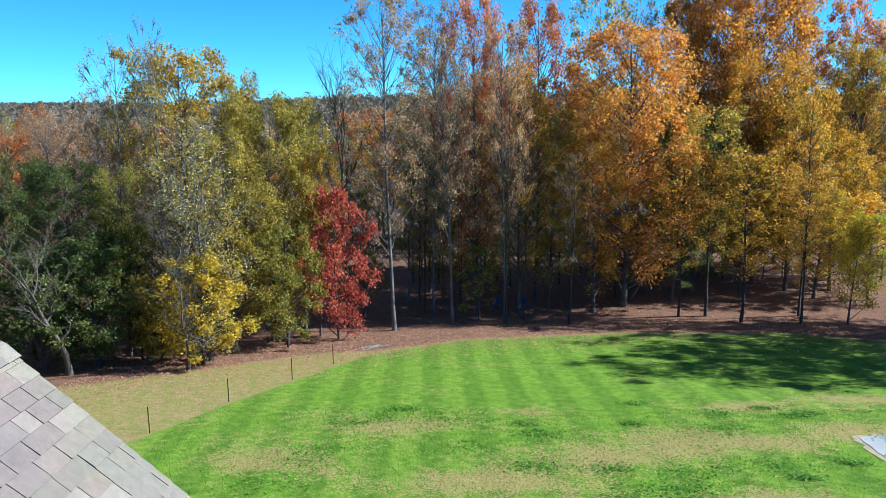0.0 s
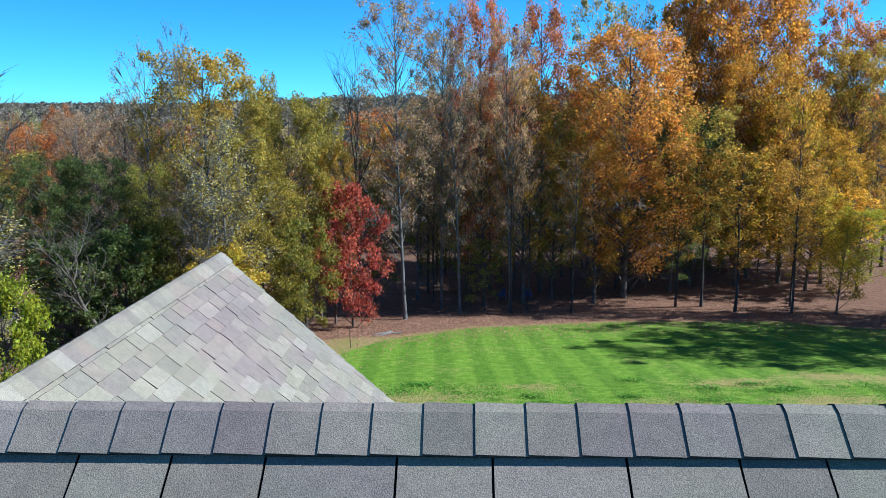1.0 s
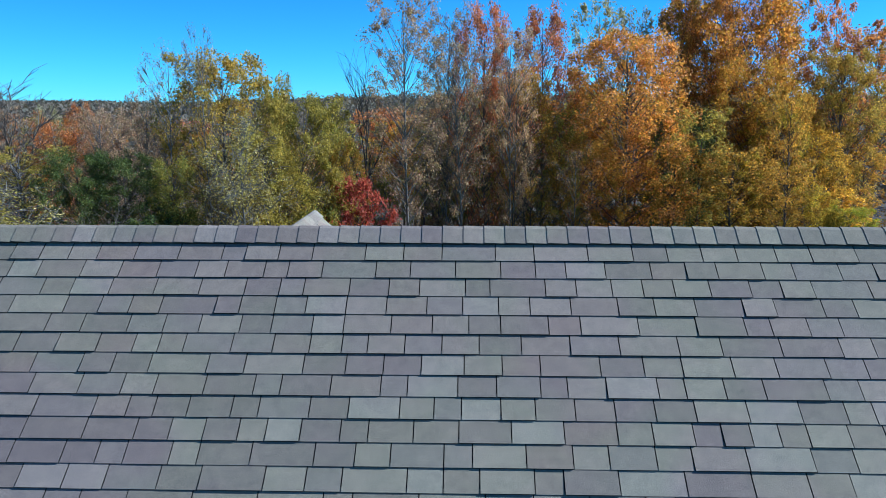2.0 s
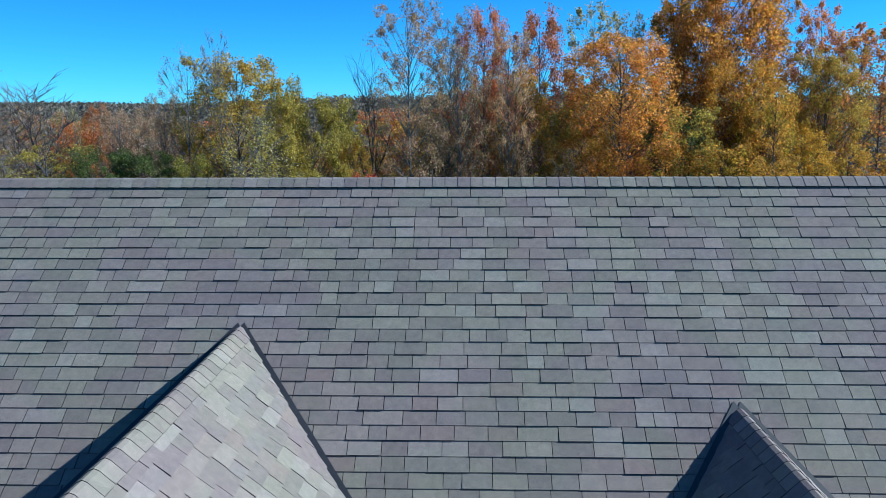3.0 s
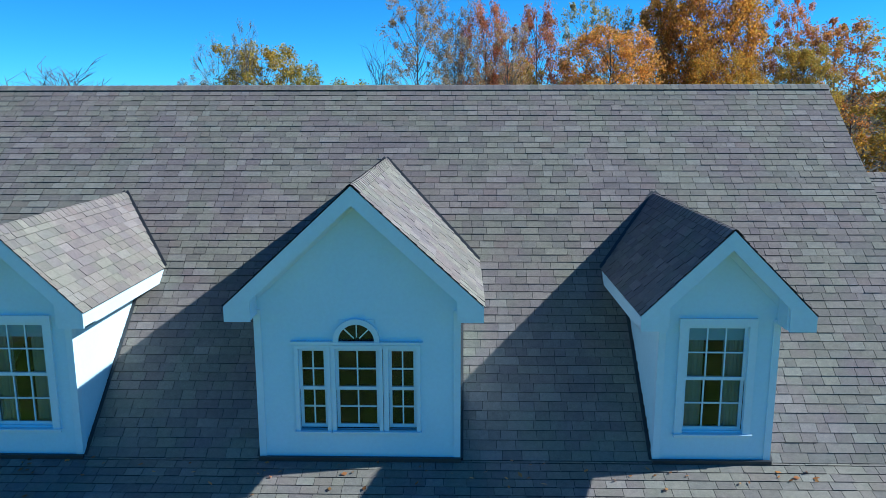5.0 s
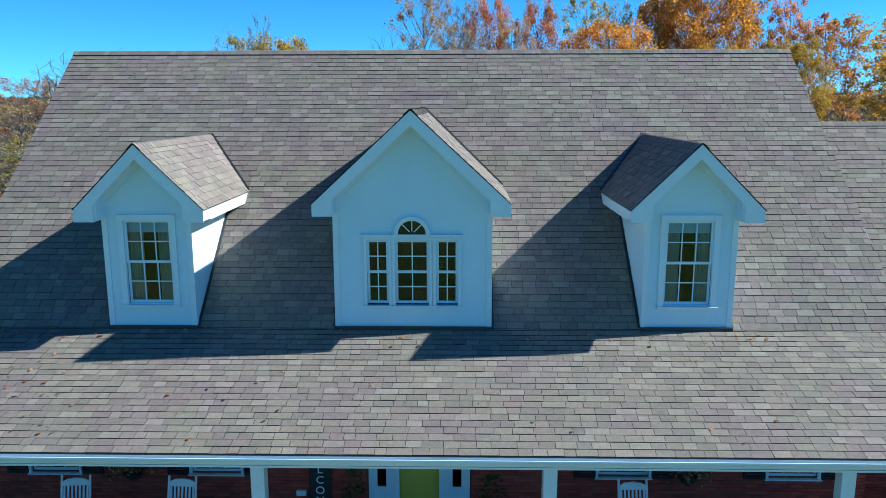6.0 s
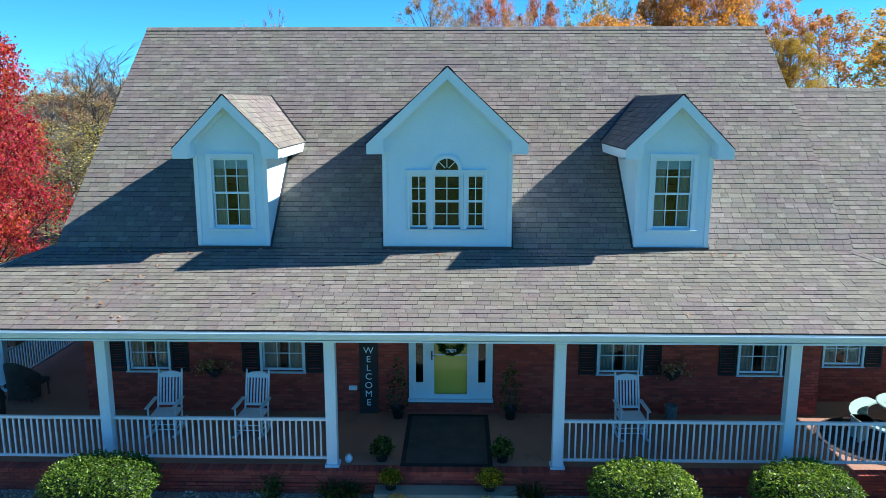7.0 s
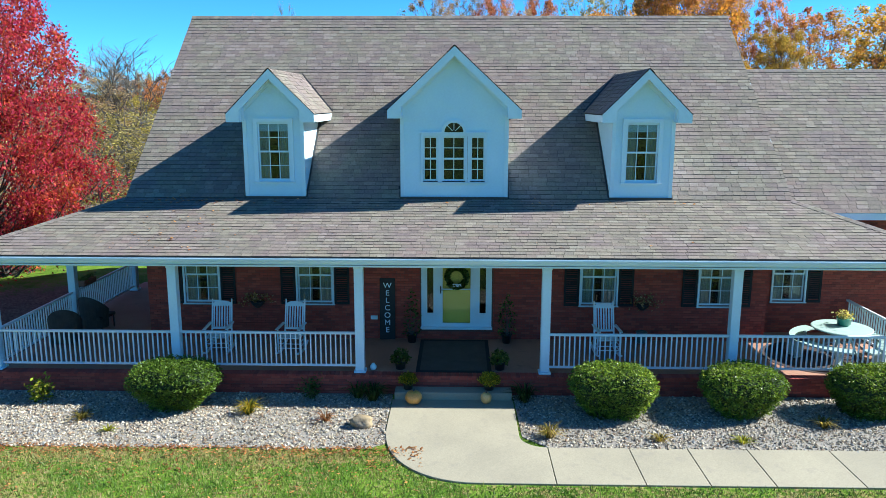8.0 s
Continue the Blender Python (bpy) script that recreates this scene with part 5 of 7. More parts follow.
for k in range(16):
    plant_tree("tall", k, wr.uniform(-10, 38), wr.uniform(92, 112), wr.uniform(8, 13), wr.uniform(3.4, 5.0), wr.choice(pal), "woodland tree among many with a slim dark trunk", wr.uniform(0, 360), group="woodland trees")

# thin dark-stemmed trees towards the lawn
k = 0
while k < 8:
    x, y = wr.uniform(1, 44), wr.uniform(64, 80)
    if y < lerp_pts(WOODS_EDGE, x) + 4 or (x > 17 and 69 < y < 76) or any(math.hypot(x - a, y - b) < 2.0 for a, b in taken):
        continue
    taken.append((x, y))
    plant_tree("tall", k, x, y, wr.uniform(4, 12), wr.uniform(1.8, 3.0), wr.choice(("grey", "purple", "rust") if x < 14 else ("olive", "yellow_green", "gold")), "slim thinly leaved tree with a dark stem", wr.uniform(0, 360), bark="bark_dark", group="slim woodland trees")
    k += 1

k = 0
while k < 6:
    x, y = wr.uniform(-1, 17), wr.uniform(69, 90)
    if any(math.hypot(x - a, y - b) < 1.3 for a, b in taken):
        continue
    taken.append((x, y))
    plant_tree("tall", k, x, y, wr.uniform(4, 11), wr.uniform(1.3, 2.2), wr.choice(("grey", "olive", "rust")), "slim thinly leaved tree with a dark stem", wr.uniform(0, 360), bark="bark_dark", group="slim woodland trees")
    k += 1

# thin bare-stemmed trees in the middle of the wood
k = 0
while k < 12:
    x, y = wr.uniform(-3, 13), wr.uniform(63, 84)
    if y < lerp_pts(WOODS_EDGE, x) + 4 or any(math.hypot(x - a, y - b) < 1.1 for a, b in taken):
        continue
    taken.append((x, y))
    plant_tree("wisp", k, x, y, wr.uniform(6, 13), wr.uniform(1.5, 2.4), wr.choice(("grey", "olive", "grey_purple")), "slim dark-trunked tree with few remaining leaves", wr.uniform(0, 360), bark="bark_dark", group="bare-stemmed trees")
    k += 1

# saplings and young trees under them
k = 0
while k < 17:
    x, y = wr.uniform(-4, 40), wr.uniform(62, 90)
    if y < lerp_pts(WOODS_EDGE, x) + 3.5 or (x < 14 and wr.random() < 0.6) or (x > 14 and y < 74) or any(math.hypot(x - a, y - b) < 1.5 for a, b in taken):
        continue
    taken.append((x, y))
    leaf = wr.choice(("grey", "olive_dark", "olive", "purple") if x < 12 else ("yellow_green", "olive", "gold", "yellow", "blue_green"))
    plant_tree("sapling", k, x, y, ground_z(x, y) + wr.uniform(5, 10), wr.uniform(1.4, 2.6), leaf, "young slim tree under the tall woods", wr.uniform(0, 360), group="young woodland trees")
    k += 1


# far country woods as one mass of tufts
def far_woods():
    g = np.random.default_rng(5)
    x = np.concatenate([g.uniform(-260, 190, 1100), g.uniform(-700, 500, 2400), g.uniform(-1700, 1400, 5000)])
    y = np.concatenate([g.uniform(118, 330, 1100), g.uniform(330, 750, 2400), g.uniform(750, 2300, 5000)])
    c, size = [], []
    for a, b in zip(x, y):
        z, hh = ground_z(a, b), g.uniform(8, 15)
        k = 50 if b < 330 else 22 if b < 750 else 8
        ang, rr = g.uniform(0, 6.28, k), np.sqrt(g.uniform(0, 1, k)) * hh * (0.42 if b < 750 else 0.8)
        c.append(np.stack([a + rr * np.cos(ang), b + rr * np.sin(ang), z + hh * (0.25 + 0.75 * g.uniform(0, 1, k) * (1 - (rr / (hh * 1.1)) ** 2))], 1))
        size += [0.75 if b < 330 else 1.4 if b < 750 else 3.2] * k
    c, size = np.concatenate(c), np.array(size)[:, None]
    n = len(c)
    u = g.normal(0, 1, (n, 3))
    u /= np.linalg.norm(u, axis=1)[:, None]
    w = np.cross(u, g.normal(0, 1, (n, 3)))
    w /= np.linalg.norm(w, axis=1)[:, None]
    v = np.stack([c - u * size, c + u * size, c + w * size * 1.2], 1).reshape(-1, 3)
    tagged(new("far_woods", quads("far_woods", v, np.arange(n * 3).reshape(-1, 3), L["far"])), "distant autumn woods in brown, rust and dull green", "woods", kind="stuff")


# distance haze is mixed into these leaf colours as grey
L["far"] = leaf_material("leaves_far", [(0.1, 0.105, 0.095), (0.13, 0.12, 0.11), (0.15, 0.12, 0.11), (0.12, 0.125, 0.1), (0.15, 0.135, 0.135)], 0.3, vary=0.25)
far_woods()


# ---- front bed, walk, step ----
def slab_piece(name, outline, z0, z1, parent, material, soften=0.006):
    b = bmesh.new()
    prism(b, [(x, y, z0) for x, y in outline], (0, 0, z1 - z0))
    if soften:
        bevel(b, soften, 1)
    return part(name, b, material, parent)


walkway = thing("walkway", (0, 0, 0), "pale concrete front walk with a rounded landing and cut joints", "pavement", kind="structure")
curve = [(0.55 - 1.86 * math.cos(a) ** 0.9, -4.2 - 2.28 * math.sin(a) ** 0.9) for a in [math.pi / 2 * i / 14 for i in range(15)]]
fillet = [(1.86 - 0.5 * math.sin(a), -4.57 - 0.5 * math.cos(a)) for a in [math.pi / 2 * i / 6 for i in range(7)]]
slab_piece("slab", [(-1.31, -2.75)] + curve + [(1.855, -6.49), (1.855, -5.07)] + fillet[1:] + [(1.36, -2.75)], -0.1, 0.035, walkway, M["concrete"])
JOINTS = [1.87, 3.42, 4.53, 5.66, 7.2, 8.75, 10.3, 11.85, 13.4]
for a, b in zip(JOINTS, JOINTS[1:]):
    slab_piece("slab", [(a, -6.49), (b - 0.014, -6.49), (b - 0.014, -5.07), (a, -5.07)], -0.1, 0.035, walkway, M["concrete"])
step = structure("front_step", boxes((-1.27, 1.34, -2.76, -2.352, -0.1, 0.2), bev=0.015), M["concrete"], "worn concrete step below the porch", "step")

BED_L = [(-11.6, -2.36), (-1.33, -2.36), (-1.33, -4.2), (-1.25, -4.9), (-1.6, -5.15), (-11.6, -5.2)]
BED_R = [(1.38, -2.36), (12, -2.36), (12, -5.05), (1.9, -5.05), (1.42, -4.55)]
STONE = surface("pale_gravel", (0.3, 0.27, 0.23), (0.22, 0.2, 0.17), 0.85, 6, 60, 0.3)


def stone_material():
    m, n, l, b = mat_nodes("river_gravel")
    g = n.new("ShaderNodeNewGeometry")
    col = ramp(n, l, g.outputs["Random Per Island"], [(0.0, (0.1, 0.085, 0.07)), (0.12, (0.25, 0.2, 0.135)), (0.26, (0.38, 0.32, 0.225)), (0.45, (0.48, 0.42, 0.31)), (0.6, (0.33, 0.33, 0.31)), (0.74, (0.31, 0.21, 0.14)), (0.86, (0.6, 0.54, 0.42))], True)
    p = noise_tex(n, l, 1.1, 5, rough=0.65)
    col = mixc(n, l, 1.0, col, ramp(n, l, p, [(0.32, (0.68, 0.66, 0.6)), (0.5, (1.0, 0.98, 0.94)), (0.68, (1.18, 1.16, 1.14))]), "MULTIPLY")
    f = noise_tex(n, l, 90, 3)
    col = mixc(n, l, 1.0, col, ramp(n, l, f, [(0.3, (0.8, 0.8, 0.8)), (0.7, (1.15, 1.15, 1.15))]), "MULTIPLY")
    l.new(col, b.inputs["Base Color"])
    b.inputs["Roughness"].default_value = 0.8
    return m


def inside(pts, x, y):
    c = False
    for (x0, y0), (x1, y1) in zip(pts, pts[1:] + pts[:1]):
        if (y0 > y) != (y1 > y) and x < (x1 - x0) * (y - y0) / (y1 - y0) + x0:
            c = not c
    return c


def gravel(outline, seed, density):
    bed = structure("bed_base", poly(lambda b: prism(b, [(x, y, -0.05) for x, y in outline], (0, 0, 0.062))), STONE, "bed under the gravel along the porch", "ground")
    g = np.random.default_rng(seed)
    xs, ys = [p[0] for p in outline], [p[1] for p in outline]
    n = int((max(xs) - min(xs)) * (max(ys) - min(ys)) * density)
    px, py = g.uniform(min(xs), max(xs), n), g.uniform(min(ys) - 0.1, max(ys), n)
    ok = np.array([inside(outline, a, b + g.uniform(0, 0.12)) for a, b in zip(px, py)])
    px, py = px[ok], py[ok]
    n = len(px)
    s = g.uniform(0.011, 0.026, n) + 0.016 * (g.random(n) < 0.12)
    base = np.array([(1, 0, 0), (0, 1, 0), (-1, 0, 0), (0, -1, 0), (0, 0, 1), (0, 0, -1)], float)
    v = base[None] * s[:, None, None] * g.uniform(0.6, 1.35, (n, 6, 3))
    a = g.uniform(0, 6.28, n)
    c_, s_ = np.cos(a)[:, None], np.sin(a)[:, None]
    vx, vy = v[:, :, 0] * c_ - v[:, :, 1] * s_, v[:, :, 0] * s_ + v[:, :, 1] * c_
    vz = v[:, :, 2] * 0.7
    tilt = g.uniform(-0.5, 0.5, (n, 1))
    vz = vz + vx * tilt
    v = np.stack([vx + px[:, None], vy + py[:, None], vz + 0.016 + s[:, None] * 0.35], -1).reshape(-1, 3)
    f = np.array([(0, 1, 4), (1, 2, 4), (2, 3, 4), (3, 0, 4), (1, 0, 5), (2, 1, 5), (3, 2, 5), (0, 3, 5)])
    faces = (np.arange(n) * 6)[:, None, None] + f[None]
    tagged(new("gravel", quads("gravel", v, faces.reshape(-1, 3), GRAVEL)), "loose pale mixed gravel stones in the bed", "gravel", kind="stuff")


GRAVEL = stone_material()
gravel(BED_L, 31, 540)
gravel(BED_R, 32, 540)


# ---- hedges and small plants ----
# near-black green for the solid core, standing in for shade between the leaves
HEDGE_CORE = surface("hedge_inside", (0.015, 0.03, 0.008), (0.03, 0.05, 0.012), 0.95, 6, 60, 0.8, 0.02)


def hedge_meshes(seed, w, d, h, n, tuck):
    g = np.random.default_rng(seed)
    core = bmesh.new()
    bmesh.ops.create_icosphere(core, subdivisions=3, radius=1)
    for v in core.verts:
        q = v.co
        q = Vector([math.copysign(abs(c) ** 0.62, c) for c in q]) * 1.08
        wob = 1 + 0.13 * noise.noise(q * 2.2 + Vector((seed, 0, 0)))
        low = 1 - tuck * min(1, max(0, 0.35 - q.z) * 0.9)
        v.co = Vector((q.x * w / 2 * wob * 0.84 * low, q.y * d / 2 * wob * 0.84 * low, h * 0.52 + min(0.98, q.z) * h * 0.46 * wob))
    core.normal_update()
    core.verts.ensure_lookup_table()
    core.faces.ensure_lookup_table()
    pts, nr = [], []
    for f in core.faces:
        for _ in range(max(1, int(n * f.calc_area() / 9))):
            a, b = g.random(), g.random()
            if a + b > 1:
                a, b = 1 - a, 1 - b
            p = f.verts[0].co + a * (f.verts[1].co - f.verts[0].co) + b * (f.verts[2].co - f.verts[0].co)
            pts.append(p + f.normal * (g.uniform(-0.01, 0.11) + 0.05 * noise.noise(p * 7.0)))
            nr.append(f.normal)
    c = np.array([tuple(p) for p in pts])
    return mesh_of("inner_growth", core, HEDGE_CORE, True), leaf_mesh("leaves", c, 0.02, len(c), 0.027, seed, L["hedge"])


HEDGE = [hedge_meshes(41, 2.0, 1.3, 0.96, 27000, 0.52), hedge_meshes(42, 1.85, 1.25, 1.0, 27000, 0.34), hedge_meshes(43, 1.78, 1.25, 0.98, 27000, 0.4), hedge_meshes(44, 1.9, 1.25, 0.98, 27000, 0.3)]
for i, (x, y, rz) in enumerate(((-5.96, -3.28, 4), (3.42, -3.4, 175), (6.15, -3.35, 10), (8.95, -3.3, 190))):
    t = thing("hedge", (x, y, 0.0), "clipped round green boxwood shrub in the gravel", "shrub", "clipped shrubs", rz=rz)
    tw, lv = HEDGE[i]
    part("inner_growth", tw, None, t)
    part("foliage", lv, None, t)


def tuft(x, y, z, label, leaf, blades=70, h=0.4, spread=0.18, width=0.012, name="grass_tuft", category="plant", droop=0.6):
    g = random.Random(int(x * 100) + int(y * 10))
    v, f = [], []
    for _ in range(blades):
        a, r = g.uniform(0, 6.28), g.uniform(0, spread * 0.35)
        d, n = Vector((math.cos(a), math.sin(a), 0)), Vector((-math.sin(a), math.cos(a), 0))
        hh, out = h * g.uniform(0.6, 1.1), spread * g.uniform(0.5, 1.8)
        p = [d * r, d * (r + out * 0.4) + Vector((0, 0, hh * 0.75)), d * (r + out) + Vector((0, 0, hh * (1 - droop * g.random())))]
        k = len(v)
        for q, w in zip(p, (1, 0.9, 0.15)):
            v += [q - n * width * w, q + n * width * w]
        f += [(k, k + 1, k + 3, k + 2), (k + 2, k + 3, k + 5, k + 4)]
    t = tagged(part(name, quads(name, [tuple(q) for q in v], f, L[leaf]), None), label, category, "small bed plants")
    t.location = (x, y, z)


for x, y, lb, leaf, b, h, s in ((-1.75, -2.75, "dark strappy liriope clump by the step", "plant", 90, 0.42, 0.3), (-2.1, -2.6, "dark strappy liriope clump by the wall", "plant", 70, 0.36, 0.26), (1.62, -2.75, "dark strappy liriope clump beside the walk", "plant", 90, 0.42, 0.3),
                                (1.95, -4.62, "pale straw-green grass tuft in the gravel", "straw", 80, 0.3, 0.22), (-4.3, -3.55, "golden withered perennial in the gravel", "mum", 90, 0.3, 0.24), (-7.7, -3.95, "small yellowing plant in the gravel", "straw", 50, 0.2, 0.2),
                                (7.6, -4.0, "low olive grass tuft in the gravel", "straw", 60, 0.26, 0.2), (4.1, -4.7, "low yellow-green tuft in the gravel", "straw", 40, 0.16, 0.16), (5.7, -4.75, "flat yellow-green seedling in the gravel", "bush", 40, 0.14, 0.16), (8.9, -4.8, "flat pale seedling in the gravel", "bush", 40, 0.14, 0.16),
                                (-2.6, -3.9, "withered brown stalks in the gravel", "fallen", 40, 0.2, 0.18), (-6.9, -4.5, "tiny yellow seedling in the gravel", "bush", 30, 0.12, 0.14)):
    tuft(x, y, 0.012, lb, leaf, b, h, s)


def leafy(name, at, label, leaf, r, h, n, size, seed, category="plant", group="", stems=8):
    t = thing(name, at, label, category, group)
    g = random.Random(seed)
    tips = []
    for _ in range(stems):
        w = Wood()
        a = g.uniform(0, 6.28)
        pts = bent(g, Vector((0, 0, 0)), Vector((math.cos(a) * 0.6, math.sin(a) * 0.6, 1)), h * g.uniform(0.7, 1.05), 4, 0.22, 0.0)
        w.limb(pts, [0.008, 0.007, 0.006, 0.005, 0.003], 4)
        tips += pts[1:]
        part("stem", quads("stem", [tuple(q) for q in w.v], w.f, M["bark"]), None, t)
    part("leaves", leaf_mesh("leaves", [tuple(q) for q in tips], r * 0.33, n, size, seed, L[leaf]), None, t)
    return t


leafy("young_shrub", (-9.05, -3.0, 0.01), "loose yellow-green young shrub in the gravel", "bush", 0.35, 0.55, 420, 0.045, 3, "shrub")
leafy("young_shrub", (-3.1, -2.62, 0.01), "small dark shrub against the brick base", "plant", 0.25, 0.45, 380, 0.035, 4, "shrub")

ROCKM = surface("tan_rock", (0.38, 0.27, 0.12), (0.22, 0.18, 0.13), 0.85, 2.5, 18, 0.7, 0.02)


def rock(x, y, r):
    b = bmesh.new()
    bmesh.ops.create_icosphere(b, subdivisions=3, radius=1)
    for v in b.verts:
        k = 1 + 0.4 * noise.noise(v.co * 1.5) + 0.2 * noise.noise(v.co * 4)
        v.co = Vector((v.co.x * r * 1.15 * k, v.co.y * r * 0.8 * k, v.co.z * r * 0.72 * k + r * 0.5))
    o = tagged(part("rock", b, ROCKM, None, "", True), "tan sandstone boulder lying in the gravel", "rock")
    o.location = (x, y, 0)


rock(-1.8, -4.15, 0.21)

PUMP = surface("orange_pumpkin", (0.62, 0.27, 0.05), (0.68, 0.36, 0.09), 0.45, 5, 40, 0.1)
PUMP2 = surface("pale_pumpkin", (0.62, 0.34, 0.1), (0.66, 0.42, 0.16), 0.5, 5, 40, 0.1)


def pumpkin(x, y, z, r, hgt, m, label):
    t = thing("pumpkin", (x, y, z), label, "pumpkin", "pumpkins")
    b = bmesh.new()
    seg, rings = 40, 12
    grid = []
    for j in range(1, rings):
        a = math.pi * j / rings
        grid.append([])
        for i in range(seg):
            th = 2 * math.pi * i / seg
            k = r * (1 - 0.07 * abs(math.cos(th * 5)) ** 4) * math.sin(a) ** 0.8
            grid[-1].append(b.verts.new((k * math.cos(th), k * math.sin(th), hgt / 2 * (1 + math.cos(a) * (1 - 0.25 * math.sin(a) ** 8)) - 0.02 * hgt * (j < 2))))
    for p, q in zip(grid, grid[1:]):
        for i in range(seg):
            b.faces.new((p[i], q[i], q[(i + 1) % seg], p[(i + 1) % seg]))
    b.faces.new(grid[0])
    b.faces.new(grid[-1][::-1])
    bmesh.ops.recalc_face_normals(b, faces=b.faces[:])
    part("rind", b, m, t, "", True)
    part("stem", poly(lambda q: (rod(q, (0, 0, hgt * 0.93), (0.015, 0.01, hgt + 0.04), 0.02, 0.014))), M["bark"], t, "short dry brown stem")


pumpkin(-0.83, -2.98, 0.035, 0.19, 0.3, PUMP, "round orange pumpkin on the walk")
pumpkin(0.76, -2.92, 0.035, 0.125, 0.25, PUMP2, "small pale orange pumpkin on the walk")
POTM = surface("black_pot", (0.02, 0.02, 0.022), (0.035, 0.033, 0.03), 0.5, 3, 30, 0.1)


def potted(name, at, r, h, ball_r, ball_h, leaf, n, size, label, seed):
    t = thing(name, at, label, "potted plant", "potted plants")
    part("pot", poly(lambda b: lathe(b, [(r * 0.72, 0), (r * 0.95, h * 0.88), (r * 1.06, h * 0.88), (r * 1.06, h), (r * 0.9, h), (r * 0.88, h * 0.9)], seg=18)), POTM, t, "dark round pot", True)
    g = np.random.default_rng(seed)
    d = g.normal(0, 1, (900, 3))
    d[:, 2] = np.abs(d[:, 2])
    d /= np.linalg.norm(d, axis=1)[:, None]
    c = d * np.array([ball_r, ball_r, ball_h]) * g.uniform(0.55, 1.0, (900, 1)) + np.array([0, 0, h * 0.85])
    part("bloom" if leaf == "mum" else "foliage", leaf_mesh("flowers", c, 0.02, n, size, seed, L[leaf]), None, t)
    for i in range(10):
        w = Wood()
        q = Vector(c[i * 7])
        w.limb([Vector((0, 0, h * 0.8)), q * 0.5 + Vector((0, 0, h * 0.4)), q], [0.008, 0.006, 0.004], 4)
        part("stem", quads("stem", [tuple(q) for q in w.v], w.f, M["bark"]), None, t)
    return t


potted("potted_mum", (-0.98, -2.52, 0.2), 0.13, 0.2, 0.22, 0.2, "mum", 1500, 0.022, "yellow chrysanthemum in a dark pot on the step", 11)
potted("potted_mum", (0.84, -2.52, 0.2), 0.14, 0.2, 0.26, 0.24, "mum", 1900, 0.024, "large yellow chrysanthemum in a dark pot on the step", 12)
potted("potted_plant", (-1.2, -1.9, FLOOR_Z), 0.14, 0.2, 0.23, 0.32, "plant", 480, 0.04, "dark leafy plant in a black pot by the steps", 13)
potted("potted_plant", (1.1, -1.9, FLOOR_Z), 0.14, 0.2, 0.23, 0.32, "plant", 520, 0.04, "leafy plant in a black pot beside the mat", 14)
potted("potted_plant", (-1.05, 0.1, FLOOR_Z), 0.14, 0.24, 0.26, 1.2, "plant", 210, 0.038, "tall thin twiggy plant in a pot by the door", 15)
potted("potted_plant", (1.38, 0.1, FLOOR_Z), 0.14, 0.24, 0.28, 1.2, "plant", 240, 0.038, "tall dark branching plant in a pot by the door", 16)
for x in (-5.06, 4.86):
    b = thing("wall_basket", (x, WALL_Y - 0.02, 1.46), "dark half-round wire basket of trailing leaves on the brick", "hanging basket", "wall baskets")
    part("basket", poly(lambda q: lathe(q, [(0.05, -0.17), (0.15, -0.08), (0.19, 0.0), (0.17, 0.0)], cy=-0.12, seg=14, flat=0.6)), POTM, b)
    part("foliage", leaf_mesh("foliage", nrng.normal(0, 1, (200, 3)) * np.array([0.2, 0.07, 0.1]) + np.array([0, -0.14, 0.08]), 0.02, 420, 0.03, 77, L["grey"]), None, b)


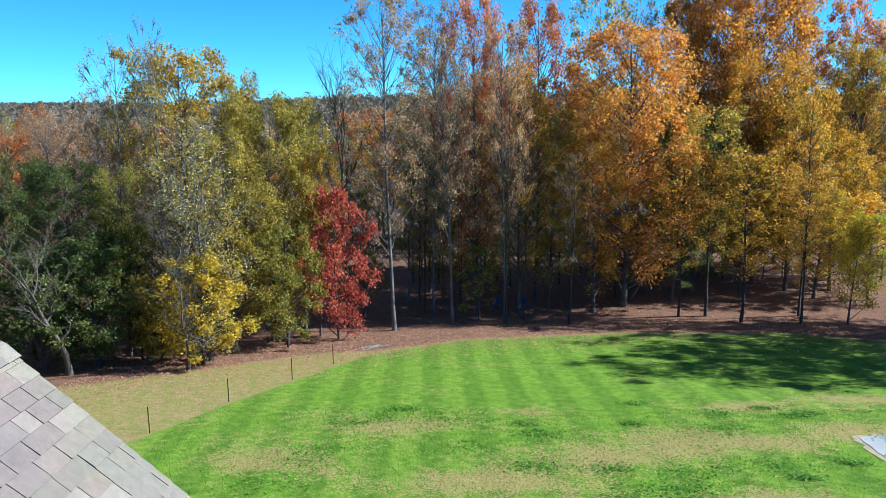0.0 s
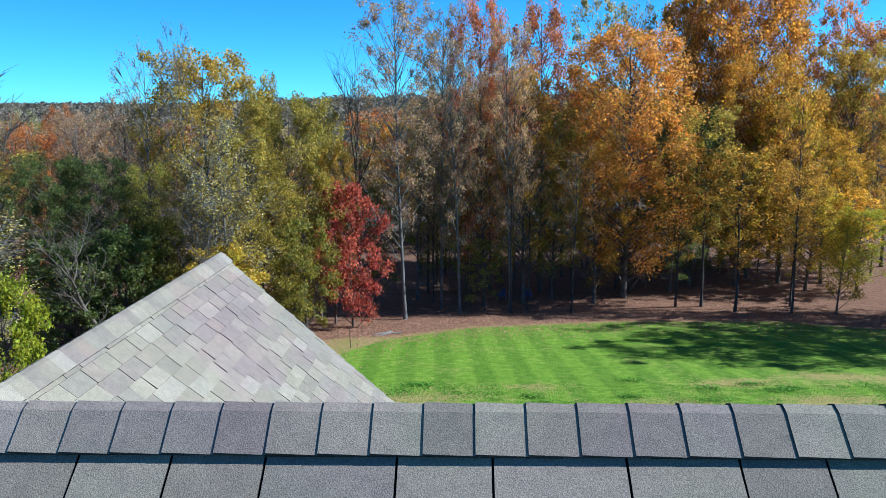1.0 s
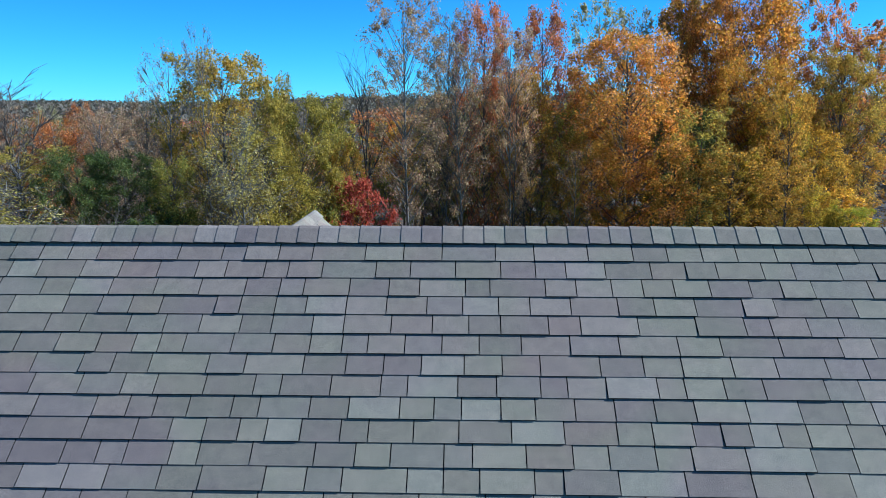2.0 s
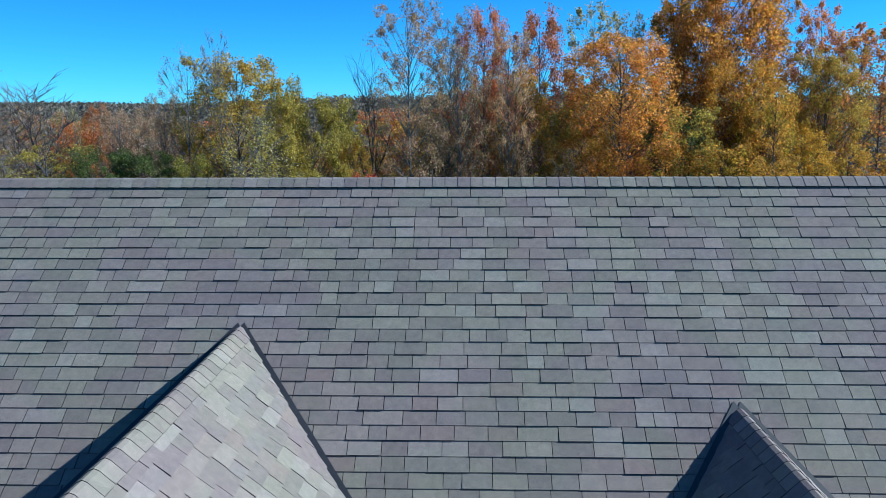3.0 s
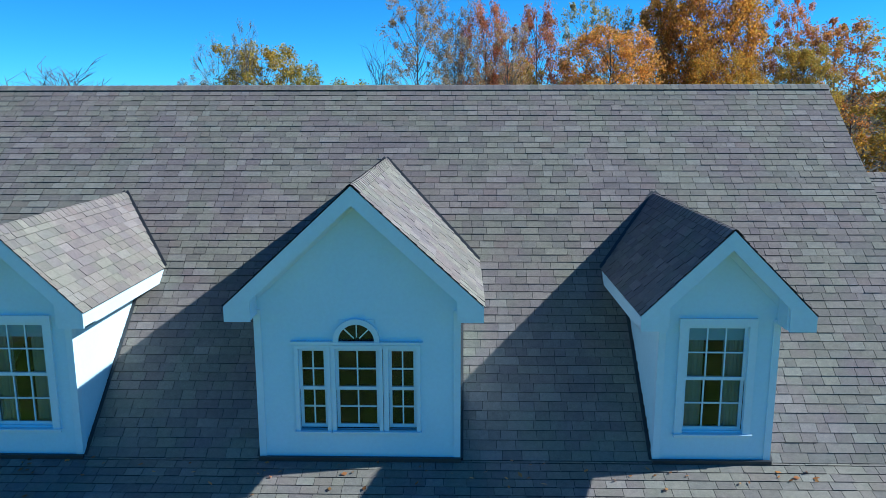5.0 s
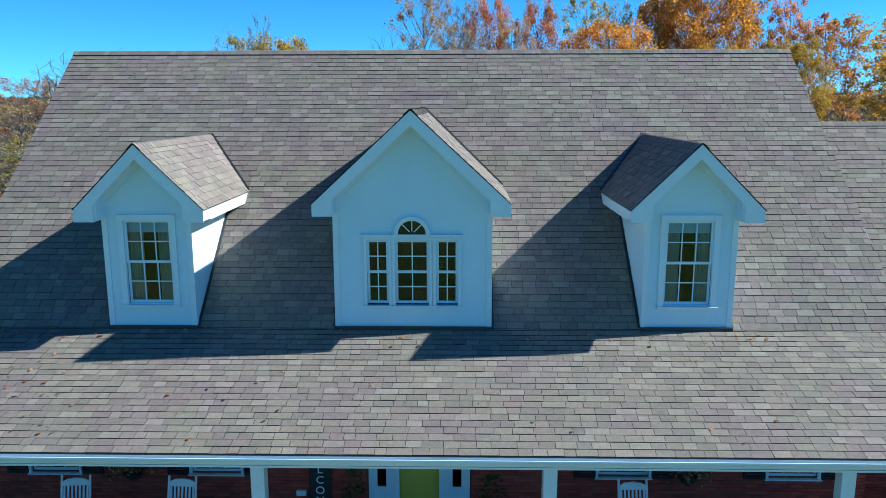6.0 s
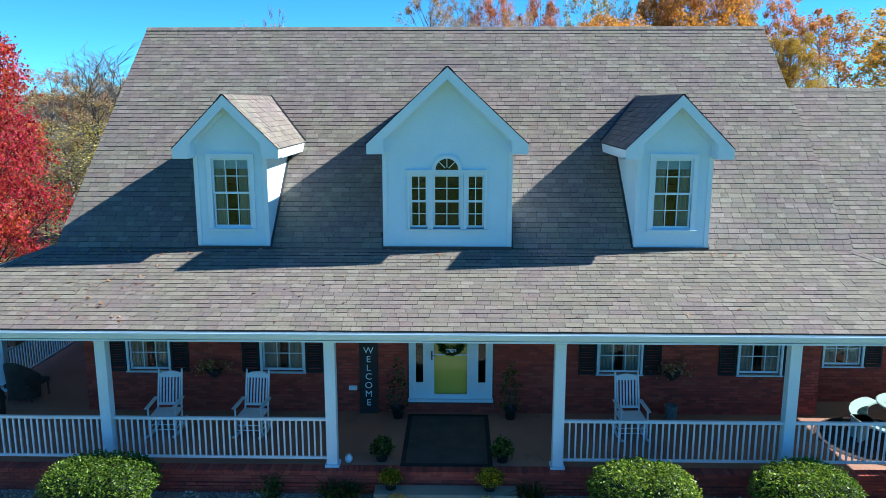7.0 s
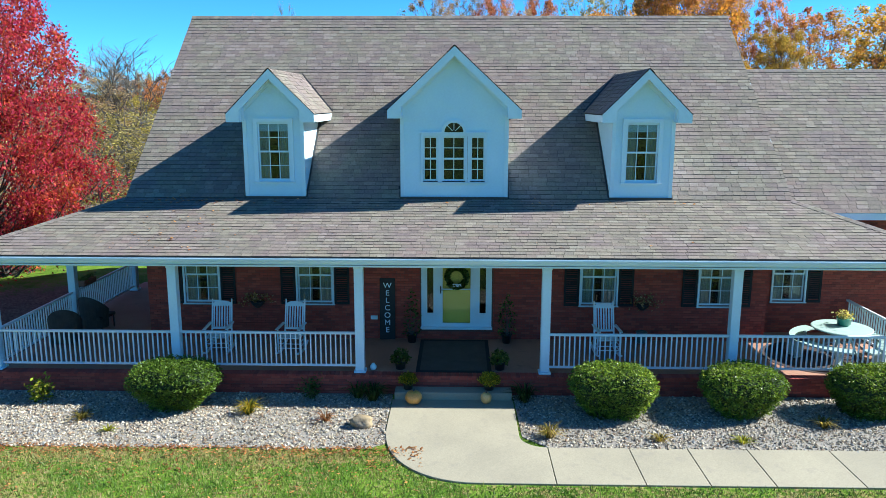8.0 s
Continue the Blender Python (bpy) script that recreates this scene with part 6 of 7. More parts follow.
# ---- porch things ----
def rocking_chair(x, y, rz):
    t = thing("rocking_chair", (x, y, FLOOR_Z), "white slat-back wooden rocking chair on the porch", "chair", "porch rocking chairs", rz=rz)
    W_ = M["rail"]
    for s in (-1, 1):
        xx = s * 0.27
        b = bmesh.new()
        pts = [(-0.48, 0.075), (-0.28, 0.02), (0.0, 0.0), (0.28, 0.025), (0.5, 0.095)]
        for (a0, z0), (a1, z1) in zip(pts, pts[1:]):
            prism(b, [(xx - 0.02, a0, z0), (xx - 0.02, a1, z1), (xx - 0.02, a1, z1 + 0.045), (xx - 0.02, a0, z0 + 0.045)], (0.04, 0, 0))
        part("rocker", b, W_, t)
        part("front_leg", poly(lambda q: rod(q, (xx, -0.26, 0.05), (xx, -0.27, 0.64), 0.021)), W_, t)
        part("back_post", poly(lambda q: (rod(q, (xx * 0.92, 0.22, 0.04), (xx * 0.9, 0.27, 0.44), 0.021), rod(q, (xx * 0.9, 0.27, 0.44), (xx * 0.88, 0.46, 1.17), 0.021), lathe(q, [(0.012, 0), (0.024, 0.02), (0.012, 0.05)], xx * 0.88, 0.462, 1.165, 8))), W_, t)
        part("armrest", poly(lambda q: (box(q, xx - 0.045, xx + 0.045, -0.36, 0.3, 0.64, 0.665), bevel(q, 0.01, 1))), W_, t)
        part("side_rung", poly(lambda q: (rod(q, (xx, -0.26, 0.17), (xx * 0.92, 0.23, 0.17), 0.012), rod(q, (xx, -0.26, 0.28), (xx * 0.92, 0.24, 0.28), 0.012))), W_, t)
    seat = part("seat", boxes((-0.27, 0.27, -0.29, 0.27, 0.4, 0.43), bev=0.01), W_, t)
    for k in range(2):
        part("front_rung", poly(lambda q: rod(q, (-0.27, -0.26, 0.16 + 0.11 * k), (0.27, -0.26, 0.16 + 0.11 * k), 0.012)), W_, t)
    at = lambda z: 0.27 + (z - 0.44) * 0.26
    part("lower_back_rail", poly(lambda q: box(q, -0.24, 0.24, at(0.5) - 0.012, at(0.5) + 0.012, 0.48, 0.53)), W_, t)
    crest = [(-0.24, 1.04), (0.24, 1.04), (0.24, 1.1), (0.14, 1.15), (0, 1.165), (-0.14, 1.15), (-0.24, 1.1)]
    part("crest_rail", poly(lambda q: prism(q, [(a, at(z) - 0.012, z) for a, z in crest], (0, 0.025, 0))), W_, t)
    for i in range(7):
        xx = -0.195 + 0.065 * i
        part("back_slat", poly(lambda q: prism(q, [(xx - 0.016, at(0.52), 0.52), (xx + 0.016, at(0.52), 0.52), (xx + 0.016, at(1.05), 1.05), (xx - 0.016, at(1.05), 1.05)], (0, 0.012, 0))), W_, t)


rocking_chair(-5.78, -0.72, 4)
rocking_chair(-3.98, -0.72, -3)
rocking_chair(3.78, -0.7, 2)

MAT = surface("brown_mat", (0.07, 0.055, 0.042), (0.095, 0.075, 0.058), 0.95, 3, 120, 0.5, 0.004)
MATB = surface("mat_border", (0.015, 0.013, 0.012), (0.025, 0.022, 0.02), 0.95, 3, 120, 0.4)
mat_t = thing("door_mat", (0.04, -0.95, FLOOR_Z), "large brown porch rug with a black border", "rug")
part("field", boxes((-0.78, 0.78, -1.1, 1.1, 0.003, 0.014)), MAT, mat_t)
part("border", boxes((-0.87, -0.78, -1.2, 1.2, 0.002, 0.018), (0.78, 0.87, -1.2, 1.2, 0.002, 0.018), (-0.78, 0.78, -1.2, -1.1, 0.002, 0.018), (-0.78, 0.78, 1.1, 1.2, 0.002, 0.018)), MATB, mat_t, "black woven border")


def text_mesh(ch, size, material):
    cu = bpy.data.curves.new("letter", "FONT")
    cu.body, cu.size, cu.align_x, cu.align_y, cu.extrude = ch, size, "CENTER", "CENTER", 0.003
    tmp = new("letter", cu)
    me = bpy.data.meshes.new_from_object(tmp.evaluated_get(bpy.context.evaluated_depsgraph_get()))
    bpy.data.objects.remove(tmp)
    me.materials.append(material)
    return me


SIGNM = surface("black_board", (0.015, 0.014, 0.014), (0.03, 0.027, 0.025), 0.7, 2, 30, 0.3)
sign = thing("welcome_sign", (-1.7, WALL_Y - 0.1, FLOOR_Z), "tall black wooden board with white letters leaning on the brick", "sign")
sign.rotation_euler = (radians(-3), 0, 0)
part("board", boxes((-0.2, 0.2, 0, 0.022, 0, 1.62), bev=0.004), SIGNM, sign)
for i, ch in enumerate("WELCOME"):
    lt = part("letter", text_mesh(ch, 0.25, M["trim"]), None, sign, "white painted letter " + ch)
    lt.matrix_basis = pose(0, -0.005, 1.42 - 0.195 * i, 90, 0, 0) @ Matrix.Diagonal((0.85, 0.8, 1, 1))

wre = thing("wreath", (0.09, WALL_Y - 0.07, 2.12), "leafy door wreath with a small white tag", "wreath")
ang = nrng.uniform(0, 6.28, 500)
part("leaves", leaf_mesh("wreath_leaves", np.stack([0.24 * np.cos(ang), nrng.normal(-0.03, 0.02, 500), 0.25 * np.sin(ang)], 1), 0.045, 1900, 0.042, 91, L["plant"]), None, wre)


def torus(b, R, r, seg=24, tube=6):
    for i in range(seg):
        a0, a1 = 2 * math.pi * i / seg, 2 * math.pi * (i + 1) / seg
        rod(b, (R * math.cos(a0), 0, R * math.sin(a0)), (R * math.cos(a1), 0, R * math.sin(a1)), r, seg=tube)


part("hoop", poly(lambda b: torus(b, 0.24, 0.025)), M["bark"], wre)
part("tag", boxes((-0.1, 0.12, -0.09, -0.075, -0.24, -0.16)), M["trim"], wre, "small white tag")
hook = tagged(part("mailbox", boxes((-0.09, 0.09, -0.06, 0, -0.05, 0.05), bev=0.01), M["trim"]), "small white box fixed to the brick", "box")
hook.location = (-2.05, WALL_Y, 1.02)
jug = tagged(part("jug", poly(lambda b: lathe(b, [(0.05, 0), (0.075, 0.04), (0.075, 0.09), (0.04, 0.13), (0.04, 0.15)], seg=14)), M["trim"], None, "", True), "small pale round jug on the porch edge", "jug")
jug.location = (-1.82, -1.98, FLOOR_Z)
wall_pot = thing("glazed_pot", (4.84, 0.14, FLOOR_Z), "empty grey-blue glazed pot against the brick wall", "pot")
part("body", poly(lambda b: lathe(b, [(0.08, 0), (0.12, 0.06), (0.13, 0.26), (0.15, 0.3), (0.13, 0.32), (0.12, 0.28)], seg=18)), surface("blue_glaze", (0.12, 0.17, 0.18), (0.16, 0.21, 0.22), 0.3, 3, 30, 0.05), wall_pot, "", True)
part("soil", poly(lambda b: lathe(b, [(0.01, 0.27), (0.118, 0.272)], seg=18)), M["soil"], wall_pot, "dark potting soil")

# dining set at the sunny end
AQUA = surface("mint_metal", (0.42, 0.55, 0.5), (0.37, 0.5, 0.46), 0.45, 3, 40, 0.08)
tab = thing("patio_table", (9.45, -0.75, FLOOR_Z), "round pale mint patio table in the sun", "table")
part("tabletop", poly(lambda b: lathe(b, [(0.0, 0.7), (0.67, 0.7), (0.69, 0.715), (0.69, 0.73), (0.67, 0.74), (0.0, 0.74)][1:5], seg=40)), AQUA, tab)
for i in range(4):
    a = math.pi / 4 + i * math.pi / 2
    part("leg", poly(lambda b: rod(b, (0.12 * math.cos(a), 0.12 * math.sin(a), 0.69), (0.45 * math.cos(a), 0.45 * math.sin(a), 0.0), 0.03, 0.025, 8)), AQUA, tab)
part("crossbar", poly(lambda b: (rod(b, (-0.28, 0, 0.35), (0.28, 0, 0.35), 0.018), rod(b, (0, -0.28, 0.35), (0, 0.28, 0.35), 0.018))), AQUA, tab)


def patio_bench(x, y, rz):
    t = thing("patio_bench", (x, y, FLOOR_Z), "curved pale mint bench at the round table", "bench", "patio benches", rz=rz)
    arc = [radians(-38 + 76 * i / 12) for i in range(13)]
    b = bmesh.new()
    rings = [[b.verts.new((rr * math.cos(a) - 1.17, rr * math.sin(a), z)) for rr, z in ((1.0, 0.42), (1.32, 0.42), (1.32, 0.455), (1.0, 0.455))] for a in arc]
    for p, q in zip(rings, rings[1:]):
        for k in range(4):
            b.faces.new((p[k], p[(k + 1) % 4], q[(k + 1) % 4], q[k]))
    b.faces.new(rings[0][::-1])
    b.faces.new(rings[-1])
    bmesh.ops.recalc_face_normals(b, faces=b.faces[:])
    part("seat", b, AQUA, t)
    for s in (-1, 1):
        part("leg", boxes((-0.2, 0.08, s * 0.5 - 0.03, s * 0.5 + 0.03, 0, 0.42), bev=0.01), AQUA, t)


for i, rz in enumerate((40, 150, 215, 320)):
    a = radians(rz)
    patio_bench(9.45 + 1.0 * math.cos(a), -0.75 + 1.0 * math.sin(a), rz)
pot_t = thing("planter", (9.55, -0.62, FLOOR_Z + 0.741), "green ceramic pot with pinkish sprigs on the table", "potted plant")
part("pot", poly(lambda b: lathe(b, [(0.1, 0), (0.15, 0.04), (0.17, 0.18), (0.18, 0.19), (0.15, 0.19)], seg=18)), surface("green_glaze", (0.04, 0.2, 0.14), (0.06, 0.25, 0.18), 0.3, 3, 30, 0.05), pot_t, "", True)
part("foliage", leaf_mesh("sprigs", nrng.normal(0, 1, (150, 3)) * np.array([0.1, 0.1, 0.05]) + np.array([0, 0, 0.25]), 0.02, 320, 0.03, 19, L["lichen"]), None, pot_t)
RUGM = surface("dark_rug", (0.05, 0.03, 0.03), (0.07, 0.045, 0.04), 0.95, 3, 100, 0.4)
tagged(part("round_rug", poly(lambda b: lathe(b, [(1.15, 0.002), (1.18, 0.007), (1.15, 0.012)], seg=48)), RUGM), "round dark rug on the porch floor", "rug").location = (8.75, -0.85, FLOOR_Z)

# side porch seats
WICK = surface("dark_wicker", (0.05, 0.036, 0.028), (0.08, 0.058, 0.046), 0.8, 4, 90, 0.6, 0.006)


def wicker_chair(x, y, rz):
    t = thing("wicker_chair", (x, y, FLOOR_Z), "dark wicker armchair with a rounded back on the side porch", "chair", "wicker armchairs", rz=rz)
    b = bmesh.new()
    k = 14
    for i in range(k):
        a0, a1 = math.pi * i / k, math.pi * (i + 1) / k
        h0, h1 = 0.6 + 0.4 * math.sin(a0), 0.6 + 0.4 * math.sin(a1)
        prism(b, [(0.36 * math.cos(a0), 0.36 * math.sin(a0), 0.1), (0.36 * math.cos(a1), 0.36 * math.sin(a1), 0.1), (0.4 * math.cos(a1), 0.42 * math.sin(a1), h1), (0.4 * math.cos(a0), 0.42 * math.sin(a0), h0)], (0, -0.03, 0))
    bmesh.ops.remove_doubles(b, verts=b.verts[:], dist=0.001)
    part("back", b, WICK, t)
    part("seat", poly(lambda q: (box(q, -0.34, 0.34, -0.4, 0.3, 0.32, 0.42), bevel(q, 0.03, 2))), WICK, t)
    for sx in (-0.3, 0.3):
        for sy in (-0.34, 0.2):
            part("leg", poly(lambda q: rod(q, (sx, sy, 0), (sx, sy, 0.33), 0.02)), WICK, t)


wicker_chair(-9.85, -0.3, 200)
wicker_chair(-9.7, 1.0, 170)
bas = thing("rail_planter", (-10.5, 2.3, FLOOR_Z + 0.941), "terracotta trough standing on the porch rail", "planter")
part("trough", boxes((-0.1, 0.1, -0.35, 0.35, 0, 0.16), bev=0.02), surface("terracotta", (0.32, 0.13, 0.08), (0.27, 0.11, 0.07), 0.8, 3, 30, 0.2), bas)
part("foliage", leaf_mesh("trough_leaves", nrng.normal(0, 1, (120, 3)) * np.array([0.06, 0.2, 0.04]) + np.array([0, 0, 0.2]), 0.02, 260, 0.03, 23, L["plant"]), None, bas)
leafy("porch_fern", (-8.6, 5.2, FLOOR_Z + 0.9), "russet potted fern on a stand at the porch end", "rust", 0.4, 0.4, 400, 0.05, 8, "potted plant")
stand = tagged(part("plant_stand", poly(lambda b: [rod(b, (-8.6 + 0.15 * math.cos(a), 5.2 + 0.15 * math.sin(a), FLOOR_Z), (-8.6 + 0.1 * math.cos(a), 5.2 + 0.1 * math.sin(a), FLOOR_Z + 0.9), 0.012) for a in (0, 2.1, 4.2)] + [lathe(b, [(0.17, 0.88), (0.17, 0.9)], -8.6, 5.2, FLOOR_Z, 16)]), M["flashing"]), "thin dark metal plant stand", "stand")

# ---- yard beside ----
lp = thing("lollipop_shrub", (-17.6, 13.0, ground_z(-17.6, 13.0)), "small dark round-headed shrub on a thin stem in the side lawn", "shrub")
part("stem", poly(lambda b: rod(b, (0, 0, -0.1), (0.02, 0, 0.5), 0.02, 0.015)), M["bark"], lp)
part("foliage", leaf_mesh("shrub_leaves", nrng.normal(0, 1, (200, 3)) * np.array([0.2, 0.2, 0.1]) + np.array([0, 0, 0.6]), 0.04, 900, 0.05, 29, L["dark_green"]), None, lp)

# ---- yard behind ----
POST = surface("rusty_post", (0.05, 0.035, 0.03), (0.08, 0.05, 0.04), 0.8, 3, 40, 0.3)
for x, y, h in ((-9.8, 36.0, 1.15), (-8.1, 41.0, 1.15), (-6.1, 45.5, 1.2), (-4.6, 49.5, 1.2)):
    fp = thing("fence_post", (x, y, ground_z(x, y)), "thin dark steel fence post in the dry grass", "post", "fence posts")
    part("post", boxes((-0.02, 0.02, -0.006, 0.006, -0.3, h), (-0.006, 0.006, 0.006, 0.04, -0.3, h)), POST, fp)
    part("studs", boxes(*[(-0.015, 0.015, -0.014, -0.006, 0.15 + 0.1 * i, 0.17 + 0.1 * i) for i in range(9)]), POST, fp)
PADM = surface("grey_concrete_pad", (0.33, 0.34, 0.35), (0.28, 0.29, 0.31), 0.8, 0.5, 30, 0.2, dirt=(0.36, 0.31, 0.25))
SAND = surface("sandy_edge", (0.36, 0.29, 0.19), (0.27, 0.21, 0.13), 0.95, 2.0, 25, 0.4, 0.01)


def ragged(pts, grow, seed):
    """The outline split finely, pushed out by an uneven margin."""
    r, c, out = random.Random(seed), Vector((sum(p[0] for p in pts) / len(pts), sum(p[1] for p in pts) / len(pts))), []
    for p, q in zip(pts, pts[1:] + pts[:1]):
        p, q = Vector(p), Vector(q)
        k = max(1, int((q - p).length / 0.25))
        for i in range(k):
            m = p.lerp(q, i / k)
            out.append(m + (m - c).normalized() * (grow * r.uniform(0.35, 1.3) + r.uniform(-0.05, 0.05)))
    return out


for n, pts in enumerate(([(18.9, 35.85), (20.6, 36.3), (27, 36.6), (27, 29), (18.2, 29.5), (18.45, 32.0)], [(9.4, 27.3), (10.0, 28.1), (12.0, 28.5), (14.2, 28.6), (14.8, 28.1), (15.2, 27.0), (15.2, 22.6), (9.4, 22.6)])):
    for nm, grow, up, mt, lb in (("sandy_margin", 0.28, 0.012, SAND, "sandy worn margin round the concrete pad"), ("concrete_pad", 0.0, 0.03, PADM, "pale grey concrete pad set in the rear lawn")):
        b = bmesh.new()
        prism(b, [(p.x, p.y, ground_z(p.x, p.y) - 0.06) for p in ragged(pts, grow, 5 + n)], (0, 0, 0.06 + up))
        structure(nm, b, mt, lb, "pavement")
tarp = tagged(part("tarp", poly(lambda b: (prism(b, [(21.4, 35.6, ground_z(22, 35.9)), (26.0, 35.0, ground_z(24, 35.6)), (26.0, 36.2, ground_z(24, 36.2)), (21.6, 36.1, ground_z(22, 36.1))], (0, 0, 0.16)), bevel(b, 0.04, 1))), M["shutter"]), "low black sheet lying on the concrete pad", "sheet")
BLUE = surface("blue_plastic", (0.05, 0.08, 0.2), (0.07, 0.1, 0.25), 0.5, 3, 40, 0.1)
for x, y, rz in ((5.8, 70.5, 200), (8.2, 70.5, 170)):
    lc = thing("lawn_chair", (x, y, ground_z(x, y)), "blue slatted garden chair under the trees", "chair", "woodland chairs", rz=rz)
    part("seat", boxes((-0.28, 0.28, -0.3, 0.28, 0.34, 0.38)), BLUE, lc)
    part("backrest", poly(lambda b: prism(b, [(-0.28, 0.25, 0.36), (0.28, 0.25, 0.36), (0.24, 0.5, 1.0), (-0.24, 0.5, 1.0)], (0, 0.03, 0))), BLUE, lc)
    for s in (-0.27, 0.27):
        part("arm", boxes((s - 0.05, s + 0.05, -0.34, 0.3, 0.56, 0.59)), BLUE, lc)
        part("leg", boxes((s - 0.03, s + 0.03, -0.3, -0.24, 0, 0.56)), BLUE, lc)
        part("leg", boxes((s - 0.03, s + 0.03, 0.2, 0.26, 0, 0.36)), BLUE, lc)
for i, (x, y, a, ln) in enumerate(((-3.6, 54.2, 35, 2.6), (-3.3, 53.7, 48, 2.2), (-2.8, 54.6, 20, 2.0))):
    lg = tagged(part("log", poly(lambda b: rod(b, (-ln / 2, 0, 0.07), (ln / 2, 0, 0.12), 0.07, 0.05, 8)), M["bark_pale"], None, "", True), "fallen grey branch at the edge of the lawn", "log", "fallen branches")
    lg.matrix_basis = pose(x, y, ground_z(x, y) - 0.1, 0, 0, a)


# ---- grass, fallen leaves ----
def blades(name, n, region, h, w, seed, leaf, label, avoid=None, category="grass"):
    g = np.random.default_rng(seed)
    x, y = g.uniform(region[0], region[1], n), g.uniform(region[2], region[3], n)
    if avoid:
        ok = np.array([not avoid(a, b) for a, b in zip(x, y)])
        x, y = x[ok], y[ok]
    n = len(x)
    z = np.array([ground_z(a, b) for a, b in zip(x, y)])
    a = g.uniform(0, 6.28, n)
    hh = h * g.uniform(0.5, 1.3, n)
    dx, dy = np.cos(a) * w, np.sin(a) * w
    lx, ly = g.normal(0, 0.45, n) * hh, g.normal(0, 0.45, n) * hh
    v = np.stack([np.stack([x - dx, y - dy, z - 0.01], 1), np.stack([x + dx, y + dy, z - 0.01], 1), np.stack([x + lx + dx * 0.2, y + ly + dy * 0.2, z + hh], 1), np.stack([x + lx - dx * 0.2, y + ly - dy * 0.2, z + hh], 1)], 1).reshape(-1, 3)
    tagged(new(name, quads(name, v, np.arange(n * 4).reshape(-1, 4), L[leaf])), label, category, kind="stuff")


def litter(name, n, pick, size, seed, leaf, label):
    g = np.random.default_rng(seed)
    p = np.array([pick(g) for _ in range(n)])
    a, t = g.uniform(0, 6.28, n), g.normal(0, 0.25, (n, 2))
    s = size * g.uniform(0.6, 1.3, n)
    u = np.stack([np.cos(a), np.sin(a), t[:, 0]], 1) * s[:, None]
    w = np.stack([-np.sin(a), np.cos(a), t[:, 1]], 1) * s[:, None] * 0.6
    v = np.stack([p - u, p + w, p + u, p - w], 1).reshape(-1, 3)
    tagged(new(name, quads(name, v, np.arange(n * 4).reshape(-1, 4), L[leaf])), label, "leaves", kind="stuff")


def turf_material():
    m, n, l, b = mat_nodes("turf_blades")
    g = n.new("ShaderNodeNewGeometry").outputs["Random Per Island"]
    f = mathn(n, l, "MULTIPLY", mathn(n, l, "SUBTRACT", noise_tex(n, l, 2.6, 6, rough=0.65), 0.36), 2.9)
    mixed = mathn(n, l, "ADD", mathn(n, l, "MULTIPLY", g, 0.34), mathn(n, l, "MULTIPLY", f, 0.7), True)
    col = ramp(n, l, mixed, [(0.08, (0.05, 0.1, 0.012)), (0.3, (0.1, 0.19, 0.02)), (0.48, (0.17, 0.22, 0.035)), (0.64, (0.25, 0.22, 0.06)), (0.8, (0.3, 0.2, 0.1)), (0.95, (0.2, 0.12, 0.06))])
    l.new(col, b.inputs["Base Color"])
    b.inputs["Roughness"].default_value = 0.6
    return m


L["front_turf"] = turf_material()
L["dry_litter"] = leaf_material("dry_litter", [(0.24, 0.13, 0.09), (0.36, 0.24, 0.17), (0.28, 0.13, 0.1), (0.42, 0.32, 0.24)], 0.2, 0.7, vary=0.5)
L["clover"] = leaf_material("clover_leaves", [(0.06, 0.17, 0.02), (0.1, 0.24, 0.03), (0.14, 0.27, 0.04)], 0.3, 0.6)
WALK_EDGE = [(-1.31, -2.75)] + curve + [(14, -6.49), (14, -2.75)]
off_walk = lambda a, b: inside(WALK_EDGE, a, b + 0.05) or (b > -5.36 + 0.12 * math.sin(a * 5) * math.sin(a * 1.7) and a < -1.2)
blades("front_grass", 75000, (-13, 9, -8.2, -4.3), 0.055, 0.008, 61, "front_turf", "short patchy front lawn with dry blades", off_walk)
blades("rear_grass", 26000, (-9, 24, 24, 40), 0.035, 0.02, 62, "clover", "mown rear lawn with dry patches", lambda a, b: b > lerp_pts(LAWN_EDGE, a) or inside([(9.3, 27.3), (10, 28.2), (12, 28.7), (14.3, 28.8), (15.3, 27), (15.3, 22), (9.3, 22)], a, b) or (a > 18.0 and 29 < b < 36.7))
cl = np.random.default_rng(3)
patches = [(cl.uniform(-6, 24), cl.uniform(27, 42), cl.uniform(0.3, 1.1)) for _ in range(46)]


def clover_pick(g):
    a, b, r = patches[g.integers(0, len(patches))]
    x, y = a + g.normal(0, r), b + g.normal(0, r * 0.6)
    return (x, y, ground_z(x, y) + g.uniform(0.02, 0.1))


litter("clover_patches", 12000, clover_pick, 0.05, 64, "clover", "dark green clover patches in the rear lawn")


def edge_pick(g):
    x = g.uniform(-18, 40)
    y = lerp_pts(WOODS_EDGE, x) + g.normal(2.0, 4.0)
    return (x, y, ground_z(x, y) + g.uniform(0.01, 0.04))


litter("fallen_leaves", 30000, edge_pick, 0.06, 65, "dry_litter", "fallen brown and russet leaves along the wood's edge")
litter("fallen_leaves_front", 2600, lambda g: (lambda x, y: (x, y, 0.03 + g.uniform(0, 0.03)))(g.uniform(-12, -0.5), -5.15 - abs(g.normal(0, 0.22 if g.random() < 0.6 else 1.3))), 0.03, 66, "fallen", "dry leaves scattered on the front grass")


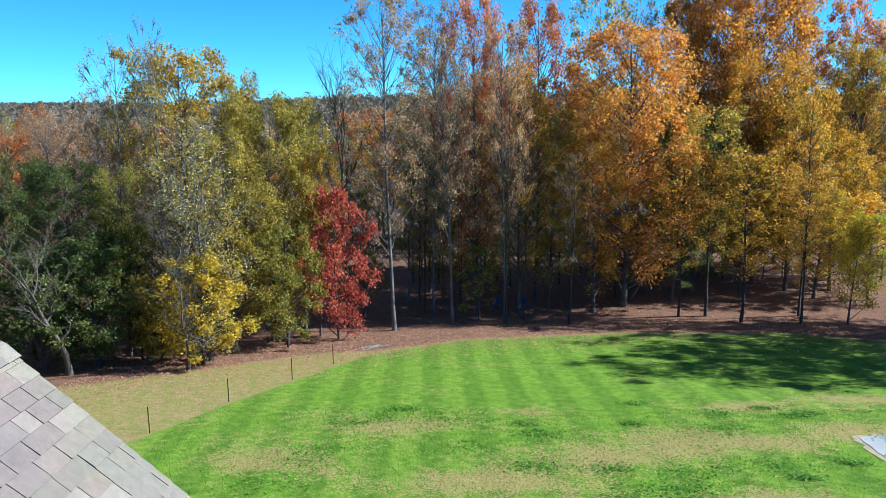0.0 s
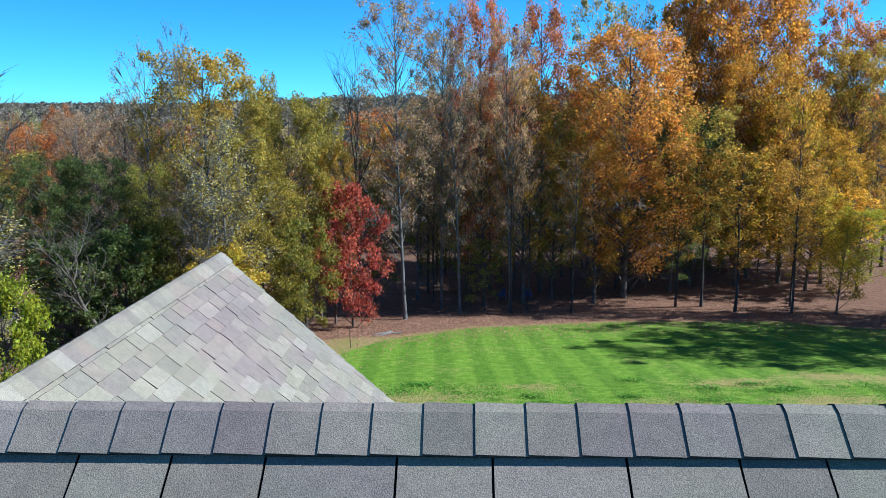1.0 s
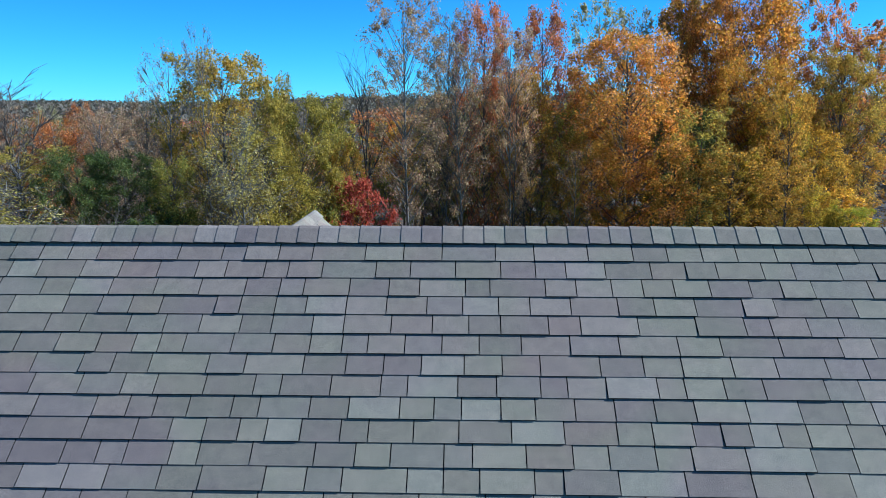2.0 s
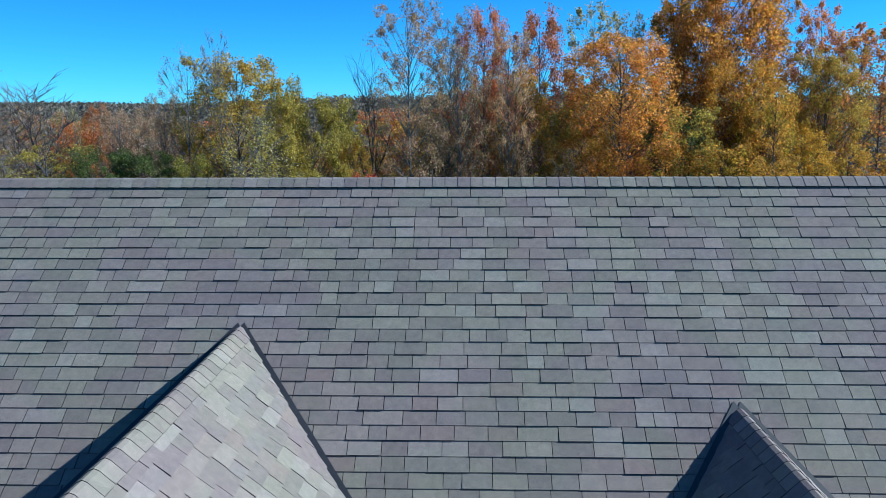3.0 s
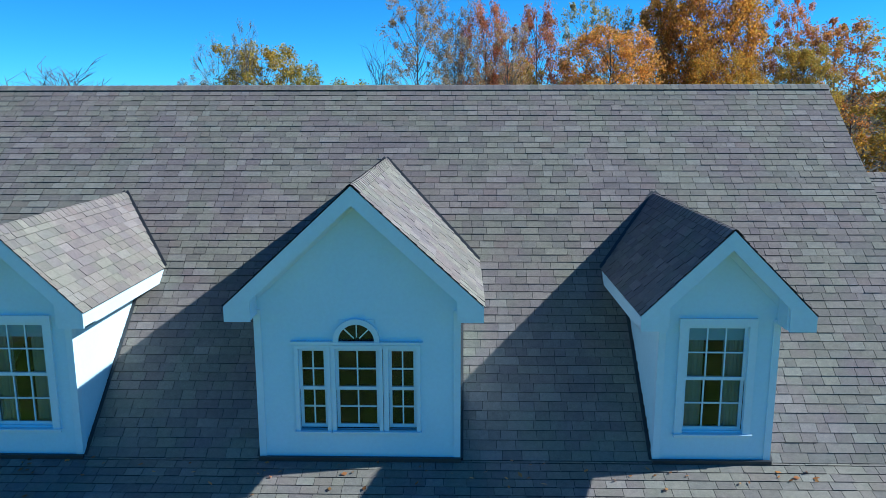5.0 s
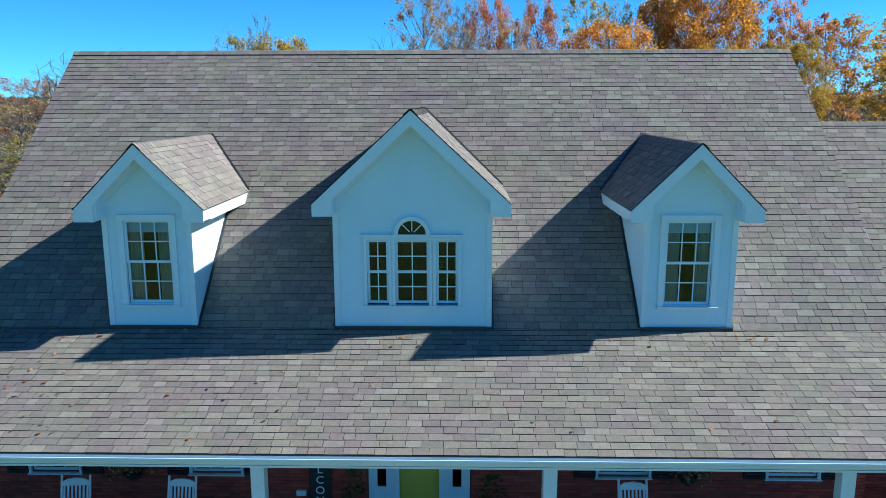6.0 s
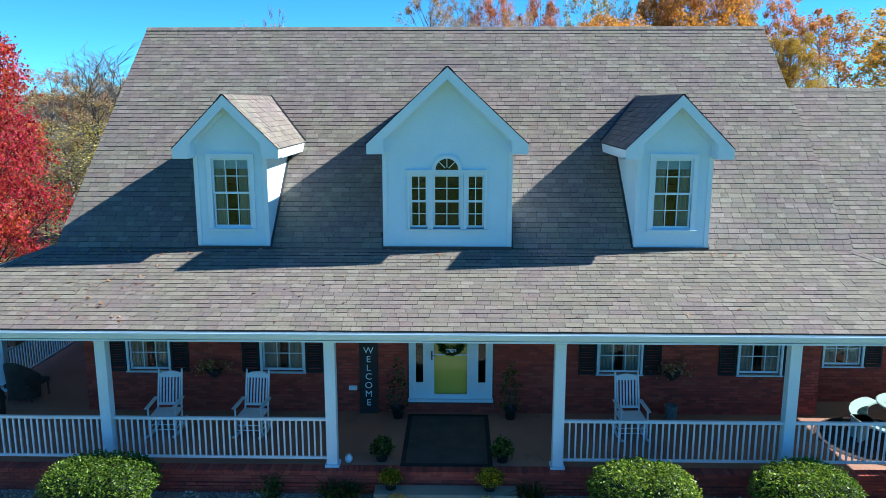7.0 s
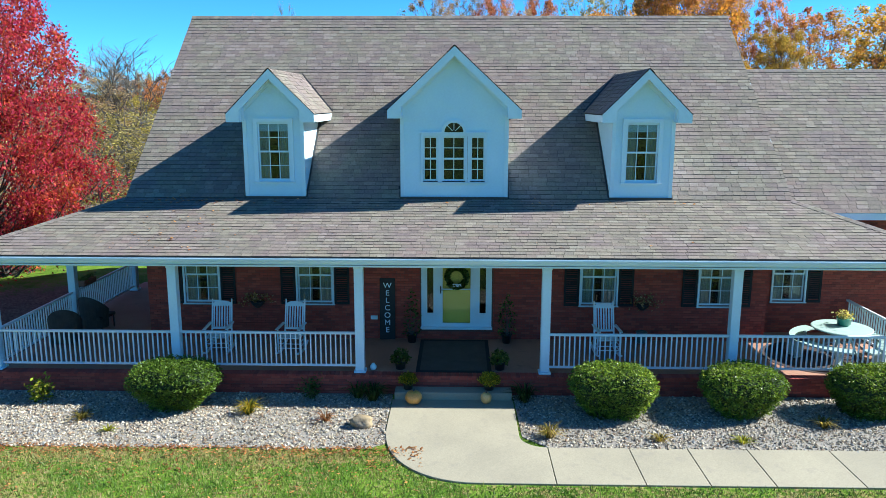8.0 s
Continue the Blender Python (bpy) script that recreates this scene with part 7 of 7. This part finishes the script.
def roof_pick(g):
    x = g.uniform(-8, 6) if g.random() < 0.5 else g.normal(-6.6, 0.8)
    y = g.uniform(-2.4, 0.1) if g.random() < 0.45 else min(0.3, g.normal(0.05, 0.12))
    return (x, y, front_z(y) + 0.03)


litter("roof_leaves", 240, roof_pick, 0.038, 67, "fallen", "a few dry leaves caught on the porch roof")


# ---- shingles, bricks: pieces last ----
def shingle_piece_mesh(w, t):
    b = bmesh.new()
    d = EXPOSE + 0.03
    vs = [b.verts.new(p) for p in ((0, 0, 0), (w, 0, 0), (w, 0, t), (0, 0, t), (0, d, -0.002), (w, d, -0.002), (w, d, 0.003), (0, d, 0.003))]
    for f in ((0, 1, 2, 3), (3, 2, 6, 7), (0, 3, 7, 4), (2, 1, 5, 6)):
        b.faces.new([vs[i] for i in f]).material_index = 0 if f[2] == 6 and f[0] == 3 else 1
    me = mesh_of("shingle", b, M["shingle_piece"])
    me.materials.append(M["shingle_edge"])
    return me


PIECE = [[shingle_piece_mesh(w - 0.007, t) for t in (0.011, 0.016)] for w in WIDTHS]


def lay_shingles(parent, o, u, v, vlen, clip, seed, keep=None, skip=None, name="shingles", expose=EXPOSE):
    """Courses of tabs up a slope. o: eave corner, u along the eave, v up the slope. clip(v): the course's ends along u."""
    o, u, v = Vector(o), Vector(u).normalized(), Vector(v).normalized()
    nrm = u.cross(v).normalized()
    r = random.Random(seed)
    verts, faces, singles = [], [], []
    on = np.array([*zip(u, v, nrm)])
    oo = np.array(o)
    for c in range(int(vlen / expose) + 1):
        v0 = c * expose
        if v0 > vlen - 0.03:
            break
        a, e = clip(min(vlen, v0 + expose / 2))
        x = a - r.random() * 0.15
        while x < e:
            wi = r.choice((0, 1, 1, 2, 2, 3, 3, 4, 4, 5))
            w = WIDTHS[wi]
            x0, x1 = max(a, x), min(e, x + w)
            x += w
            if x1 - x0 < 0.02:
                continue
            mid = o + u * ((x0 + x1) / 2) + v * (v0 + 0.07)
            if skip and skip(mid):
                continue
            if keep and len(singles) < 300 and x1 - x0 > w - 0.001 and v0 + expose + 0.03 < vlen and keep(mid):
                singles.append((wi, r.random() < 0.55, x0, v0, r.uniform(0, 0.003)))
                continue
            d = min(expose + 0.03, vlen - v0)
            t, s, j = r.uniform(0.01, 0.018), r.uniform(-0.002, 0.002), 0.003
            base = len(verts)
            q = [(x0 + j, v0 + s, 0), (x1 - j, v0 + s, 0), (x1 - j, v0 + s, t), (x0 + j, v0 + s, t), (x0 + j, v0 + d, -0.002), (x1 - j, v0 + d, -0.002), (x1 - j, v0 + d, 0.003), (x0 + j, v0 + d, 0.003)]
            verts += q
            faces += [(base, base + 1, base + 2, base + 3), (base + 3, base + 2, base + 6, base + 7), (base, base + 3, base + 7, base + 4), (base + 2, base + 1, base + 5, base + 6)]
    if verts:
        p = np.array(verts) @ on.T + oo
        me = quads(name, p, faces, M["shingle"])
        me.materials.append(M["shingle_edge"])
        me.polygons.foreach_set("material_index", [0 if i % 4 == 1 else 1 for i in range(len(faces))])
        ob = part(name, me, None, parent)
        ob["kind"] = "stuff"
    m3 = Matrix((u, v, nrm)).transposed().to_4x4()
    for wi, thick, x0, v0, lift in singles:
        s = part("shingle", PIECE[wi][thick], None, parent)
        s.matrix_basis = Matrix.Translation(o + u * (x0 + 0.0035) + v * v0 + nrm * lift) @ m3
    return parent


def on_dormer(p):
    for cx, half, rh, pk, tp in DORMERS:
        dx = abs(p.x - cx)
        if dx < half - 0.05 and 0.3 < p.y and p.z < pk - (pk - tp) / rh * dx - 0.25:
            return True
    return False


SL = math.hypot(1, PITCH)
lay_shingles(main_roof, (ROOF_X0 - 0.02, BREAK_Y, BREAK_Z), (1, 0, 0), (0, 1, PITCH), (RIDGE_Y - BREAK_Y) * SL, lambda v: (0, ROOF_X1 - ROOF_X0 + 0.04), 1,
             keep=lambda p: p.y > 3.6 and 0.9 < p.x < 4.4 and p.y < 5.95, skip=on_dormer, expose=0.1443)
PS = math.hypot(1, PORCH_PITCH)
PV = (BREAK_Y - EAVE_Y) * PS
lay_shingles(porch_roof, (-EAVE_X, EAVE_Y - 0.03, EAVE_Z - 0.01), (1, 0, 0), (0, 1, PORCH_PITCH), PV + 0.03, lambda v: ((ROOF_X0 + EAVE_X) * v / PV, 2 * EAVE_X - (EAVE_X - ROOF_X1) * v / PV), 2,
             keep=lambda p: -3 < p.x < 3 and p.y < -0.9)
lw = ROOF_X0 + EAVE_X
ls = math.hypot(lw, BREAK_Z - EAVE_Z)
lay_shingles(porch_roof_left, (-EAVE_X, 6.6, EAVE_Z), (0, -1, 0), (lw, 0, BREAK_Z - EAVE_Z), ls, lambda v: (0, 6.6 - EAVE_Y - HIP_D * v / ls), 3)
rw = EAVE_X - ROOF_X1
rs = math.hypot(rw, BREAK_Z - EAVE_Z)
lay_shingles(porch_roof_right, (EAVE_X, EAVE_Y, EAVE_Z), (0, 1, 0), (-rw, 0, BREAK_Z - EAVE_Z), rs, lambda v: (HIP_D * v / rs, WING_WALL_Y - EAVE_Y), 4)
lay_shingles(wing_roof, (8.0, WING_EAVE_Y - 0.03, WING_Z0 - 0.02), (1, 0, 0), (0, 1, WING_PITCH), (WING_Y - WING_EAVE_Y + 0.03) * math.hypot(1, WING_PITCH), lambda v: (0, WING_X1 - 8.0), 5,
             skip=lambda p: p.x < ROOF_X1 - 0.3)
lay_shingles(back_roof, (BACK_X + BACK_HALF, BACK_Y0 - 0.6, BACK_Z0), (0, 1, 0), (-1, 0, BACK_PITCH), BACK_HALF * math.hypot(1, BACK_PITCH), lambda v: (0, BACK_Y - BACK_Y0 + 0.62), 6,
             keep=lambda p: p.y > 9.5 and p.x < 1.4, skip=lambda p: p.z < RIDGE_Z - PITCH * abs(p.y - RIDGE_Y) - 0.1)
for ob in [o for o in scene.objects if o.name.split(".")[0] == "dormer"]:
    cx = ob.location.x
    half, rh, pk, tp = [d[1:] for d in DORMERS if abs(d[0] - cx) < 0.01][0]
    s3 = math.hypot(rh, pk - tp)
    back = lambda z: RIDGE_Y - (RIDGE_Z - z) / PITCH
    yb0, yb1 = back(tp) + 0.05, back(pk) + 0.05
    lay_shingles(ob, (-rh - 0.01, yb0, tp), (0, -1, 0), (rh, 0, pk - tp), s3, lambda v: (-(yb1 - yb0) * v / s3, yb0 + 0.03), 7, keep=lambda p: True)
    lay_shingles(ob, (rh + 0.01, -0.03, tp), (0, 1, 0), (-rh, 0, pk - tp), s3, lambda v: (0, yb0 + 0.03 + (yb1 - yb0) * v / s3), 8, keep=lambda p: True)


# ridge caps
def cap_mesh(slope, width=0.17, over=0.165):
    b = bmesh.new()
    ang = math.atan(slope)
    prof = []
    for i in range(9):
        s = -width + 2 * width * i / 8
        if abs(s) < 0.045:
            prof.append((s * math.cos(ang * abs(s) / 0.045), -0.5 * slope * s * s / 0.045 * math.cos(ang)))
        else:
            e = abs(s) - 0.045
            prof.append((math.copysign(0.045 * math.cos(ang) + e * math.cos(ang), s), -0.5 * slope * 0.045 * math.cos(ang) - e * math.sin(ang)))
    for x, t0 in ((0.0, 0.013), (over, 0.007)):
        for y, z in prof:
            b.verts.new((x, y, z + t0))
    for y, z in prof:
        b.verts.new((0.0, y, z + 0.007))
    b.verts.ensure_lookup_table()
    v = b.verts
    for i in range(8):
        b.faces.new((v[i], v[9 + i], v[10 + i], v[i + 1]))
        b.faces.new((v[18 + i], v[i], v[i + 1], v[19 + i]))
    for i in (0, 8):
        b.faces.new((v[i], v[9 + i], v[18 + i]))
    bmesh.ops.recalc_face_normals(b, faces=b.faces[:])
    for i, f in enumerate(b.faces):
        f.material_index = 0 if i < 16 and i % 2 == 0 else 1
    me = mesh_of("ridge_cap", b, M["shingle_piece"])
    me.materials.append(M["shingle_edge"])
    return me


def lay_caps(parent, p, q, slope, flip=False):
    p, q = Vector(p), Vector(q)
    if flip:
        p, q = q, p
    d = (q - p)
    k = int(d.length / EXPOSE)
    d.normalize()
    side = Vector((0, 0, 1)).cross(d).normalized()
    up = d.cross(side)
    me = cap_mesh(slope)
    m3 = Matrix((d, side, up)).transposed().to_4x4()
    for i in range(k):
        o = part("ridge_cap", me, None, parent)
        o.matrix_basis = Matrix.Translation(p + d * (i * EXPOSE)) @ m3


lay_caps(main_roof, (ROOF_X0 - 0.02, RIDGE_Y, RIDGE_Z + 0.01), (ROOF_X1 + 0.03, RIDGE_Y, RIDGE_Z + 0.01), PITCH, False)
lay_caps(back_roof, (BACK_X, BACK_Y0 - 0.1, BACK_Z + 0.012), (BACK_X, BACK_Y + 0.02, BACK_Z + 0.012), BACK_PITCH, True)
lay_caps(wing_roof, (8.3, WING_Y, WING_Z + 0.01), (WING_X1, WING_Y, WING_Z + 0.01), WING_PITCH)
for s, r_, x in ((-1, porch_roof_left, ROOF_X0), (1, porch_roof_right, ROOF_X1)):
    lay_caps(r_, (s * EAVE_X, EAVE_Y, EAVE_Z + 0.01), (x, BREAK_Y, BREAK_Z + 0.01), 0.25)
for ob in [o for o in scene.objects if o.name.split(".")[0] == "dormer"]:
    cx = ob.location.x
    half, rh, pk, tp = [d[1:] for d in DORMERS if abs(d[0] - cx) < 0.01][0]
    lay_caps(ob, (0, -0.03, pk + 0.012), (0, RIDGE_Y - (RIDGE_Z - pk) / PITCH + 0.02, pk + 0.012), (pk - tp) / rh)


# bricks
def lay_bricks(parent, o, u, length, height, holes, seed, singles=0, zone=None):
    o, u = Vector(o), Vector(u)
    out = Vector((u.y, -u.x, 0))
    r = random.Random(seed)
    bw, bh, j, dep = 0.203, 0.067, 0.01, 0.012
    verts, faces, done = [], [], 0
    pm = mesh_of("brick", boxes((0, bw - j, -dep - 0.03, 0, 0, bh - j)), M["brick_piece"])
    z, row = 0.0, 0
    while z + bh <= height + 0.001:
        x = -(row % 2) * bw / 2
        while x < length:
            spans = [(max(0, x), min(length, x + bw - j))]
            for h in holes:
                if h[2] < z + bh - 0.01 and h[3] > z + 0.005:
                    spans = [s for a, b in spans for s in ((a, min(b, h[0])), (max(a, h[1]), b))]
            for a, b in spans:
                if b - a < 0.02:
                    continue
                if done < singles and b - a > bw - j - 0.001 and zone and zone(a):
                    s = part("brick", pm, None, parent)
                    s.matrix_basis = Matrix.Translation(o + u * a + Vector((0, 0, z)) + out * r.uniform(-0.002, 0.002)) @ Matrix((u, -out, (0, 0, 1))).transposed().to_4x4()
                    done += 1
                    continue
                e = r.uniform(-0.003, 0.002)
                k = len(verts)
                for zz in (z, z + bh - j):
                    for a_, d_ in ((a, e), (b, e), (b, -dep - 0.02), (a, -dep - 0.02)):
                        verts.append(o + u * a_ + out * d_ + Vector((0, 0, zz)))
                faces += [(k, k + 1, k + 5, k + 4), (k + 1, k + 2, k + 6, k + 5), (k + 3, k, k + 4, k + 7), (k + 4, k + 5, k + 6, k + 7), (k + 3, k + 2, k + 1, k)]
            x += bw
        z += bh
        row += 1
    ob = part("bricks", quads("bricks", [tuple(v) for v in verts], faces, M["brick"]), None, parent)
    ob["kind"] = "stuff"


lay_bricks(porch_base, (-10.6, -2.35, -0.05), (1, 0, 0), 21.2, 0.47, [], 1, 300, lambda a: 3 < a < 18)
lay_bricks(wall_front, (-7.95, WALL_Y, FLOOR_Z), (1, 0, 0), 16.0, 2.56, [(h[0] + 7.95 - 0.042, h[1] + 7.95 + 0.042, h[2] - FLOOR_Z - 0.06, h[3] - FLOOR_Z + 0.07) for h in FRONT_HOLES], 2)
lay_bricks(wall_wing, (8.06, WING_WALL_Y, FLOOR_Z), (1, 0, 0), 8.5, 3.2, [(WING_WIN[0] - 8.06 - 0.042, WING_WIN[1] - 8.06 + 0.042, WING_WIN[2] - FLOOR_Z - 0.06, WING_WIN[3] - FLOOR_Z + 0.07)], 3)


def edge_course(parent):
    """Bricks laid on edge along the front of the porch floor."""
    r = random.Random(9)
    me = mesh_of("brick", boxes((0, 0.088, 0, 0.262, -0.039, 0)), M["brick_piece"])
    for i in range(215):
        part("edge_brick", me, None, parent).location = (-10.6 + 0.098 * i, -2.362 + r.uniform(-0.003, 0.003), FLOOR_Z - r.uniform(0.0005, 0.003))


edge_course(porch_base)
